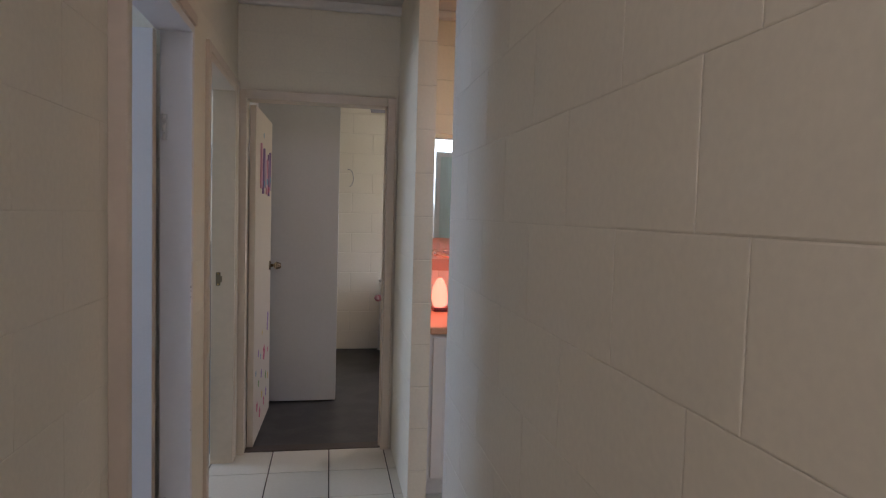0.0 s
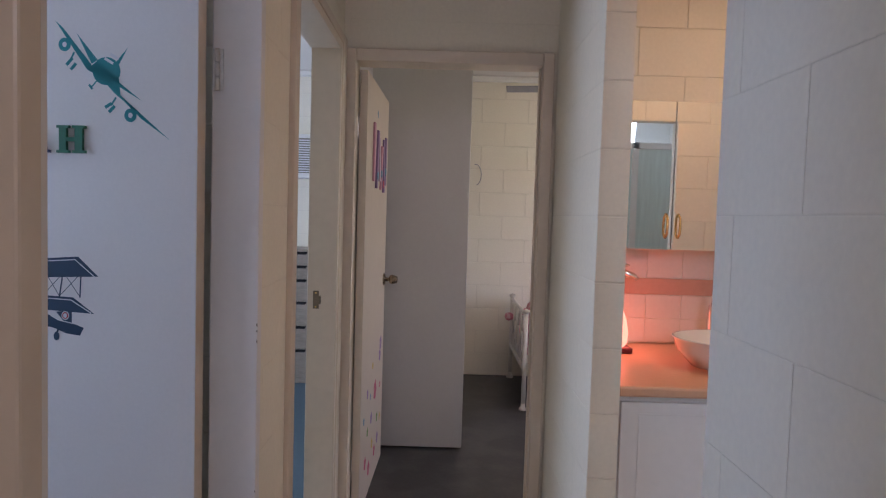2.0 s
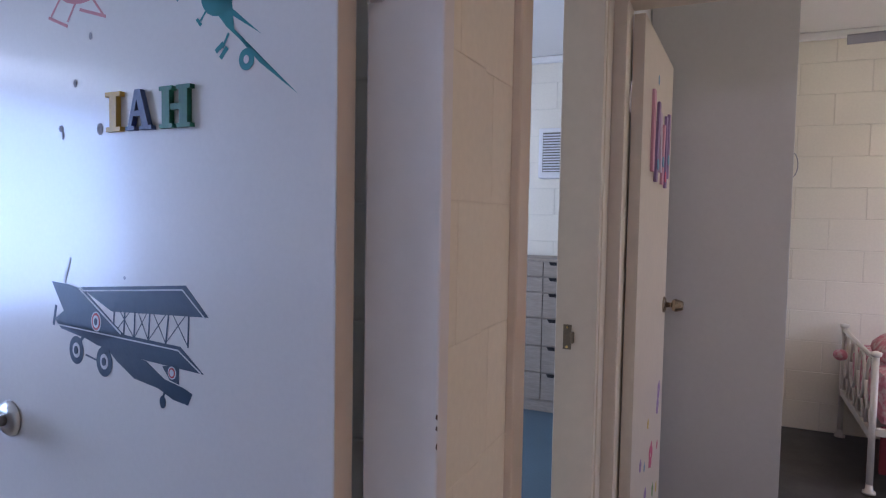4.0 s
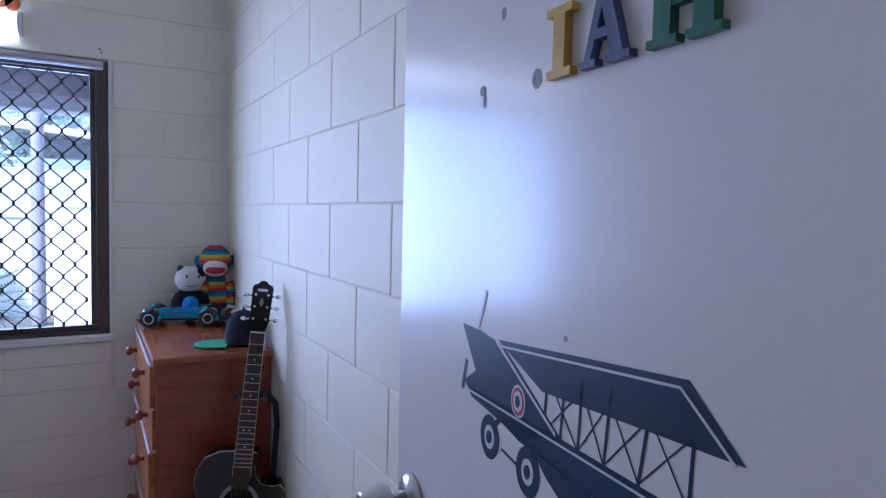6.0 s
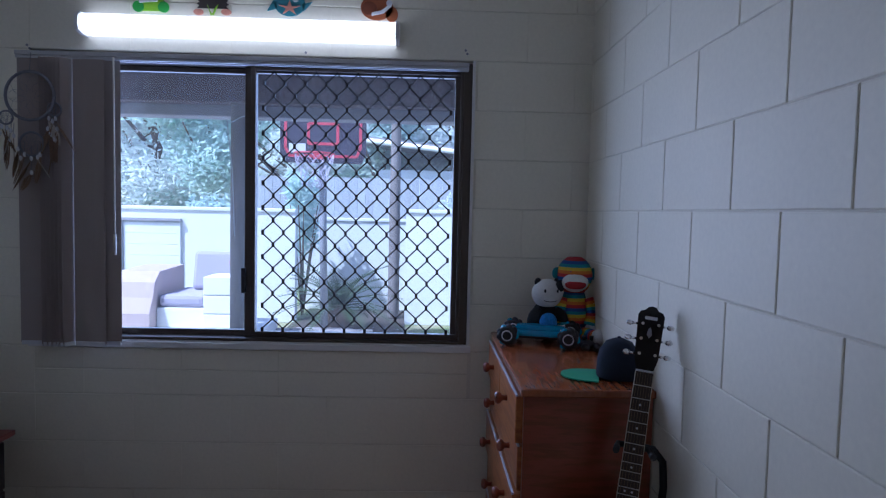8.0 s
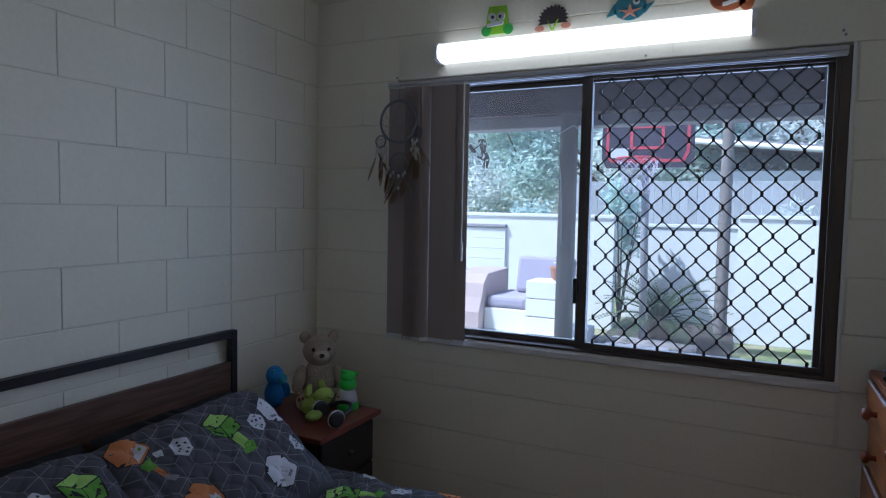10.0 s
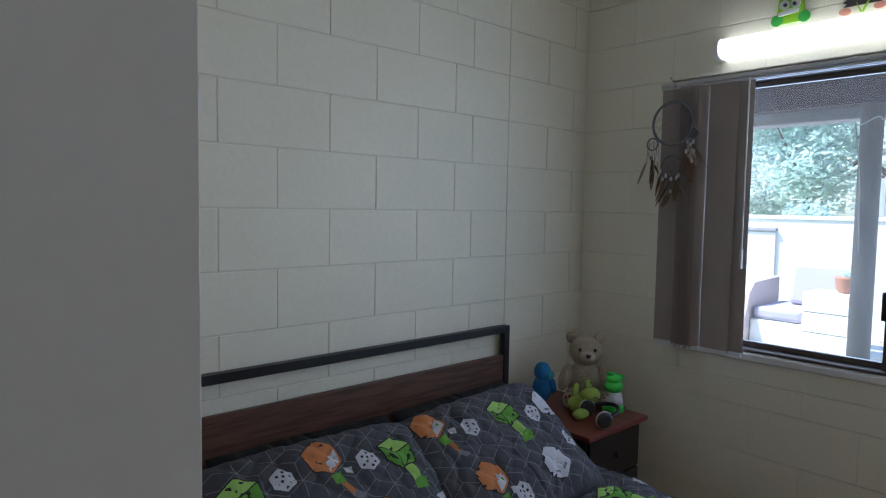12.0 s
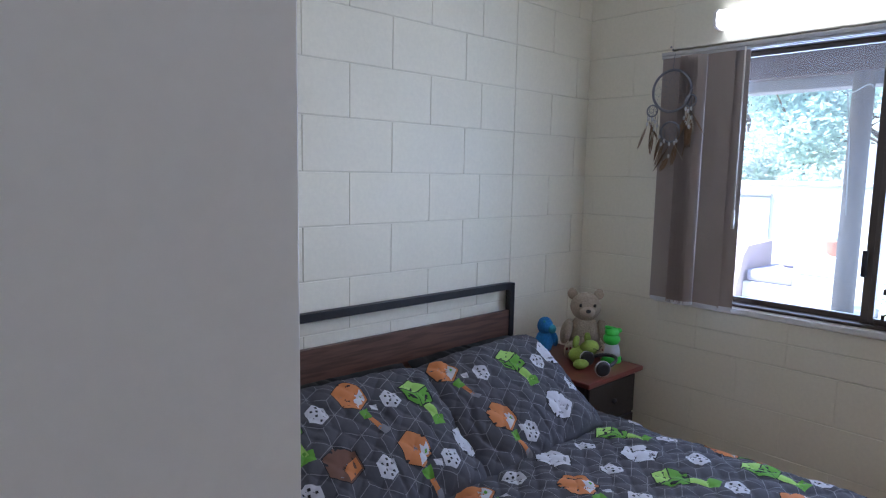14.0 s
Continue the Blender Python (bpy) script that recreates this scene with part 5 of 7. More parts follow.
stand = thing("guitar_stand", "black tubular guitar stand with foam arms", "stand", (-2.24, 2.66, 0))
yoke = G @ Vector((0, -0.205, -0.038))
foot = Vector((-2.27, 2.66, 0.03))
s = Shape().tube([yoke + Vector((0, 0.012, 0)), yoke + gx * 0.055 + Vector((-0.01, 0, 0.0)), yoke + gx * 0.082 + Vector((-0.015, 0, -0.03)), yoke + gx * 0.088 + Vector((-0.02, 0, -0.10)), yoke + gx * 0.075 + Vector((-0.03, 0, -0.35)), foot + Vector((0, 0.03, 0.30)), foot + Vector((0, 0.02, 0.05))], 0.010, 10)
piece("upright", s, M_BLACK, stand)
for sx in (-1, 1):
    arm = Shape().tube([yoke + gx * sx * 0.006, yoke + gx * sx * 0.040, yoke + gx * sx * 0.043 + gz * 0.045, yoke + gx * sx * 0.046 + gz * 0.085], 0.0085, 10)
    piece("arm", arm, M_RUBBER, stand, "black foam arm")
for a in (20, 150, 265):
    e = foot + Vector((0.20 * math.cos(radians(a)), min(0.20 * math.sin(radians(a)), 0.08), -0.018))
    piece("leg", Shape().tube([foot + Vector((0, 0, 0.10)), (foot + e) / 2 + Vector((0, 0, 0.035)), e], 0.009, 8), M_BLACK, stand)
cr = G @ Vector((0, -0.872, -0.05))
for sx in (-1, 1):
    piece("cradle", Shape().tube([foot + Vector((0, 0, 0.09)), cr + gx * sx * 0.10 - gy * 0.022 - gz * 0.02, cr + gx * sx * 0.10 - gy * 0.022 + gz * 0.065, cr + gx * sx * 0.10 + gy * 0.03 + gz * 0.075], 0.009, 8), M_RUBBER, stand, "black foam cradle")

# ---- bedside table and its toys ----
M_DARKWOOD = material("near_black_wood", (0.010, 0.007, 0.006), 0.45, vary=0.2, stretch=(6, 1, 6))
M_REDTOP = material("dark_red_wood", (0.13, 0.028, 0.020), 0.35, vary=0.2, scale=3, fine=16, stretch=(14, 2, 2), bump=0.006)
NY0, NY1, NZ = 0.055, 0.585, 0.53
ns = thing("bedside_table", "dark bedside table with a red wooden top", "bedside table", (-2.93, 0.32, 0))
piece("top", Shape().box(-2.935, -2.505, NY0, NY1 + 0.006, NZ - 0.022, NZ, 0.005), M_REDTOP, ns, "dark red wooden top")
piece("carcass", Shape().box(-2.915, -2.525, NY0 + 0.01, NY1 - 0.03, 0.0, NZ - 0.022, 0.002), M_DARKWOOD, ns)
for z0, z1 in ((0.32, 0.495), (0.13, 0.31)):
    d = piece("drawer", Shape().box(-2.90, -2.54, NY1 - 0.03, NY1 - 0.014, z0, z1, 0.003), M_DARKWOOD, ns)
    piece("knob", Shape().ball((-2.72, NY1 - 0.004, (z0 + z1) / 2), 0.013), M_DARKWOOD, d)

# teddy bear: one plush mesh
tx, ty, tz = -2.89, 0.29, NZ
fwd = Vector((0.72, 0.69, 0)).normalized()
sid = Vector((-fwd.y, fwd.x, 0))
TED = Matrix(((fwd.x, sid.x, 0, tx), (fwd.y, sid.y, 0, ty), (0, 0, 1, tz), (0, 0, 0, 1))) @ Matrix.Diagonal((0.92, 0.92, 0.92, 1))
s = Shape()
s.ball((0, 0, 0.10), (0.078, 0.085, 0.105), seg=24, rings=16)
s.ball((0.015, 0, 0.255), (0.070, 0.080, 0.074), seg=24, rings=16)
for sy in (-1, 1):
    s.ball((0.0, sy * 0.068, 0.318), (0.014, 0.027, 0.030), Matrix.Rotation(radians(-20 * sy), 4, "X"))
    s.ball((0.035, sy * 0.098, 0.125), (0.036, 0.030, 0.070), Matrix.Rotation(radians(18 * sy), 4, "X") @ Matrix.Rotation(radians(-25), 4, "Y"))
    s.ball((0.075, sy * 0.070, 0.042), (0.075, 0.036, 0.038), Matrix.Rotation(radians(14 * sy), 4, "Z"))
s.mi = 1
s.ball((0.075, 0, 0.238), (0.034, 0.040, 0.030))
for sy in (-1, 1):
    s.ball((0.142, sy * 0.088, 0.045), (0.012, 0.034, 0.040), Matrix.Rotation(radians(14 * sy), 4, "Z"))
s.mi = 2
s.ball((0.108, 0, 0.248), (0.010, 0.013, 0.010))
for sy in (-1, 1):
    s.ball((0.078, sy * 0.036, 0.272), (0.007, 0.008, 0.009))
s.mi = 3
for sy in (-1, 1):
    s.ball((0.152, sy * 0.089, 0.035), (0.006, 0.014, 0.016), Matrix.Rotation(radians(14 * sy), 4, "Z"))
    for k in (-1, 0, 1):
        s.ball((0.151, sy * 0.089 + 0.018 * k, 0.064 - 0.004 * abs(k)), (0.005, 0.006, 0.008))
s.bm.transform(TED)
for v in s.bm.verts:
    n = noise.noise(v.co * 70)
    v.co += (v.co - Vector((tx, ty, tz + 0.15))).normalized() * n * 0.0035
solid("teddy_bear", s, [M_PLUSHT, M_PLUSHTL, M_EYE, M_BRNP], "tan plush teddy bear sitting on the bedside table", "plush toy")

bx, by = -2.735, 0.17
s = Shape()
s.ball((bx, by, NZ + 0.058), (0.046, 0.042, 0.062))
s.ball((bx + 0.006, by + 0.006, NZ + 0.140), (0.038, 0.038, 0.042))
s.ball((bx - 0.03, by + 0.036, NZ + 0.075), (0.018, 0.018, 0.042), Matrix.Rotation(radians(20), 4, "Y"))
s.ball((bx - 0.034, by - 0.01, NZ + 0.150), (0.008, 0.010, 0.012))
s.mi = 1
s.ball((bx - 0.002, by + 0.042, NZ + 0.128), (0.022, 0.020, 0.022))
s.ball((bx + 0.03, by + 0.02, NZ + 0.165), (0.006, 0.006, 0.007))
for v in s.bm.verts:
    v.co += Vector((1, 1, 1)) * noise.noise(v.co * 90) * 0.003
solid("blue_plush_monkey", s, [M_PLUSHB, cloth("turquoise_face", (0.03, 0.28, 0.34))], "fluffy blue plush monkey beside the teddy", "plush toy")

s = Shape()
dx, dy = -2.74, 0.385
s.ball((dx, dy, NZ + 0.040), (0.070, 0.055, 0.042))
s.ball((dx - 0.015, dy + 0.03, NZ + 0.078), (0.050, 0.042, 0.034), Matrix.Rotation(radians(20), 4, "X"))
s.ball((dx + 0.075, dy + 0.05, NZ + 0.022), (0.042, 0.03, 0.022))
s.ball((dx - 0.05, dy - 0.005, NZ + 0.108), (0.020, 0.012, 0.032), Matrix.Rotation(radians(25), 4, "Y"))
s.ball((dx + 0.02, dy - 0.02, NZ + 0.100), (0.020, 0.012, 0.030), Matrix.Rotation(radians(-20), 4, "Y"))
s.mi = 1
s.tube([(dx + 0.02 - 0.075 * t, dy + 0.075 + 0.006 * math.sin(4 * t), NZ + 0.082 + 0.006 * math.cos(7 * t)) for t in np.linspace(0, 1, 9)], 0.002, 5)
for v in s.bm.verts:
    v.co += Vector((1, 1, 1)) * noise.noise(v.co * 60) * 0.004
solid("green_plush_dinosaur", s, [M_PLUSHG, M_PLUSHK], "crumpled lime green plush toy lying down", "plush toy")

M_NEON = material("neon_green_plastic", (0.02, 0.55, 0.06), 0.35, vary=0.03)
nl = thing("night_light", "neon green and white parrot-shaped night light", "night light", (-2.875, 0.455, NZ))
NLM = Matrix.Translation((-2.875, 0.455, NZ))
piece("base", Shape().lathe([(0.046, 0.0), (0.048, 0.006), (0.047, 0.024), (0.043, 0.030)]), M_NEON, nl, "green base", NLM)
piece("lamp_body", Shape().lathe([(0.043, 0.029), (0.041, 0.050), (0.034, 0.078), (0.028, 0.084)]), M_WHITEP, nl, "white translucent body", NLM)
s = Shape().ball((0, 0, 0.108), (0.040, 0.040, 0.032)).ball((0, 0, 0.140), (0.034, 0.034, 0.026))
s.ball((-0.022, 0.020, 0.148), (0.018, 0.016, 0.012))
s.ball((0.012, -0.01, 0.160), (0.022, 0.020, 0.010), Matrix.Rotation(radians(-25), 4, "Y"))
piece("head", s, M_NEON, nl, "green head", NLM)
piece("switch", Shape().cyl((-0.030, 0.035, 0.015), (-0.033, 0.038, 0.015), 0.007, seg=10), M_RUBBER, nl, "black switch", NLM)

hp = thing("headphones", "black over-ear headphones with white rings", "headphones", (-2.685, 0.505, NZ))
HPM = Matrix.Translation((-2.685, 0.505, NZ + 0.042)) @ Matrix.Rotation(radians(150), 4, "Z") @ Matrix.Rotation(radians(74), 4, "Y")
band = [(0.0, 0.078 * math.cos(a), 0.085 * math.sin(a)) for a in np.linspace(0, math.pi, 17)]
piece("headband", Shape().tube(band, 0.008, 10), M_RUBBER, hp, m=HPM)
for sy in (-1, 1):
    m = HPM @ Matrix.Translation((0, sy * 0.078, -0.012)) @ Matrix.Rotation(radians(-90 * sy), 4, "X")
    c = piece("ear_cup", Shape().lathe([(0.026, -0.018), (0.032, -0.012), (0.034, 0.004), (0.030, 0.012), (0.018, 0.015)], m), M_RUBBER, hp, "black ear cup")
    piece("ring", Shape().lathe([(0.0345, -0.004), (0.0355, -0.001), (0.0355, 0.003), (0.0345, 0.006)], m), M_WHITEP, c, "white ring")

# ---- ornaments on the window wall ----
M_FEATHER = material("brown_feather", (0.20, 0.12, 0.07), 0.9, vary=0.35, fine=120)
M_FEATHERW = material("pale_feather", (0.50, 0.45, 0.38), 0.9, vary=0.2)
M_SUEDE = material("grey_suede_cord", (0.20, 0.20, 0.23), 0.9, vary=0.15)
dream = thing("dreamcatcher", "grey dreamcatcher with three hoops and brown feathers", "dreamcatcher", (W + 0.10, 0.56, 1.95))
dxx = W + 0.105


def hoop(parent, cy, cz, r, t, name="hoop"):
    h = piece(name, Shape().tube([(dxx, cy + r * math.cos(a), cz + r * math.sin(a)) for a in np.linspace(0, 2 * math.pi, 33)], t, 8), M_SUEDE, parent, "cord-wrapped hoop")
    web = Shape()
    n = 10
    for ring in range(3):
        q0, q1 = r * (1 - 0.27 * ring), r * (1 - 0.27 * (ring + 1))
        for k in range(n):
            a, b = 2 * math.pi * (k + 0.5 * (ring % 2)) / n, 2 * math.pi * (k + 0.5 + 0.5 * (ring % 2)) / n
            c = 2 * math.pi * (k + 1 + 0.5 * (ring % 2)) / n
            for u in (a, c):
                web.cyl((dxx, cy + q0 * math.cos(u), cz + q0 * math.sin(u)), (dxx, cy + q1 * math.cos(b), cz + q1 * math.sin(b)), 0.0005, seg=4, cap=False)
    piece("web", web, M_SUEDE, h, "thin thread web")


hoop(dream, 0.562, 1.785, 0.093, 0.006)
hoop(dream, 0.566, 1.600, 0.046, 0.0045)
hoop(dream, 0.470, 1.700, 0.026, 0.0035)
hoop(dream, 0.655, 1.735, 0.026, 0.0035)
piece("hanger", Shape().cyl((dxx, 0.562, 1.878), (dxx - 0.01, 0.562, 1.952), 0.0012, seg=5), M_SUEDE, dream)
for y, z, ln, pale in ((0.455, 1.665, 0.10, 0), (0.475, 1.660, 0.12, 0), (0.490, 1.650, 0.10, 1), (0.525, 1.545, 0.09, 0), (0.540, 1.560, 0.11, 0), (0.565, 1.545, 0.13, 0), (0.590, 1.550, 0.08, 1), (0.600, 1.560, 0.10, 0), (0.635, 1.70, 0.10, 1), (0.648, 1.69, 0.12, 0), (0.660, 1.70, 0.13, 0), (0.640, 1.64, 0.10, 0), (0.655, 1.62, 0.12, 0), (0.468, 1.63, 0.10, 0), (0.448, 1.64, 0.11, 0), (0.482, 1.61, 0.10, 0), (0.500, 1.63, 0.09, 0), (0.665, 1.66, 0.12, 0), (0.630, 1.66, 0.09, 0), (0.565, 1.49, 0.07, 0), (0.515, 1.58, 0.10, 0)):
    piece("cord", Shape().cyl((dxx, y, z + 0.05), (dxx + 0.002, y, z), 0.0011, seg=5), M_SUEDE, dream)
    bd = piece("bead", Shape().ball((dxx + 0.002, y, z), (0.006, 0.006, 0.010), seg=8, rings=6), M_PALE, dream, "white bead")
    f = Shape()
    rot = Matrix.Translation((dxx + 0.003, y, z - 0.008)) @ Matrix.Rotation(radians(random.uniform(-34, 34)), 4, "X") @ Matrix.Rotation(radians(random.uniform(0, 90)), 4, "Z")
    for k in range(12):
        t0 = k / 12
        wd = 0.019 * math.sin(math.pi * (0.12 + 0.86 * t0))
        for sg in (-1, 1):
            f.slab([(0, -ln * t0), (sg * wd, -ln * (t0 + 0.10)), (sg * wd * 0.8, -ln * (t0 + 0.15)), (0, -ln * (t0 + 0.085))], -0.0004 + 0.001 * sg, 0.0004 + 0.001 * sg, rot @ FLAT)
    piece("feather", f, M_FEATHERW if pale else M_FEATHER, dream, "pale feather" if pale else "brown feather")

# four painted wooden animal shapes over the strip light
M_AG = material("lime_wood_paint", (0.26, 0.55, 0.03), 0.5, vary=0.08)
M_ADG = material("green_wood_paint", (0.03, 0.36, 0.06), 0.5)
M_AB = material("charcoal_wood_paint", (0.045, 0.035, 0.035), 0.6)
M_AT = material("turquoise_wood_paint", (0.03, 0.20, 0.25), 0.5)
M_AO = material("rust_wood_paint", (0.33, 0.09, 0.03), 0.5)
M_APK = material("salmon_wood_paint", (0.60, 0.25, 0.18), 0.5)
WALLP = Matrix(((0, 0, 1, W), (1, 0, 0, 0), (0, 1, 0, 0), (0, 0, 0, 1)))


def ornament(name, label, cy, cz, layers):
    t = thing(name, label, "wall ornament", (W + 0.01, cy, cz), "ornaments over the strip light")
    for i, (nm, outlines, mat) in enumerate(layers):
        for o in outlines:
            piece(nm, Shape().slab([(cy + a, cz + b) for a, b in o], 0.002 + 0.005 * i, 0.008 + 0.005 * i, WALLP), mat, t)


def disc(cx, cz, r, rz=None, n=18):
    return [(cx + r * math.cos(a), cz + (rz or r) * math.sin(a)) for a in np.linspace(0, 2 * math.pi, n, endpoint=False)]


ornament("frog_ornament", "lime green painted wooden frog shape on the wall", 0.985, 2.20, [
    ("body", [[(-0.055, -0.05), (0.05, -0.05), (0.045, 0.03), (0.04, 0.065), (-0.04, 0.068), (-0.048, 0.03)]], M_AG), ("foot", [disc(-0.05, -0.035, 0.022), disc(0.05, -0.035, 0.022)], M_ADG),
    ("eye", [disc(-0.022, 0.02, 0.018), disc(0.018, 0.02, 0.018)], M_PALE), ("pupil", [disc(-0.018, 0.018, 0.007, n=8), disc(0.016, 0.018, 0.007, n=8)], M_AB), ("scarf", [[(-0.04, -0.012), (0.0, 0.0), (0.035, -0.006), (0.03, -0.018), (-0.04, -0.024)]], M_PALE)])
spk = [((0.052 if k % 2 else 0.064) * math.cos(a), (0.048 if k % 2 else 0.058) * math.sin(a)) for k, a in enumerate(np.linspace(-0.3, math.pi + 0.3, 27))]
ornament("hedgehog_ornament", "charcoal painted wooden hedgehog shape on the wall", 1.228, 2.185, [
    ("body", [spk], M_AB), ("paw", [disc(-0.055, -0.035, 0.02, 0.012), disc(0.055, -0.032, 0.02, 0.012)], M_APK), ("leaf", [[(-0.02, -0.005), (-0.012, -0.02), (0.002, -0.045), (-0.004, -0.048)], [(0.025, -0.005), (0.015, -0.015), (0.0, -0.045), (0.006, -0.048)]], M_AG)])
ornament("fish_ornament", "turquoise painted wooden fish shape on the wall", 1.535, 2.195, [
    ("body", [disc(0, 0, 0.062, 0.05), [(-0.06, 0.02), (-0.09, -0.03), (-0.05, -0.02)], [(0.05, 0.0), (0.09, 0.01), (0.055, -0.03)]], M_AT), ("star", [[(0.006 * math.cos(a) + (0.04 if k % 2 == 0 else 0.008) * math.cos(a), -0.018 + (0.032 if k % 2 == 0 else 0.008) * math.sin(a)) for k, a in enumerate(np.linspace(0.3, 0.3 + 2 * math.pi, 10, endpoint=False))]], M_APK), ("eye", [disc(0.024, 0.018, 0.013)], M_PALE), ("pupil", [disc(0.026, 0.018, 0.006, n=8)], M_AB)])
ornament("snail_ornament", "rust painted wooden snail shape on the wall", 1.885, 2.185, [
    ("body", [disc(0, 0.005, 0.066, 0.05), disc(0.06, -0.02, 0.025, 0.03)], M_AO), ("spiral", [disc(-0.03, 0.0, 0.03, 0.028)], material("brown_wood_paint", (0.20, 0.05, 0.02), 0.5)), ("wing", [[(-0.02, -0.03), (0.03, -0.018), (0.06, 0.01), (0.055, 0.02), (0.02, -0.008), (-0.02, -0.018)]], M_PALE), ("eye", [disc(0.05, 0.02, 0.012)], M_PALE)])
for y, z in ((2.255, 2.018), (2.248, 2.032), (1.60, 2.005), (0.50, 1.99), (0.49, 2.003)):
    f = thing("screw_hole", "small filled screw hole in the painted wall", "screw hole", (W, y, z))
    piece("plug", Shape().cyl((W - 0.001, y, z), (W + 0.002, y, z), 0.005, seg=9), M_GREYP, f)


# ---- room at the end of the hall ----
door_3 = thing("door_3", "cream painted door standing open, with flower stickers and a hanging sign", "door", (0.022, 3.905, 0))
door_3["kind"] = "structure"
D3 = Matrix.Translation((0.060, 3.895, 0)) @ Matrix.Rotation(radians(88.4), 4, "Z")
piece("leaf", Shape().box(0, 0.765, 0.0, 0.035, 0.010, 1.995, 0.0015), M_TRIM, door_3, m=D3)
# the hall side faces east when the door stands open
D3F = D3 @ Matrix.Rotation(radians(180), 4, "Z") @ Matrix.Translation((-0.765, 0, 0))
knob_parts(door_3, D3F @ Matrix.Translation((0.065, 0, 1.02)), material("worn_nickel", (0.36, 0.30, 0.22), 0.2, metal=1.0, vary=0.1, bump=0.003))
for hz in (0.22, 1.70):
    hinge_parts(door_3, 0.030, 3.902, hz)


def on_door_3(name, outlines, mat, label, high=0.0008):
    s = Shape()
    for o in outlines:
        s.slab([(0.765 - a, b) for a, b in o], 0.0003, high, D3F @ FLAT)
    return piece(name, s, mat, door_3, label)


FLOWERS = [material("pink_sticker", (0.55, 0.07, 0.16), 0.5), material("lilac_sticker", (0.28, 0.16, 0.42), 0.5), material("yellow_sticker", (0.6, 0.42, 0.05), 0.5), material("sky_sticker", (0.12, 0.30, 0.45), 0.5), material("green_sticker", (0.12, 0.3, 0.05), 0.5)]
for a, z, r, k in ((0.16, 0.20, 0.030, 0), (0.28, 0.13, 0.034, 0), (0.38, 0.22, 0.026, 2), (0.47, 0.15, 0.030, 0), (0.22, 0.33, 0.022, 4), (0.34, 0.36, 0.028, 1), (0.55, 0.30, 0.026, 4), (0.46, 0.47, 0.050, 0), (0.20, 0.52, 0.022, 1), (0.62, 0.62, 0.034, 1), (0.64, 0.68, 0.036, 1), (0.36, 0.62, 0.018, 2), (0.30, 0.48, 0.016, 3), (0.65, 0.45, 0.018, 0), (0.10, 0.42, 0.018, 3), (0.58, 0.18, 0.030, 1), (0.66, 0.27, 0.022, 2)):
    petals = [disc(a + 0.62 * r * math.cos(t), z + 0.62 * r * math.sin(t), 0.46 * r, n=9) for t in np.linspace(0, 2 * math.pi, 5, endpoint=False)]
    on_door_3("flower_sticker", petals, FLOWERS[k], "small flower sticker")
on_door_3("round_sticker", [disc(0.34, 1.86, 0.018)], FLOWERS[3], "small round sticker")
SIGN = [material("rose_board", (0.60, 0.30, 0.38), 0.6), material("violet_board", (0.26, 0.17, 0.33), 0.6), material("lilac_board", (0.55, 0.44, 0.54), 0.6)]
sign = thing("letter_sign", "pink and purple letter sign hanging on the door", "sign", (0.06, 4.2, 1.7))
for a, z0, z1, tilt, k in ((0.20, 1.53, 1.80, 0, 0), (0.31, 1.50, 1.78, 8, 1), (0.39, 1.54, 1.75, -10, 2), (0.47, 1.50, 1.72, 6, 0), (0.55, 1.49, 1.76, -4, 1), (0.62, 1.53, 1.78, 3, 1)):
    c = math.tan(radians(tilt)) * (z1 - z0) / 2
    o = [(a - 0.02 - c, z0), (a + 0.02 - c, z0), (a + 0.02 + c, z1), (a - 0.02 + c, z1)]
    s = Shape().slab([(0.765 - u, v) for u, v in o], 0.001, 0.010, D3F @ FLAT)
    piece("board", s, SIGN[k], sign)
for a, z, k in ((0.30, 1.56, 3), (0.44, 1.58, 3), (0.52, 1.53, 0), (0.60, 1.60, 3)):
    s = Shape().slab([(0.765 - u, v) for u, v in disc(a, z, 0.020, n=10)], 0.010, 0.013, D3F @ FLAT)
    piece("flower", s, FLOWERS[k], sign)

cupboard = thing("tall_cupboard", "plain grey-white full-height cupboard side in the end room", "cupboard", (0.26, 5.1, 0))
M_CUP = material("grey_white_laminate", (0.60, 0.59, 0.57), 0.4, vary=0.03, bump=0.004)
piece("side_panel", Shape().box(-0.030, 0.545, 4.825, 4.843, 0.004, CEIL - 0.002, 0.0015), M_CUP, cupboard)
piece("carcass", Shape().box(-0.030, 0.530, 4.8435, 5.72, 0.004, CEIL - 0.002, 0.002), M_CUP, cupboard)
piece("door", Shape().box(0.531, 0.546, 4.845, 5.715, 0.03, CEIL - 0.05, 0.002), M_CUP, cupboard)

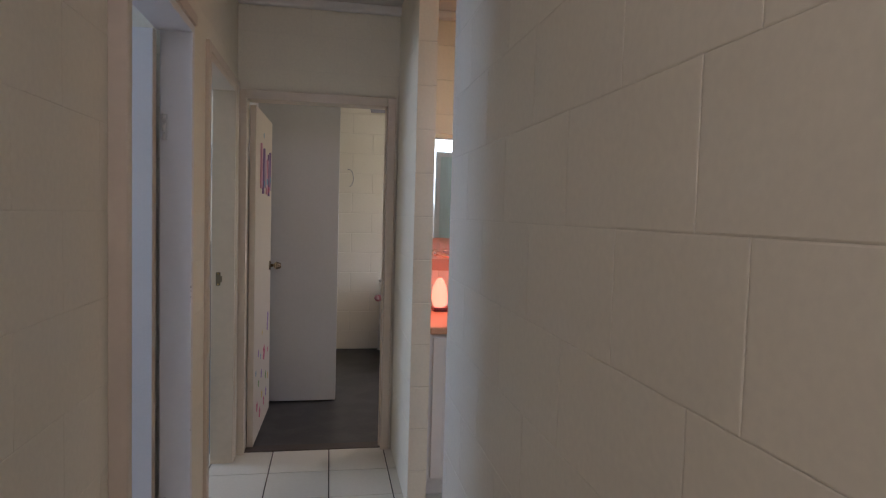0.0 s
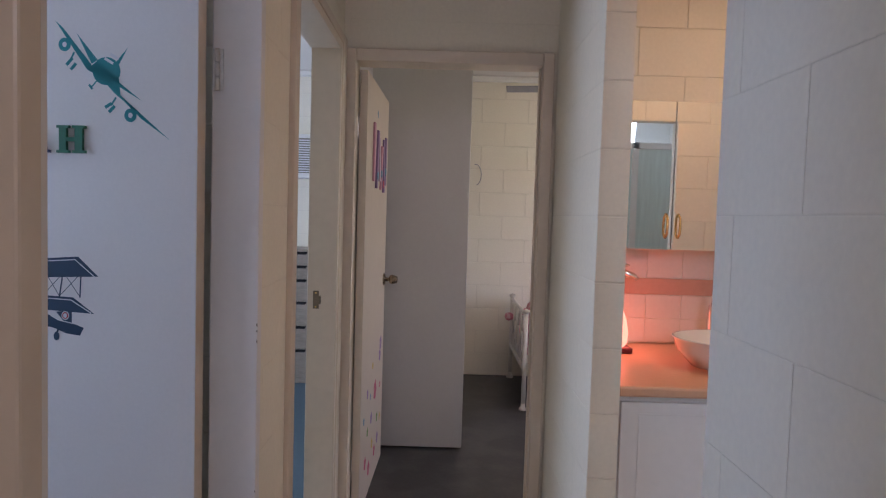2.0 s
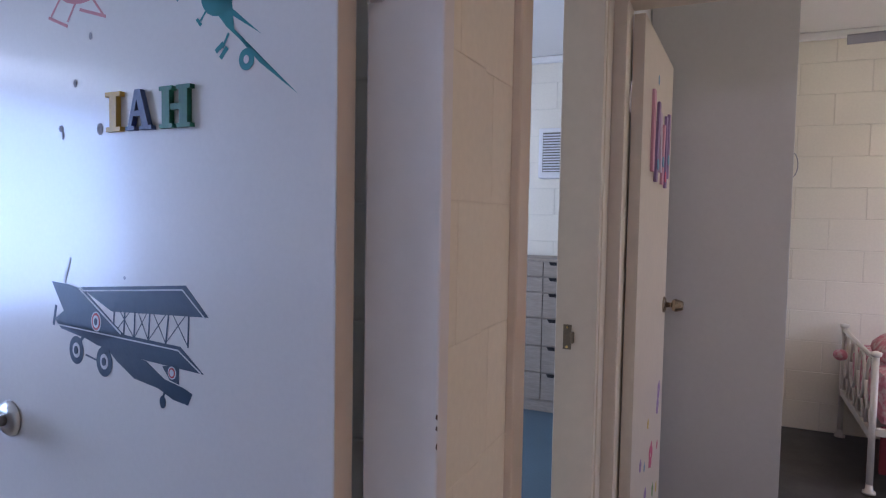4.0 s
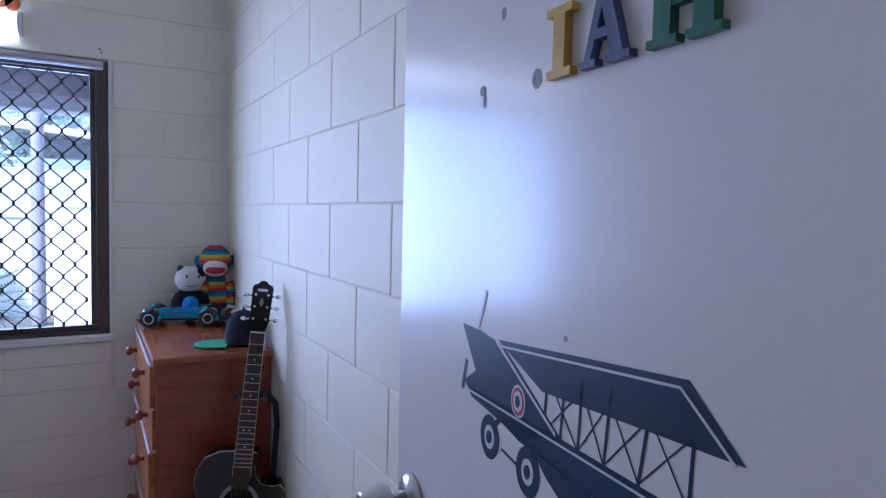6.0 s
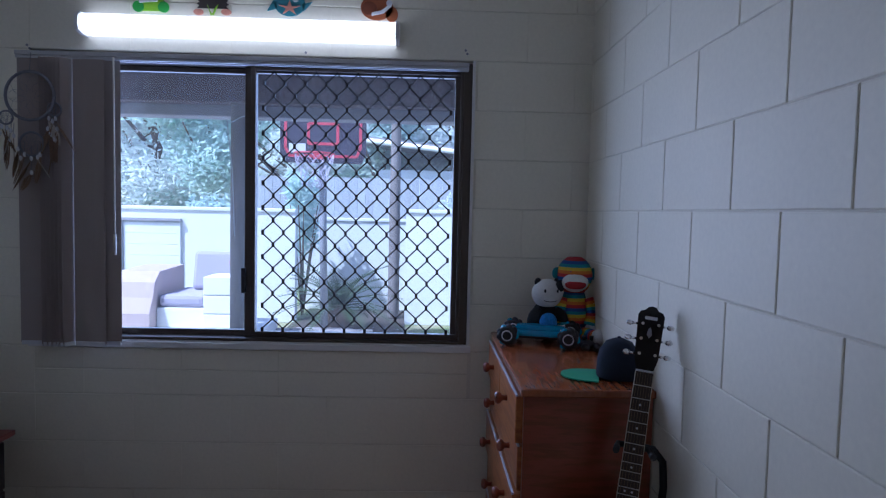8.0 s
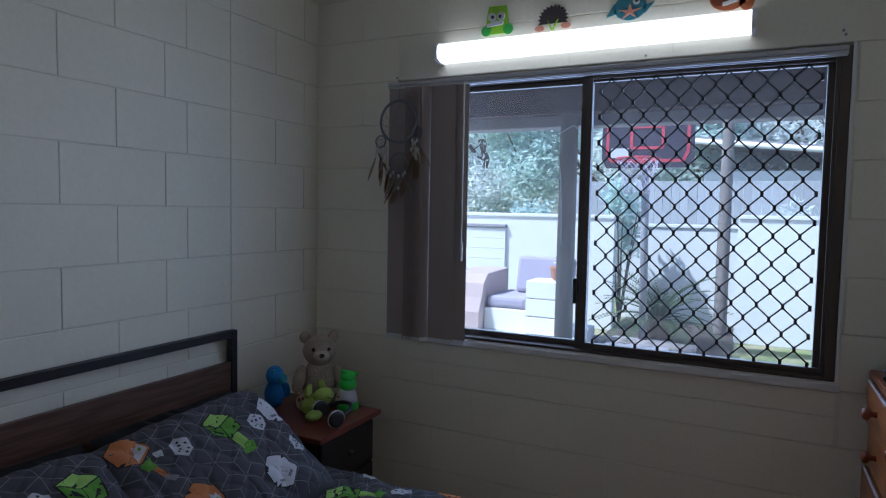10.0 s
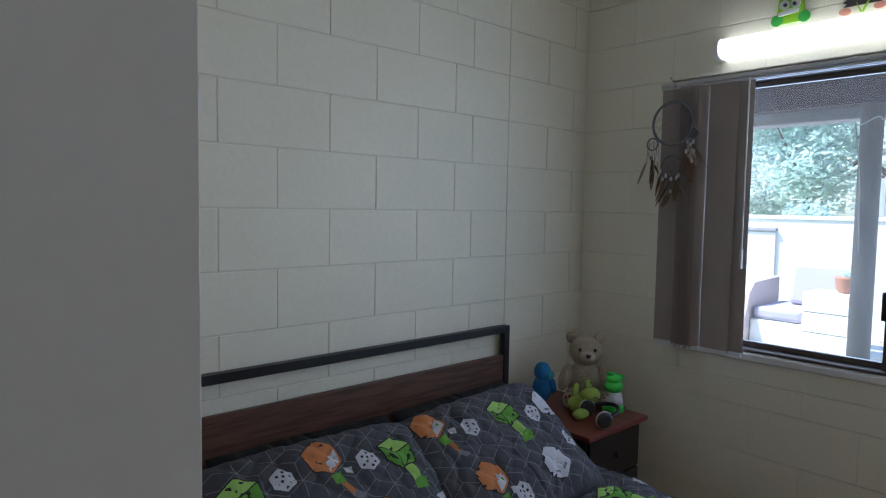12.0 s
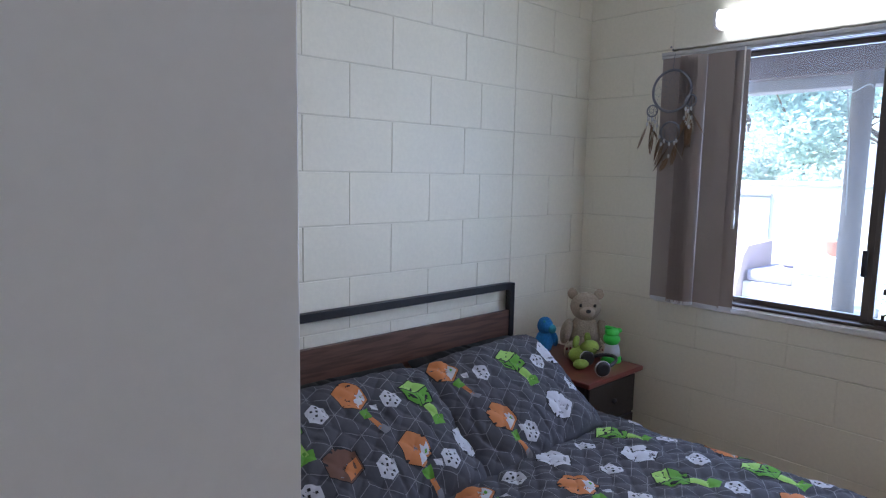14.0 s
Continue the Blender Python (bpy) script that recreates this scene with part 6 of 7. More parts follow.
# white metal bed end with pink bedding
M_IRON = material("white_enamel_iron", (0.62, 0.58, 0.50), 0.35, vary=0.06)
M_PINKB = material("pink_bedding", (0.60, 0.22, 0.27), 0.9, vary=0.12, fine=60, second=(0.66, 0.48, 0.48), second_scale=30, bump=0.05)
M_REDB = material("dark_red_bedding", (0.13, 0.01, 0.02), 0.9, vary=0.2)
ibed = thing("iron_bed", "white enamelled iron bed with a scrolled end rail", "bed", (1.5, 6.0, 0))
IY0, IY1, IX, IH = 5.617, 6.545, 1.010, 0.70
for y in (IY0, IY1):
    p = piece("post", Shape().cyl((IX, y, 0.02), (IX, y, IH), 0.016, seg=12), M_IRON, ibed)
    piece("finial", Shape().lathe([(0.018, IH), (0.026, IH + 0.008), (0.026, IH + 0.022), (0.006, IH + 0.030)], Matrix.Translation((IX, y, 0)), 14), M_IRON, p)
    piece("foot", Shape().lathe([(0.030, 0.0), (0.030, 0.012), (0.018, 0.02), (0.016, 0.05)], Matrix.Translation((IX, y, 0)), 14), M_IRON, p)
piece("rail", Shape().cyl((IX, IY0, IH - 0.015), (IX, IY1, IH - 0.015), 0.012, seg=10), M_IRON, ibed)
piece("rail", Shape().box(IX - 0.012, IX + 0.012, IY0 + 0.016, IY1 - 0.016, 0.275, 0.315, 0.003), M_IRON, ibed)
for k in range(4):
    y = IY0 + 0.116 + 0.232 * k
    piece("scroll", Shape().tube([(IX, y + 0.085 * math.cos(t), IH - 0.16 + 0.13 * math.sin(t)) for t in np.linspace(0, 2 * math.pi, 21)], 0.009, 8), M_IRON, ibed, "oval iron scroll")
    for sg in (-1, 1):
        piece("scroll", Shape().tube([(IX, y + sg * (0.006 + 0.07 * math.sin(t)), 0.42 - 0.055 * t) for t in np.linspace(0, 2.2, 9)], 0.008, 8), M_IRON, ibed, "curved iron scroll")
piece("side_rail", Shape().box(IX, 2.85, IY0 - 0.012, IY0 + 0.012, 0.30, 0.34, 0.003), M_IRON, ibed)
for y in (IY0, IY1):
    piece("leg", Shape().cyl((2.85, y, 0.0), (2.85, y, 0.80), 0.014, seg=10), M_IRON, ibed)
bedding = thing("pink_bedding", "pink patterned bedding heaped on the iron bed", "bedding", (1.6, 6.0, 0.4))
s = Shape().box(1.045, 2.83, 5.64, 6.52, 0.34, 0.62, 0.06)
for v in s.bm.verts:
    v.co.z += 0.03 * noise.noise(v.co * 5)
piece("quilt", s, M_PINKB, bedding)
piece("pillow", Shape().ball((1.27, 6.05, 0.66), (0.20, 0.36, 0.11)), M_PINKB, bedding)
piece("frill", Shape().ball((0.975, 6.42, 0.55), (0.04, 0.05, 0.035)), M_PINKB, bedding, "pink bow")
piece("blanket", Shape().box(1.05, 2.8, 5.632, 5.65, 0.10, 0.345, 0.006), M_REDB, bedding, "dark red blanket edge")

fan = thing("ceiling_fan", "grey ceiling fan with flat blades, at rest", "fan", (1.40, 5.45, 2.30))
piece("rod", Shape().cyl((1.40, 5.45, 2.33), (1.40, 5.45, CEIL), 0.012, seg=10), M_WHITE, fan)
piece("motor", Shape().lathe([(0.02, 2.22), (0.09, 2.235), (0.11, 2.27), (0.10, 2.31), (0.03, 2.335)], Matrix.Translation((1.40, 5.45, 0)), 24), M_WHITE, fan)
for a in (172, 262, 352, 82):
    m = Matrix.Translation((1.40, 5.45, 2.262)) @ Matrix.Rotation(radians(a), 4, "Z") @ Matrix.Rotation(radians(10), 4, "X")
    piece("blade", Shape().box(0.10, 0.60, -0.055, 0.055, -0.003, 0.003, 0.002), M_GREYP, fan, m=m)

wire = thing("wire_hook", "thin bent wire hook on the far wall", "wire", (0.66, 6.6, 1.75))
piece("wire", Shape().tube([(0.66 + 0.05 * math.sin(t), 6.592, 1.74 + 0.09 * math.cos(t)) for t in np.linspace(-0.2, 2.9, 14)], 0.003, 6), M_GREYP, wire)

# ---- room through the side doorway ----
M_OAK = material("pale_grey_oak", (0.29, 0.24, 0.19), 0.5, vary=0.22, stretch=(2, 2, 14), fine=12)
chest = thing("oak_drawers", "tall pale grey oak chest with cut-out pulls", "drawers", (-0.85, 6.3, 0))
piece("carcass", Shape().box(-1.25, -0.45, 6.16, 6.58, 0.0, 1.08, 0.003), M_OAK, chest)
for z0, z1 in ((0.96, 1.06), (0.85, 0.95), (0.67, 0.84), (0.475, 0.66), (0.285, 0.465), (0.09, 0.275)):
    for x0, x1 in ((-1.24, -0.853), (-0.847, -0.46)):
        d = piece("drawer", Shape().box(x0, x1, 6.143, 6.16, z0, z1, 0.002), M_OAK, chest)
        xm = (x0 + x1) / 2 - 0.09
        piece("pull", Shape().slab([(xm - 0.07, z1 + 0.001), (xm + 0.07, z1 + 0.001), (xm + 0.055, z1 - 0.022), (xm - 0.055, z1 - 0.022)], -6.1425, -6.1415, Matrix(((1, 0, 0, 0), (0, 0, -1, 0), (0, 1, 0, 0), (0, 0, 0, 1)))), M_HOLE, d, "flat dark patch for the shaded cut-out pull")
ac = thing("air_conditioner", "white louvred wall air conditioner", "air conditioner", (-0.75, 6.55, 1.85))
piece("case", Shape().box(-1.00, -0.42, 6.47, 6.60, 1.66, 2.03, 0.012), M_WHITE, ac)
# Backing colour darkened to give the louvre gaps their shade.
piece("grille_back", Shape().box(-0.965, -0.56, 6.464, 6.4695, 1.705, 1.995), material("louvre_gap_shade", (0.16, 0.15, 0.12), 0.6), ac, "backing darkened for the shade between louvres")
for k in range(14):
    piece("louvre", Shape().box(-0.96, -0.565, 6.456, 6.4635, 1.712 + 0.020 * k, 1.722 + 0.020 * k), M_PALE, ac)
blue_floor = structure("floor_side_room", Shape().box(W, E - 0.02, 2.87, 6.6, -0.005, -0.001), M_BLUEFLOOR, "blue-grey floor of the side room", "floor")

# ---- bathroom recess ----
M_BENCH = material("peach_laminate", (0.62, 0.36, 0.22), 0.3, vary=0.05)
M_PORC = material("white_porcelain", (0.78, 0.76, 0.72), 0.1, vary=0.02, bump=0, coat=0.3)
M_WTILE = material("white_wall_tile", (0.68, 0.62, 0.56), 0.2, vary=0.04, rnd=0.03, bump=0.004)
M_MIRROR = material("mirror_silver", (0.86, 0.88, 0.88), 0.02, metal=1.0, vary=0.0, bump=0)
M_CABW = material("cream_cabinet_paint", (0.66, 0.58, 0.48), 0.4, vary=0.04)
vanity = thing("vanity_cabinet", "white bathroom vanity cabinet with panel doors", "cabinet", (1.4, 3.45, 0))
piece("body", Shape().box(0.968, 2.10, 3.13, 3.815, 0.09, 0.825, 0.002), M_WHITE, vanity)
piece("kickboard", Shape().box(0.968, 2.10, 3.18, 3.815, 0.004, 0.09), M_WHITE, vanity)
for x0 in (0.985, 1.365, 1.735):
    d = piece("door", Shape().box(x0, x0 + 0.345, 3.112, 3.13, 0.11, 0.805, 0.003), M_WHITE, vanity)
    f = Shape()
    f.box(x0 + 0.055, x0 + 0.29, 3.1085, 3.112, 0.175, 0.181, 0.001)
    f.box(x0 + 0.055, x0 + 0.29, 3.1085, 3.112, 0.764, 0.770, 0.001)
    f.box(x0 + 0.055, x0 + 0.061, 3.1085, 3.112, 0.181, 0.764, 0.001)
    f.box(x0 + 0.284, x0 + 0.29, 3.1085, 3.112, 0.181, 0.764, 0.001)
    piece("moulding", f, M_WHITE, d)
bench = solid("benchtop", Shape().box(0.966, 2.12, 3.09, 3.818, 0.826, 0.860, 0.008), M_BENCH, "peach laminate bathroom benchtop", "benchtop")
basin = solid("basin", Shape().lathe([(0.10, 0.861), (0.15, 0.875), (0.195, 0.93), (0.208, 0.972), (0.212, 0.978), (0.206, 0.978), (0.19, 0.94), (0.13, 0.895), (0.02, 0.885)], Matrix.Translation((1.49, 3.40, -0.012)) @ Matrix.Diagonal((1.15, 0.85, 1, 1)), 40), M_PORC, "white oval porcelain basin standing on the bench", "basin")
mixer = thing("basin_mixer", "chrome basin mixer tap on the bench", "tap", (1.51, 3.70, 0.86))
piece("column", Shape().lathe([(0.026, 0.86), (0.022, 0.875), (0.019, 1.02), (0.015, 1.045)], Matrix.Translation((1.51, 3.70, 0)), 16), M_CHROME, mixer)
piece("spout", Shape().tube([(1.51, 3.69, 1.00), (1.51, 3.64, 1.02), (1.51, 3.59, 1.01), (1.51, 3.57, 0.985)], 0.011, 10), M_CHROME, mixer)
piece("lever", Shape().tube([(1.51, 3.70, 1.045), (1.51, 3.695, 1.07), (1.512, 3.65, 1.095)], 0.007, 8), M_CHROME, mixer)
wtap = thing("wall_tap", "old chrome tap on the bathroom wall", "tap", (1.12, 3.82, 1.16))
piece("rose", Shape().lathe([(0.024, 0), (0.020, 0.010), (0.010, 0.014)], Matrix.Translation((1.10, 3.818, 1.175)) @ Matrix.Rotation(radians(90), 4, "X"), 16), M_CHROME, wtap)
piece("spout", Shape().tube([(1.10, 3.81, 1.175), (1.115, 3.77, 1.175), (1.16, 3.755, 1.165), (1.20, 3.75, 1.150), (1.215, 3.75, 1.138)], [0.010, 0.012, 0.015, 0.012, 0.009], 10), M_CHROME, wtap)
piece("handle", Shape().ball((1.155, 3.755, 1.195), (0.028, 0.01, 0.008)), M_CHROME, wtap)
cab = thing("mirror_cabinet", "cream bathroom cabinet with two mirrored doors", "cabinet", (1.4, 3.72, 1.56))
piece("case", Shape().box(0.966, 1.68, 3.675, 3.812, 1.265, 1.858, 0.002), M_CABW, cab)
for x0, x1, hx in ((0.960, 1.310, 1.288), (1.314, 1.678, 1.338)):
    d = piece("mirror_door", Shape().box(x0, x1, 3.660, 3.674, 1.268, 1.855, 0.001), M_MIRROR, cab, "bevelled mirror door")
    piece("handle", Shape().tube([(hx, 3.658, 1.315), (hx, 3.640, 1.330), (hx, 3.636, 1.362), (hx, 3.640, 1.394), (hx, 3.658, 1.410)], 0.005, 8), M_BRASS, d, "brass pull handle")
splash = structure("splashback", Shape().box(0.964, 2.49, 3.818, 3.824, 0.862, 1.262), M_JOINT, "white tiled bathroom splashback", "splashback")
for z0, h in ((0.865, 0.102), (0.967, 0.102), (1.140, 0.122)):
    wt = Shape().box(0.0015, 0.1485, -0.004, 0.0, 0.0015, h - 0.0015, 0.001).mesh("wall_tile", M_WTILE)
    for i in range(10):
        t = new("tile", wt)
        t.location = (0.972 + 0.15 * i, 3.818, z0)
        t.parent = splash
strip_t = structure("tile_border", Shape().box(0.964, 2.49, 3.812, 3.8175, 1.070, 1.138, 0.001), material("salmon_border_tile", (0.55, 0.33, 0.25), 0.25, vary=0.06), "salmon tiled border", "tile")
salt = thing("salt_lamp", "glowing pink salt lamp on a dark red base", "lamp", (1.125, 3.62, 0.86))
piece("base", Shape().box(1.06, 1.155, 3.575, 3.665, 0.8605, 0.882, 0.004), material("dark_red_base", (0.12, 0.012, 0.015), 0.4), salt, "dark red base")
s = Shape().lathe([(0.034, 0.883), (0.042, 0.90), (0.044, 0.94), (0.038, 0.99), (0.024, 1.03), (0.008, 1.045)], Matrix.Translation((1.100, 3.62, 0)), 14)
for v in s.bm.verts:
    v.co.x += 0.008 * noise.noise(v.co * 40)
    v.co.y += 0.008 * noise.noise(v.co * 40 + Vector((5, 0, 0)))
crystal = piece("crystal", s, emitter("glowing_salt", (1.0, 0.22, 0.13), 0.65), salt, "glowing pink crystal")
crystal.visible_shadow = False
lamp("salt_glow", "POINT", 0.32, pose(1.100, 3.60, 0.95), (1.0, 0.20, 0.10), 0.03)

# shower seen in the mirror
shower = thing("shower_screen", "white framed shower screen with pale green glass", "shower screen", (1.95, 1.0, 0))
M_SGLASS = material("pale_green_panel", (0.62, 0.72, 0.70), 0.15, vary=0.15, stretch=(14, 1, 1))
for x in (1.5, 1.92, 2.36):
    piece("upright", Shape().box(x, x + 0.05, 0.98, 1.02, 0.0, 2.02, 0.003), M_WHITE, shower)
piece("head_rail", Shape().box(1.55, 2.36, 0.98, 1.02, 1.97, 2.02, 0.003), M_WHITE, shower)
piece("sill_rail", Shape().box(1.55, 2.36, 0.98, 1.02, 0.0, 0.08, 0.003), M_WHITE, shower)
for x in (1.55, 1.97):
    piece("panel", Shape().box(x, x + 0.39 - (0.02 if x < 1.9 else 0), 0.995, 1.005, 0.08, 1.97), M_SGLASS, shower, "pale green panel")

# cornice round the hall ceiling
s = Shape()
s.box(HALL_W2, 0.872, END - 0.045, END, CEIL - 0.05, CEIL - 0.001, 0.01)
s.box(0.962, 2.5, END - 0.045, END, CEIL - 0.05, CEIL - 0.001, 0.01)
s.box(0.0, 3.2, 6.555, 6.60, CEIL - 0.05, CEIL - 0.001, 0.01)
s.box(W, -0.14, 6.555, 6.60, CEIL - 0.05, CEIL - 0.001, 0.01)
structure("cornice", s, M_CEIL, "white plaster cornice", "cornice")
structure("threshold", Shape().box(0.02, 0.80, 3.835, 3.93, -0.004, 0.006, 0.002), M_FRAME, "dark metal threshold strip", "threshold")

# ---- outside the bedroom window ----
M_GRASS = material("dry_lawn", (0.16, 0.20, 0.07), 0.95, vary=0.3, scale=1.5, fine=30, second=(0.30, 0.27, 0.16), second_scale=2)
M_PAVE = material("pale_paving", (0.45, 0.42, 0.38), 0.8, vary=0.12, scale=1.5, fine=40)
M_RENDER = material("white_render", (0.78, 0.77, 0.75), 0.8, vary=0.05, scale=1.2, fine=30)
M_RENDER2 = material("rose_render", (0.50, 0.38, 0.36), 0.8, vary=0.06)
M_CUSH = material("grey_outdoor_cushion", (0.38, 0.34, 0.42), 0.9, vary=0.1)
M_TIMBER = material("weathered_timber", (0.34, 0.30, 0.29), 0.85, vary=0.25, scale=4, stretch=(6, 6, 0.8), bump=0.05)
M_BEAM = material("dark_brown_timber", (0.075, 0.036, 0.034), 0.7, vary=0.3, scale=4, stretch=(5, 0.8, 5))
M_FASCIA = material("grey_fascia", (0.30, 0.28, 0.30), 0.6, vary=0.08)
M_PALING = material("grey_fence_paling", (0.42, 0.42, 0.45), 0.85, vary=0.15, rnd=0.12, stretch=(4, 4, 0.6))
M_ROOF = material("grey_sheet_roof", (0.30, 0.28, 0.29), 0.6, vary=0.08)
M_BARK = material("bark", (0.14, 0.10, 0.075), 0.95, vary=0.3, fine=30, bump=0.2)
GROUND = -0.15
ground = structure("ground", Shape().box(-90, 60, -70, 70, -0.40, GROUND), M_GRASS, "dry green lawn", "ground")
structure("patio", Shape().box(-8.0, W - 0.19, -4.0, 5.5, GROUND - 0.02, GROUND + 0.012, 0.004), M_PAVE, "pale concrete patio", "patio")

porch = thing("porch_roof", "dark timber porch roof on a round post", "porch", (-4.5, 1.2, 2.2))
piece("ceiling_lining", Shape().box(-4.56, W - 0.2, -3.0, 5.0, 2.262, 2.30), M_BEAM, porch)
piece("beam", Shape().box(-4.56, -4.44, -3.0, 5.0, 2.000, 2.260, 0.006), M_BEAM, porch, "dark brown timber beam")
piece("gutter", Shape().box(-4.74, -4.58, -3.0, 5.0, 1.935, 2.03, 0.01), M_FASCIA, porch, "grey gutter")
piece("sheet_roof", Shape().box(-4.75, W - 0.2, -3.0, 5.0, 2.302, 2.33), M_ROOF, porch)
piece("post", Shape().cyl((-4.50, 0.955, GROUND), (-4.50, 0.955, 2.0), 0.058, 0.054, 18), M_TIMBER, porch, "weathered round timber post")
piece("cord", Shape().tube([(-4.44, 0.955 + 0.062 * math.cos(t), 1.90 + 0.02 * math.sin(2 * t)) for t in np.linspace(0, math.pi, 9)] + [(-4.43, 0.93, 1.6), (-4.43, 0.945, 1.2)], 0.004, 6), M_PALE, porch, "pale cord tied round the post")


def walling(name, x, y0, y1, z1, label):
    w = thing(name, label, "garden wall", (x, (y0 + y1) / 2, GROUND))
    piece("wall", Shape().box(x - 0.15, x, y0, y1, GROUND, z1 - 0.05, 0.006), M_RENDER, w)
    piece("coping", Shape().box(x - 0.17, x + 0.02, y0, y1, z1 - 0.05, z1, 0.008), M_RENDER, w)
    return w


walling("garden_wall", -9.0, -9.0, 0.37, 1.37, "white rendered garden wall")
walling("garden_wall", -9.0, 1.83, 9.0, 1.40, "white rendered garden wall")
walling("garden_wall", -10.2, 0.2, 2.0, 1.25, "white rendered garden wall set back behind plants")
niche = thing("wall_panel", "brick panel set in the white garden wall, grey bars for recess shadow", "panel", (-8.97, -1.5, 0.5))
# Grey bars built in place of the recess's shadow line.
piece("frame_bar", Shape().box(-9.0, -8.94, -1.92, -1.12, 1.17, 1.21, 0.004), M_FASCIA, niche)
piece("frame_bar", Shape().box(-9.0, -8.94, -1.92, -1.88, GROUND, 1.169, 0.004), M_FASCIA, niche)
for k in range(9):
    piece("brick_course", Shape().box(-9.0, -8.965, -1.87, -1.13, GROUND + 0.145 * k + 0.001, GROUND + 0.145 * k + 0.144, 0.003), M_RENDER, niche)

seat = thing("masonry_bench", "white masonry garden bench with grey cushions", "bench", (-6.9, -0.4, GROUND))
ARM = [(-7.75, 0.10), (-7.75, 0.72), (-7.10, 0.70), (-6.98, 0.60), (-6.93, 0.45), (-6.85, 0.30), (-6.85, 0.10)]
piece("arm", Shape().slab(ARM, -1.02, -0.62, Matrix(((1, 0, 0, 0), (0, 0, 1, 0), (0, 1, 0, 0), (0, 0, 0, 1)))), M_RENDER2, seat, "rose rendered arm")
piece("plinth", Shape().box(-7.9, -6.72, -1.30, 0.40, GROUND + 0.012, 0.10, 0.01), M_RENDER, seat)
piece("seat", Shape().box(-7.75, -7.0, -0.615, -0.14, 0.10, 0.34, 0.01), M_RENDER, seat)
piece("seat_cushion", Shape().box(-7.72, -7.02, -0.60, -0.15, 0.342, 0.47, 0.04), M_CUSH, seat, "grey seat cushion")
piece("back_cushion", Shape().box(-0.07, 0.07, -0.40, 0.26, 0.0, 0.42, 0.04), M_CUSH, seat, "grey back cushion", Matrix.Translation((-7.50, -0.02, 0.47)) @ Matrix.Rotation(radians(-12), 4, "Y"))
for k in range(3):
    for j in range(2):
        piece("block", Shape().box(-7.35 + 0.20 * j, -7.16 + 0.20 * j, -0.13, 0.27, 0.105 + 0.19 * k, 0.287 + 0.19 * k, 0.008), M_RENDER, seat, "white painted block")
potc = thing("plant_pot", "small terracotta pot with a succulent", "plant pot", (-7.2, 0.16, 0.68))
piece("pot", Shape().lathe([(0.06, 0.668), (0.085, 0.70), (0.10, 0.80), (0.105, 0.815), (0.09, 0.815)], Matrix.Translation((-7.2, 0.16, 0)), 18), material("terracotta", (0.38, 0.16, 0.10), 0.8), potc)
M_LEAF = material("dark_leaf", (0.045, 0.085, 0.030), 0.55, vary=0.3, fine=8)


def leaf_material(name, color, through):
    """A thin leaf: part of the daylight passes through it."""
    m = material(name, color, 0.6, vary=0.25, scale=0.8, fine=5, bump=0)
    n, l = m.node_tree.nodes, m.node_tree.links
    tl, mix = n.new("ShaderNodeBsdfTranslucent"), n.new("ShaderNodeMixShader")
    tl.inputs["Color"].default_value = (*through, 1)
    mix.inputs["Fac"].default_value = 0.5
    l.new(n["Principled BSDF"].outputs[0], mix.inputs[1])
    l.new(tl.outputs[0], mix.inputs[2])
    l.new(mix.outputs[0], n["Material Output"].inputs["Surface"])
    return m


# Leaf colours whitened and blued to stand in for haze and overexposure.
M_LEAFP = leaf_material("hazed_leaf", (0.72, 0.75, 0.73), (0.86, 0.90, 0.88))
M_LEAFB = leaf_material("hazed_blue_green_leaf", (0.52, 0.64, 0.60), (0.70, 0.84, 0.80))


def leaf_cloud(s, c, r, count, size, rng):
    """Many small leaves scattered through a lumpy crown."""
    for _ in range(count):
        d = Vector((rng.gauss(0, 1), rng.gauss(0, 1), rng.gauss(0, 1))).normalized()
        k = rng.random() ** 0.4 * (0.75 + 0.45 * noise.noise(d * 2.3 + Vector(c) * 0.7))
        p = Vector(c) + Vector((d.x * r[0], d.y * r[1], d.z * r[2])) * k
        a = Vector((rng.gauss(0, 1), rng.gauss(0, 1), rng.gauss(0, 0.6))).normalized() * size * rng.uniform(0.6, 1.3)
        b = a.cross(Vector((rng.gauss(0, 1), rng.gauss(0, 1), rng.gauss(0, 1)))).normalized() * size * 0.35
        s.face([s.bm.verts.new(p + q) for q in (-a, b, a, -b)])


rng = random.Random(7)
s = Shape()
leaf_cloud(s, (-7.2, 0.16, 0.84), (0.08, 0.08, 0.05), 40, 0.03, rng)
piece("succulent", s, M_LEAFB, potc)


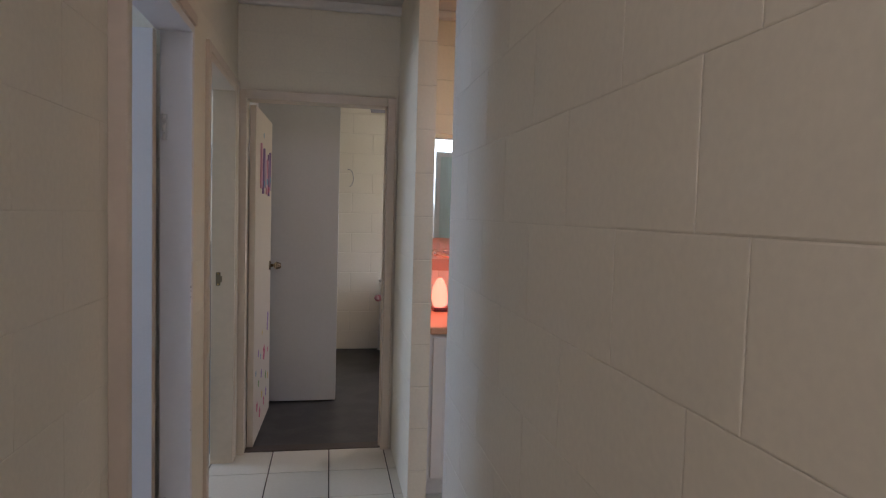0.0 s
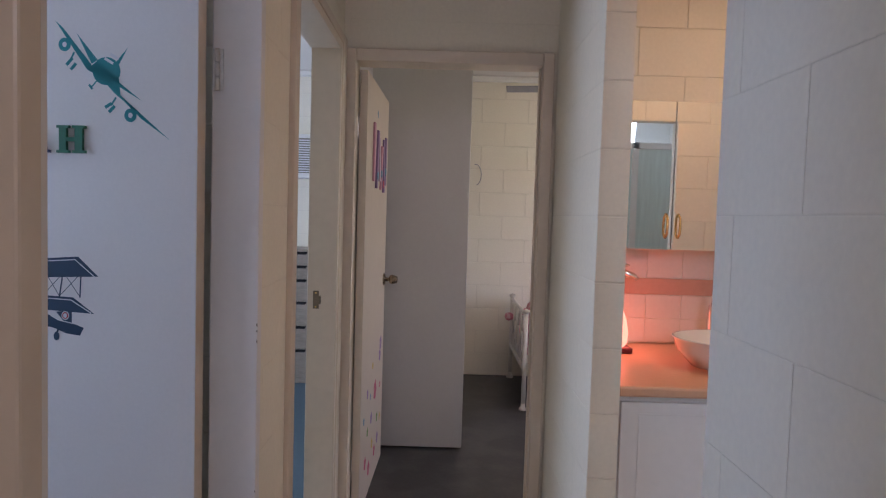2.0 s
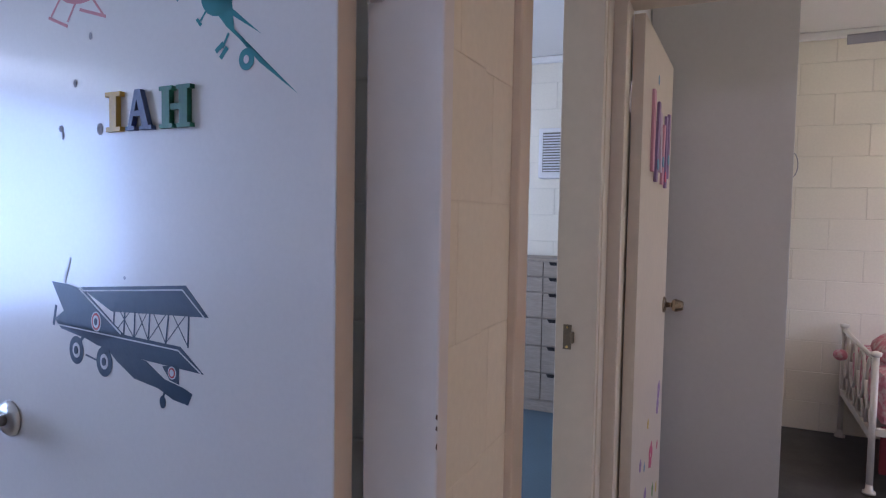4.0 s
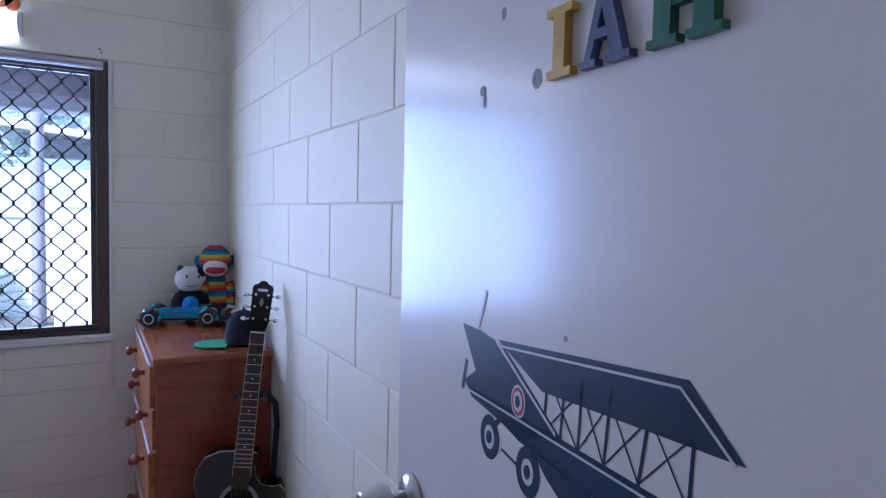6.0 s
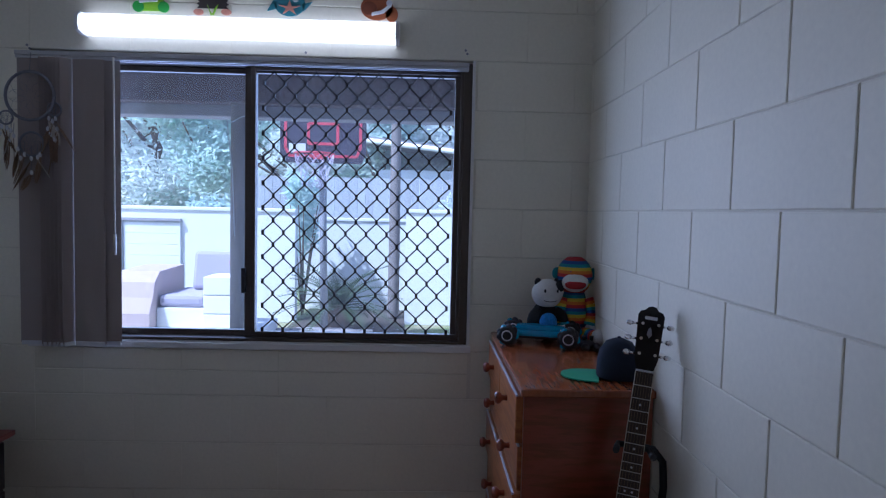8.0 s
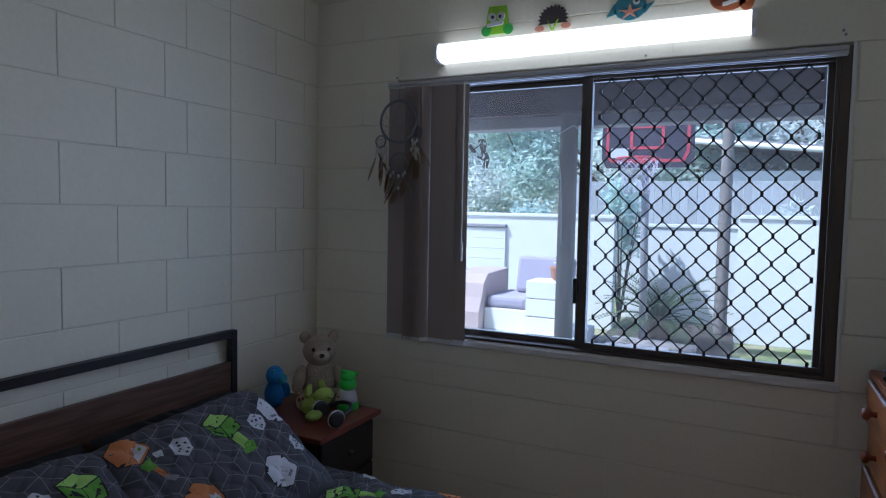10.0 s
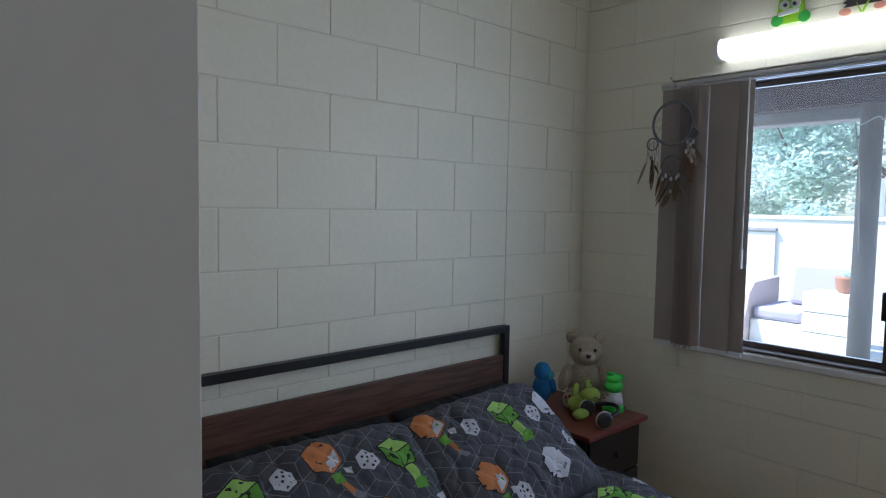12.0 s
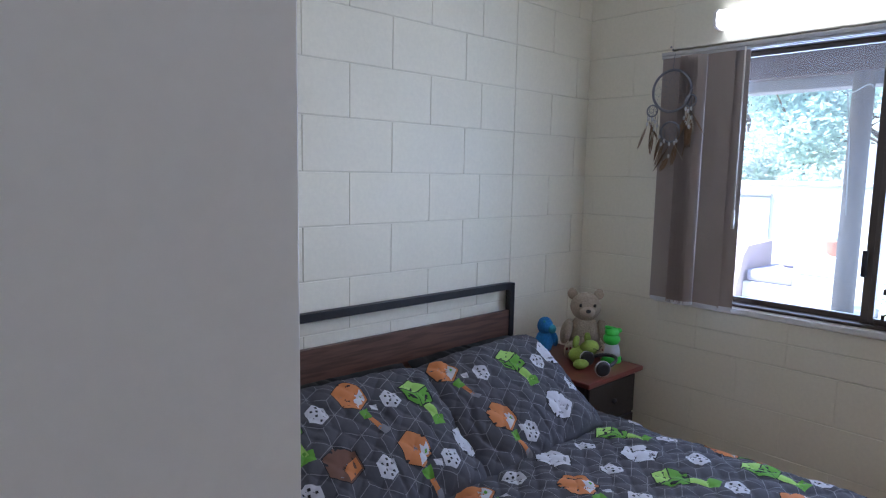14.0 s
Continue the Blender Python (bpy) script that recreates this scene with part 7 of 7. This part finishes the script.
def tree(x, y, h, r, mat, label, n=1400, size=0.16):
    t = thing("tree", label, "tree", (x, y, GROUND), "trees beyond the garden")
    s = Shape()
    top = Vector((x + rng.uniform(-0.4, 0.4), y + rng.uniform(-0.4, 0.4), h * 0.72))
    s.tube([(x, y, GROUND), (x + 0.1, y, h * 0.25), (x - 0.1, y + 0.15, h * 0.5), top], [0.03 * h, 0.022 * h, 0.016 * h, 0.006 * h], 8)
    for _ in range(7):
        z = rng.uniform(0.3, 0.62) * h
        a = rng.uniform(0, 6.28)
        s.tube([(x, y, z), (x + 0.5 * r * math.cos(a), y + 0.5 * r * math.sin(a), z + 0.14 * h), (x + 0.85 * r * math.cos(a), y + 0.85 * r * math.sin(a), z + 0.24 * h)], [0.011 * h, 0.007 * h, 0.003 * h], 6)
    piece("trunk", s, M_BARK, t)
    s = Shape()
    for _ in range(9):
        a, q = rng.uniform(0, 6.28), rng.uniform(0.1, 0.75) * r
        leaf_cloud(s, (x + q * math.cos(a), y + q * math.sin(a), h * rng.uniform(0.26, 0.92)), (r * 0.55, r * 0.55, h * 0.17), n // 9, size, rng)
    tagged(piece("crown", s, mat, t), kind="stuff")


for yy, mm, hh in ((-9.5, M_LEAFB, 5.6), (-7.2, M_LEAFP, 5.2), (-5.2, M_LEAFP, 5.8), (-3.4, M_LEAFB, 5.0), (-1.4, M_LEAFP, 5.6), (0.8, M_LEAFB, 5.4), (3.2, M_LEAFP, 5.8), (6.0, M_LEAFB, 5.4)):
    tree(-17.5 + 0.9 * math.sin(yy * 3), yy, hh, 2.1, mm, "bushy garden tree behind the wall, leaves paled for haze", 9000, 0.10)
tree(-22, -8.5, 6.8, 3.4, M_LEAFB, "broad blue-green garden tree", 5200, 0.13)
tree(-26, -4.2, 7.2, 4.0, M_LEAFP, "broad green garden tree, leaves paled for haze", 6000, 0.13)
tree(-21, -1.6, 5.6, 2.8, M_LEAFP, "green garden tree, leaves paled for haze", 4800, 0.12)
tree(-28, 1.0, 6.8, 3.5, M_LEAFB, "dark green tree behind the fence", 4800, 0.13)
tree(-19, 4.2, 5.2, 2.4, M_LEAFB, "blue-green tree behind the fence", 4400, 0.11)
tree(-24, 7.5, 7.0, 3.6, M_LEAFP, "tree behind the fence, leaves paled for haze", 4800, 0.13)
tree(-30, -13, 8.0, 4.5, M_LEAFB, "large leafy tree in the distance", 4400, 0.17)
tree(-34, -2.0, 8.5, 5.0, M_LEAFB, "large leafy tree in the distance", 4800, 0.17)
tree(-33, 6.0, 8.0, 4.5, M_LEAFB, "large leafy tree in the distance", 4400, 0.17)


def shrub(x, y, h, r, mat, label, n=1500, size=0.06):
    t = thing("shrub", label, "shrub", (x, y, GROUND), "garden shrubs")
    s = Shape()
    for _ in range(6):
        a = rng.uniform(0, 6.28)
        s.tube([(x, y, GROUND), (x + 0.3 * r * math.cos(a), y + 0.3 * r * math.sin(a), h * 0.4), (x + 0.6 * r * math.cos(a), y + 0.6 * r * math.sin(a), h * 0.75)], [0.02, 0.014, 0.006], 5)
    piece("stems", s, M_BARK, t)
    s = Shape()
    for _ in range(5):
        a, q = rng.uniform(0, 6.28), rng.uniform(0, 0.5) * r
        leaf_cloud(s, (x + q * math.cos(a), y + q * math.sin(a), h * rng.uniform(0.45, 0.85)), (r * 0.6, r * 0.6, h * 0.25), n // 5, size, rng)
    tagged(piece("leaves", s, mat, t), kind="stuff")


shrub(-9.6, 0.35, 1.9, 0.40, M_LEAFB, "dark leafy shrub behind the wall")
shrub(-9.6, 2.3, 1.75, 0.40, M_LEAFP, "leafy shrub over the wall, leaves paled for haze")
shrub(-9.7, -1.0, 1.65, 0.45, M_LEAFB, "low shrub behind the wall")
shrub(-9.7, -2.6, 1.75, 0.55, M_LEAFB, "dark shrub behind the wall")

# cycad with arching fronds
cy = thing("cycad", "dark green cycad with arching feathery fronds", "plant", (-8.35, 1.05, GROUND))
piece("trunk", Shape().lathe([(0.16, GROUND), (0.19, 0.0), (0.16, 0.14), (0.06, 0.2)], Matrix.Translation((-8.35, 1.05, 0)), 14), M_BARK, cy)
for k in range(46):
    a = 2.4 * k
    lift, ln = rng.uniform(0.25, 1.35), rng.uniform(0.70, 0.95)
    f = Shape()
    pts = []
    for t in np.linspace(0, 1, 12):
        rr = ln * t * math.cos(lift * (1 - 0.35 * t))
        zz = 0.15 + ln * t * math.sin(lift) - 0.55 * ln * t * t * (1.25 - 0.5 * lift)
        pts.append(Vector((-8.35 + rr * math.cos(a), 1.05 + rr * math.sin(a), max(zz, GROUND + 0.02))))
    f.tube(pts, [0.008 * (1 - 0.8 * i / 11) for i in range(12)], 5)
    side = Vector((-math.sin(a), math.cos(a), 0))
    for i in range(1, 11):
        for t in (0.0, 0.5):
            p = pts[i].lerp(pts[min(i + 1, 11)], t)
            fw = (pts[min(i + 1, 11)] - pts[i]).normalized()
            for sg in (-1, 1):
                tip = p + (side * sg * 0.9 + fw * 0.55).normalized() * 0.15 * math.sin(math.pi * (0.15 + 0.8 * i / 11)) + Vector((0, 0, 0.02))
                f.face([f.bm.verts.new(q) for q in (p - fw * 0.008, tip, p + fw * 0.008)])
    piece("frond", f, M_LEAF, cy)
edging = thing("garden_edging", "dark grey garden edging log", "edging", (-7.9, 0.9, GROUND))
piece("log", Shape().cyl((-7.85, 0.36, GROUND + 0.07), (-7.85, 1.50, GROUND + 0.07), 0.075, seg=14), M_TIMBER, edging)
mulch = structure("garden_bed", Shape().box(-10.1, -7.9, 0.36, 1.84, GROUND - 0.01, GROUND + 0.02), material("dark_mulch", (0.06, 0.045, 0.035), 0.95, vary=0.4, fine=40, bump=0.3), "dark mulch garden bed", "garden bed")
# palm trunks
for x, y, r in ((-9.4, 1.66, 0.07),):
    t = thing("palm_trunk", "pale ringed palm trunk", "tree", (x, y, GROUND), "palm trunks")
    s = Shape()
    s.tube([(x + 0.02 * math.sin(k * 0.1), y, GROUND + 0.06 * k) for k in range(66)], [r * (1.15 - 0.004 * k + (0.05 if k % 3 == 0 else 0)) for k in range(66)], 14)
    piece("trunk", s, material("palm_bark", (0.20, 0.17, 0.16), 0.9, vary=0.2, fine=30), t)

# basketball hoop
M_BOARD = material("dark_backboard", (0.045, 0.035, 0.055), 0.4, vary=0.08)
M_BRED = material("red_board_line", (0.60, 0.06, 0.09), 0.4)
hoopb = thing("basketball_hoop", "dark backboard with red lines and a net on a grey pole", "basketball hoop", (-7.8, 0.90, GROUND))
BY0, BY1, BZ0, BZ1 = 0.48, 1.42, 1.88, 2.58
board = [(BY0, BZ1), (BY1, BZ1), (BY1, BZ0 + 0.10), (BY1 - 0.05, BZ0), (BY0 + 0.05, BZ0), (BY0, BZ0 + 0.10)]
piece("backboard", Shape().slab(board, -7.63, -7.60, Matrix(((0, 0, 1, 0), (1, 0, 0, 0), (0, 1, 0, 0), (0, 0, 0, 1)))), M_BOARD, hoopb)


def board_bar(y0, z0, y1, z1, mat, name, x=0.0):
    piece(name, Shape().slab(bar(y0, z0, y1, z1, 0.03), -7.5995 + x, -7.594 + x, Matrix(((0, 0, 1, 0), (1, 0, 0, 0), (0, 1, 0, 0), (0, 0, 0, 1)))), mat, hoopb, "red line")


i0, i1 = BY0 + 0.06, BY1 - 0.06
for a in ((i0, BZ1 - 0.05, i0, BZ0 + 0.16), (i1, BZ1 - 0.05, i1, BZ0 + 0.16), (i0 + 0.045, BZ0 + 0.075, i1 - 0.045, BZ0 + 0.075), (i0, BZ0 + 0.17, i0 + 0.045, BZ0 + 0.07), (i1, BZ0 + 0.17, i1 - 0.045, BZ0 + 0.07), (i0, BZ1 - 0.05, i1, BZ1 - 0.05)):
    board_bar(*a, M_BRED, "board_line")
for a in ((0.79, 2.31, 1.11, 2.31), (0.79, 2.09, 1.11, 2.09), (0.79, 2.31, 0.79, 2.09), (1.11, 2.31, 1.11, 2.09)):
    board_bar(*a, M_BRED, "target_line", 0.001)
piece("label_patch", Shape().box(-7.5995, -7.593, 0.58, 0.76, 1.99, 2.09), M_PALE, hoopb, "white patch")
piece("ring", Shape().tube([(-7.36 + 0.21 * math.cos(t), 0.90 + 0.21 * math.sin(t), 1.96) for t in np.linspace(0, 2 * math.pi, 25)], 0.010, 8), M_BRED, hoopb, "red ring")
piece("ring_bracket", Shape().box(-7.60, -7.555, 0.85, 0.95, 1.92, 2.0, 0.004), M_BRED, hoopb)
net = Shape()
for k in range(12):
    a = 2 * math.pi * k / 12
    for sg in (-1, 1):
        pts = []
        for t in np.linspace(0, 1, 6):
            r = 0.205 - 0.09 * t + 0.01 * math.sin(9 * t)
            b = a + sg * t * 1.6
            pts.append((-7.36 + r * math.cos(b), 0.90 + r * math.sin(b), 1.955 - 0.36 * t))
        net.tube(pts, 0.004, 4)
piece("net", net, material("net_cord", (0.55, 0.5, 0.62), 0.8), hoopb, "pale net")
piece("pole", Shape().cyl((-7.95, 0.93, GROUND), (-7.80, 0.91, 2.15), 0.045, 0.04, 14), M_GREYP, hoopb, "grey steel pole")
piece("pole_arm", Shape().tube([(-7.80, 0.91, 2.10), (-7.70, 0.90, 2.20), (-7.63, 0.90, 2.20)], 0.025, 8), M_GREYP, hoopb)
piece("base", Shape().box(-8.2, -7.55, 0.55, 1.25, GROUND + 0.013, GROUND + 0.10, 0.03), M_FASCIA, hoopb, "grey weighted base")

# paling fence and neighbouring roof beyond
fence = thing("paling_fence", "tall grey timber paling fence", "fence", (-13.0, 3.0, GROUND))
pm = Shape().box(0, 0.03, 0.003, 0.147, 0, 2.15, 0.003).mesh("paling", M_PALING)
for k in range(60):
    p = new("paling", pm)
    p.location = (-13.0, -1.2 + 0.15 * k, GROUND)
    p.parent = fence
    p.matrix_parent_inverse = home(fence).inverted()
piece("rail", Shape().box(-13.06, -13.0, -1.2, 7.8, 0.3, 0.38), M_PALING, fence)
piece("rail", Shape().box(-13.06, -13.0, -1.2, 7.8, 1.6, 1.68), M_PALING, fence)
shed = thing("neighbour_shed", "low grey building with a sloping sheet roof", "building", (-16.5, 4.0, GROUND))
piece("wall", Shape().box(-18.0, -15.0, 1.0, 7.0, GROUND, 2.3), M_RENDER, shed)
piece("roof", Shape().slab([(0.6, 2.95), (7.4, 2.25), (7.4, 2.33), (0.6, 3.03)], -18.3, -14.7, Matrix(((0, 0, 1, 0), (1, 0, 0, 0), (0, 1, 0, 0), (0, 0, 0, 1)))), M_ROOF, shed)
piece("gutter", Shape().tube([(-14.68, 0.6, 2.93), (-14.68, 7.4, 2.23)], 0.06, 6), M_RENDER, shed)

lay_blocks()
lay_tiles()
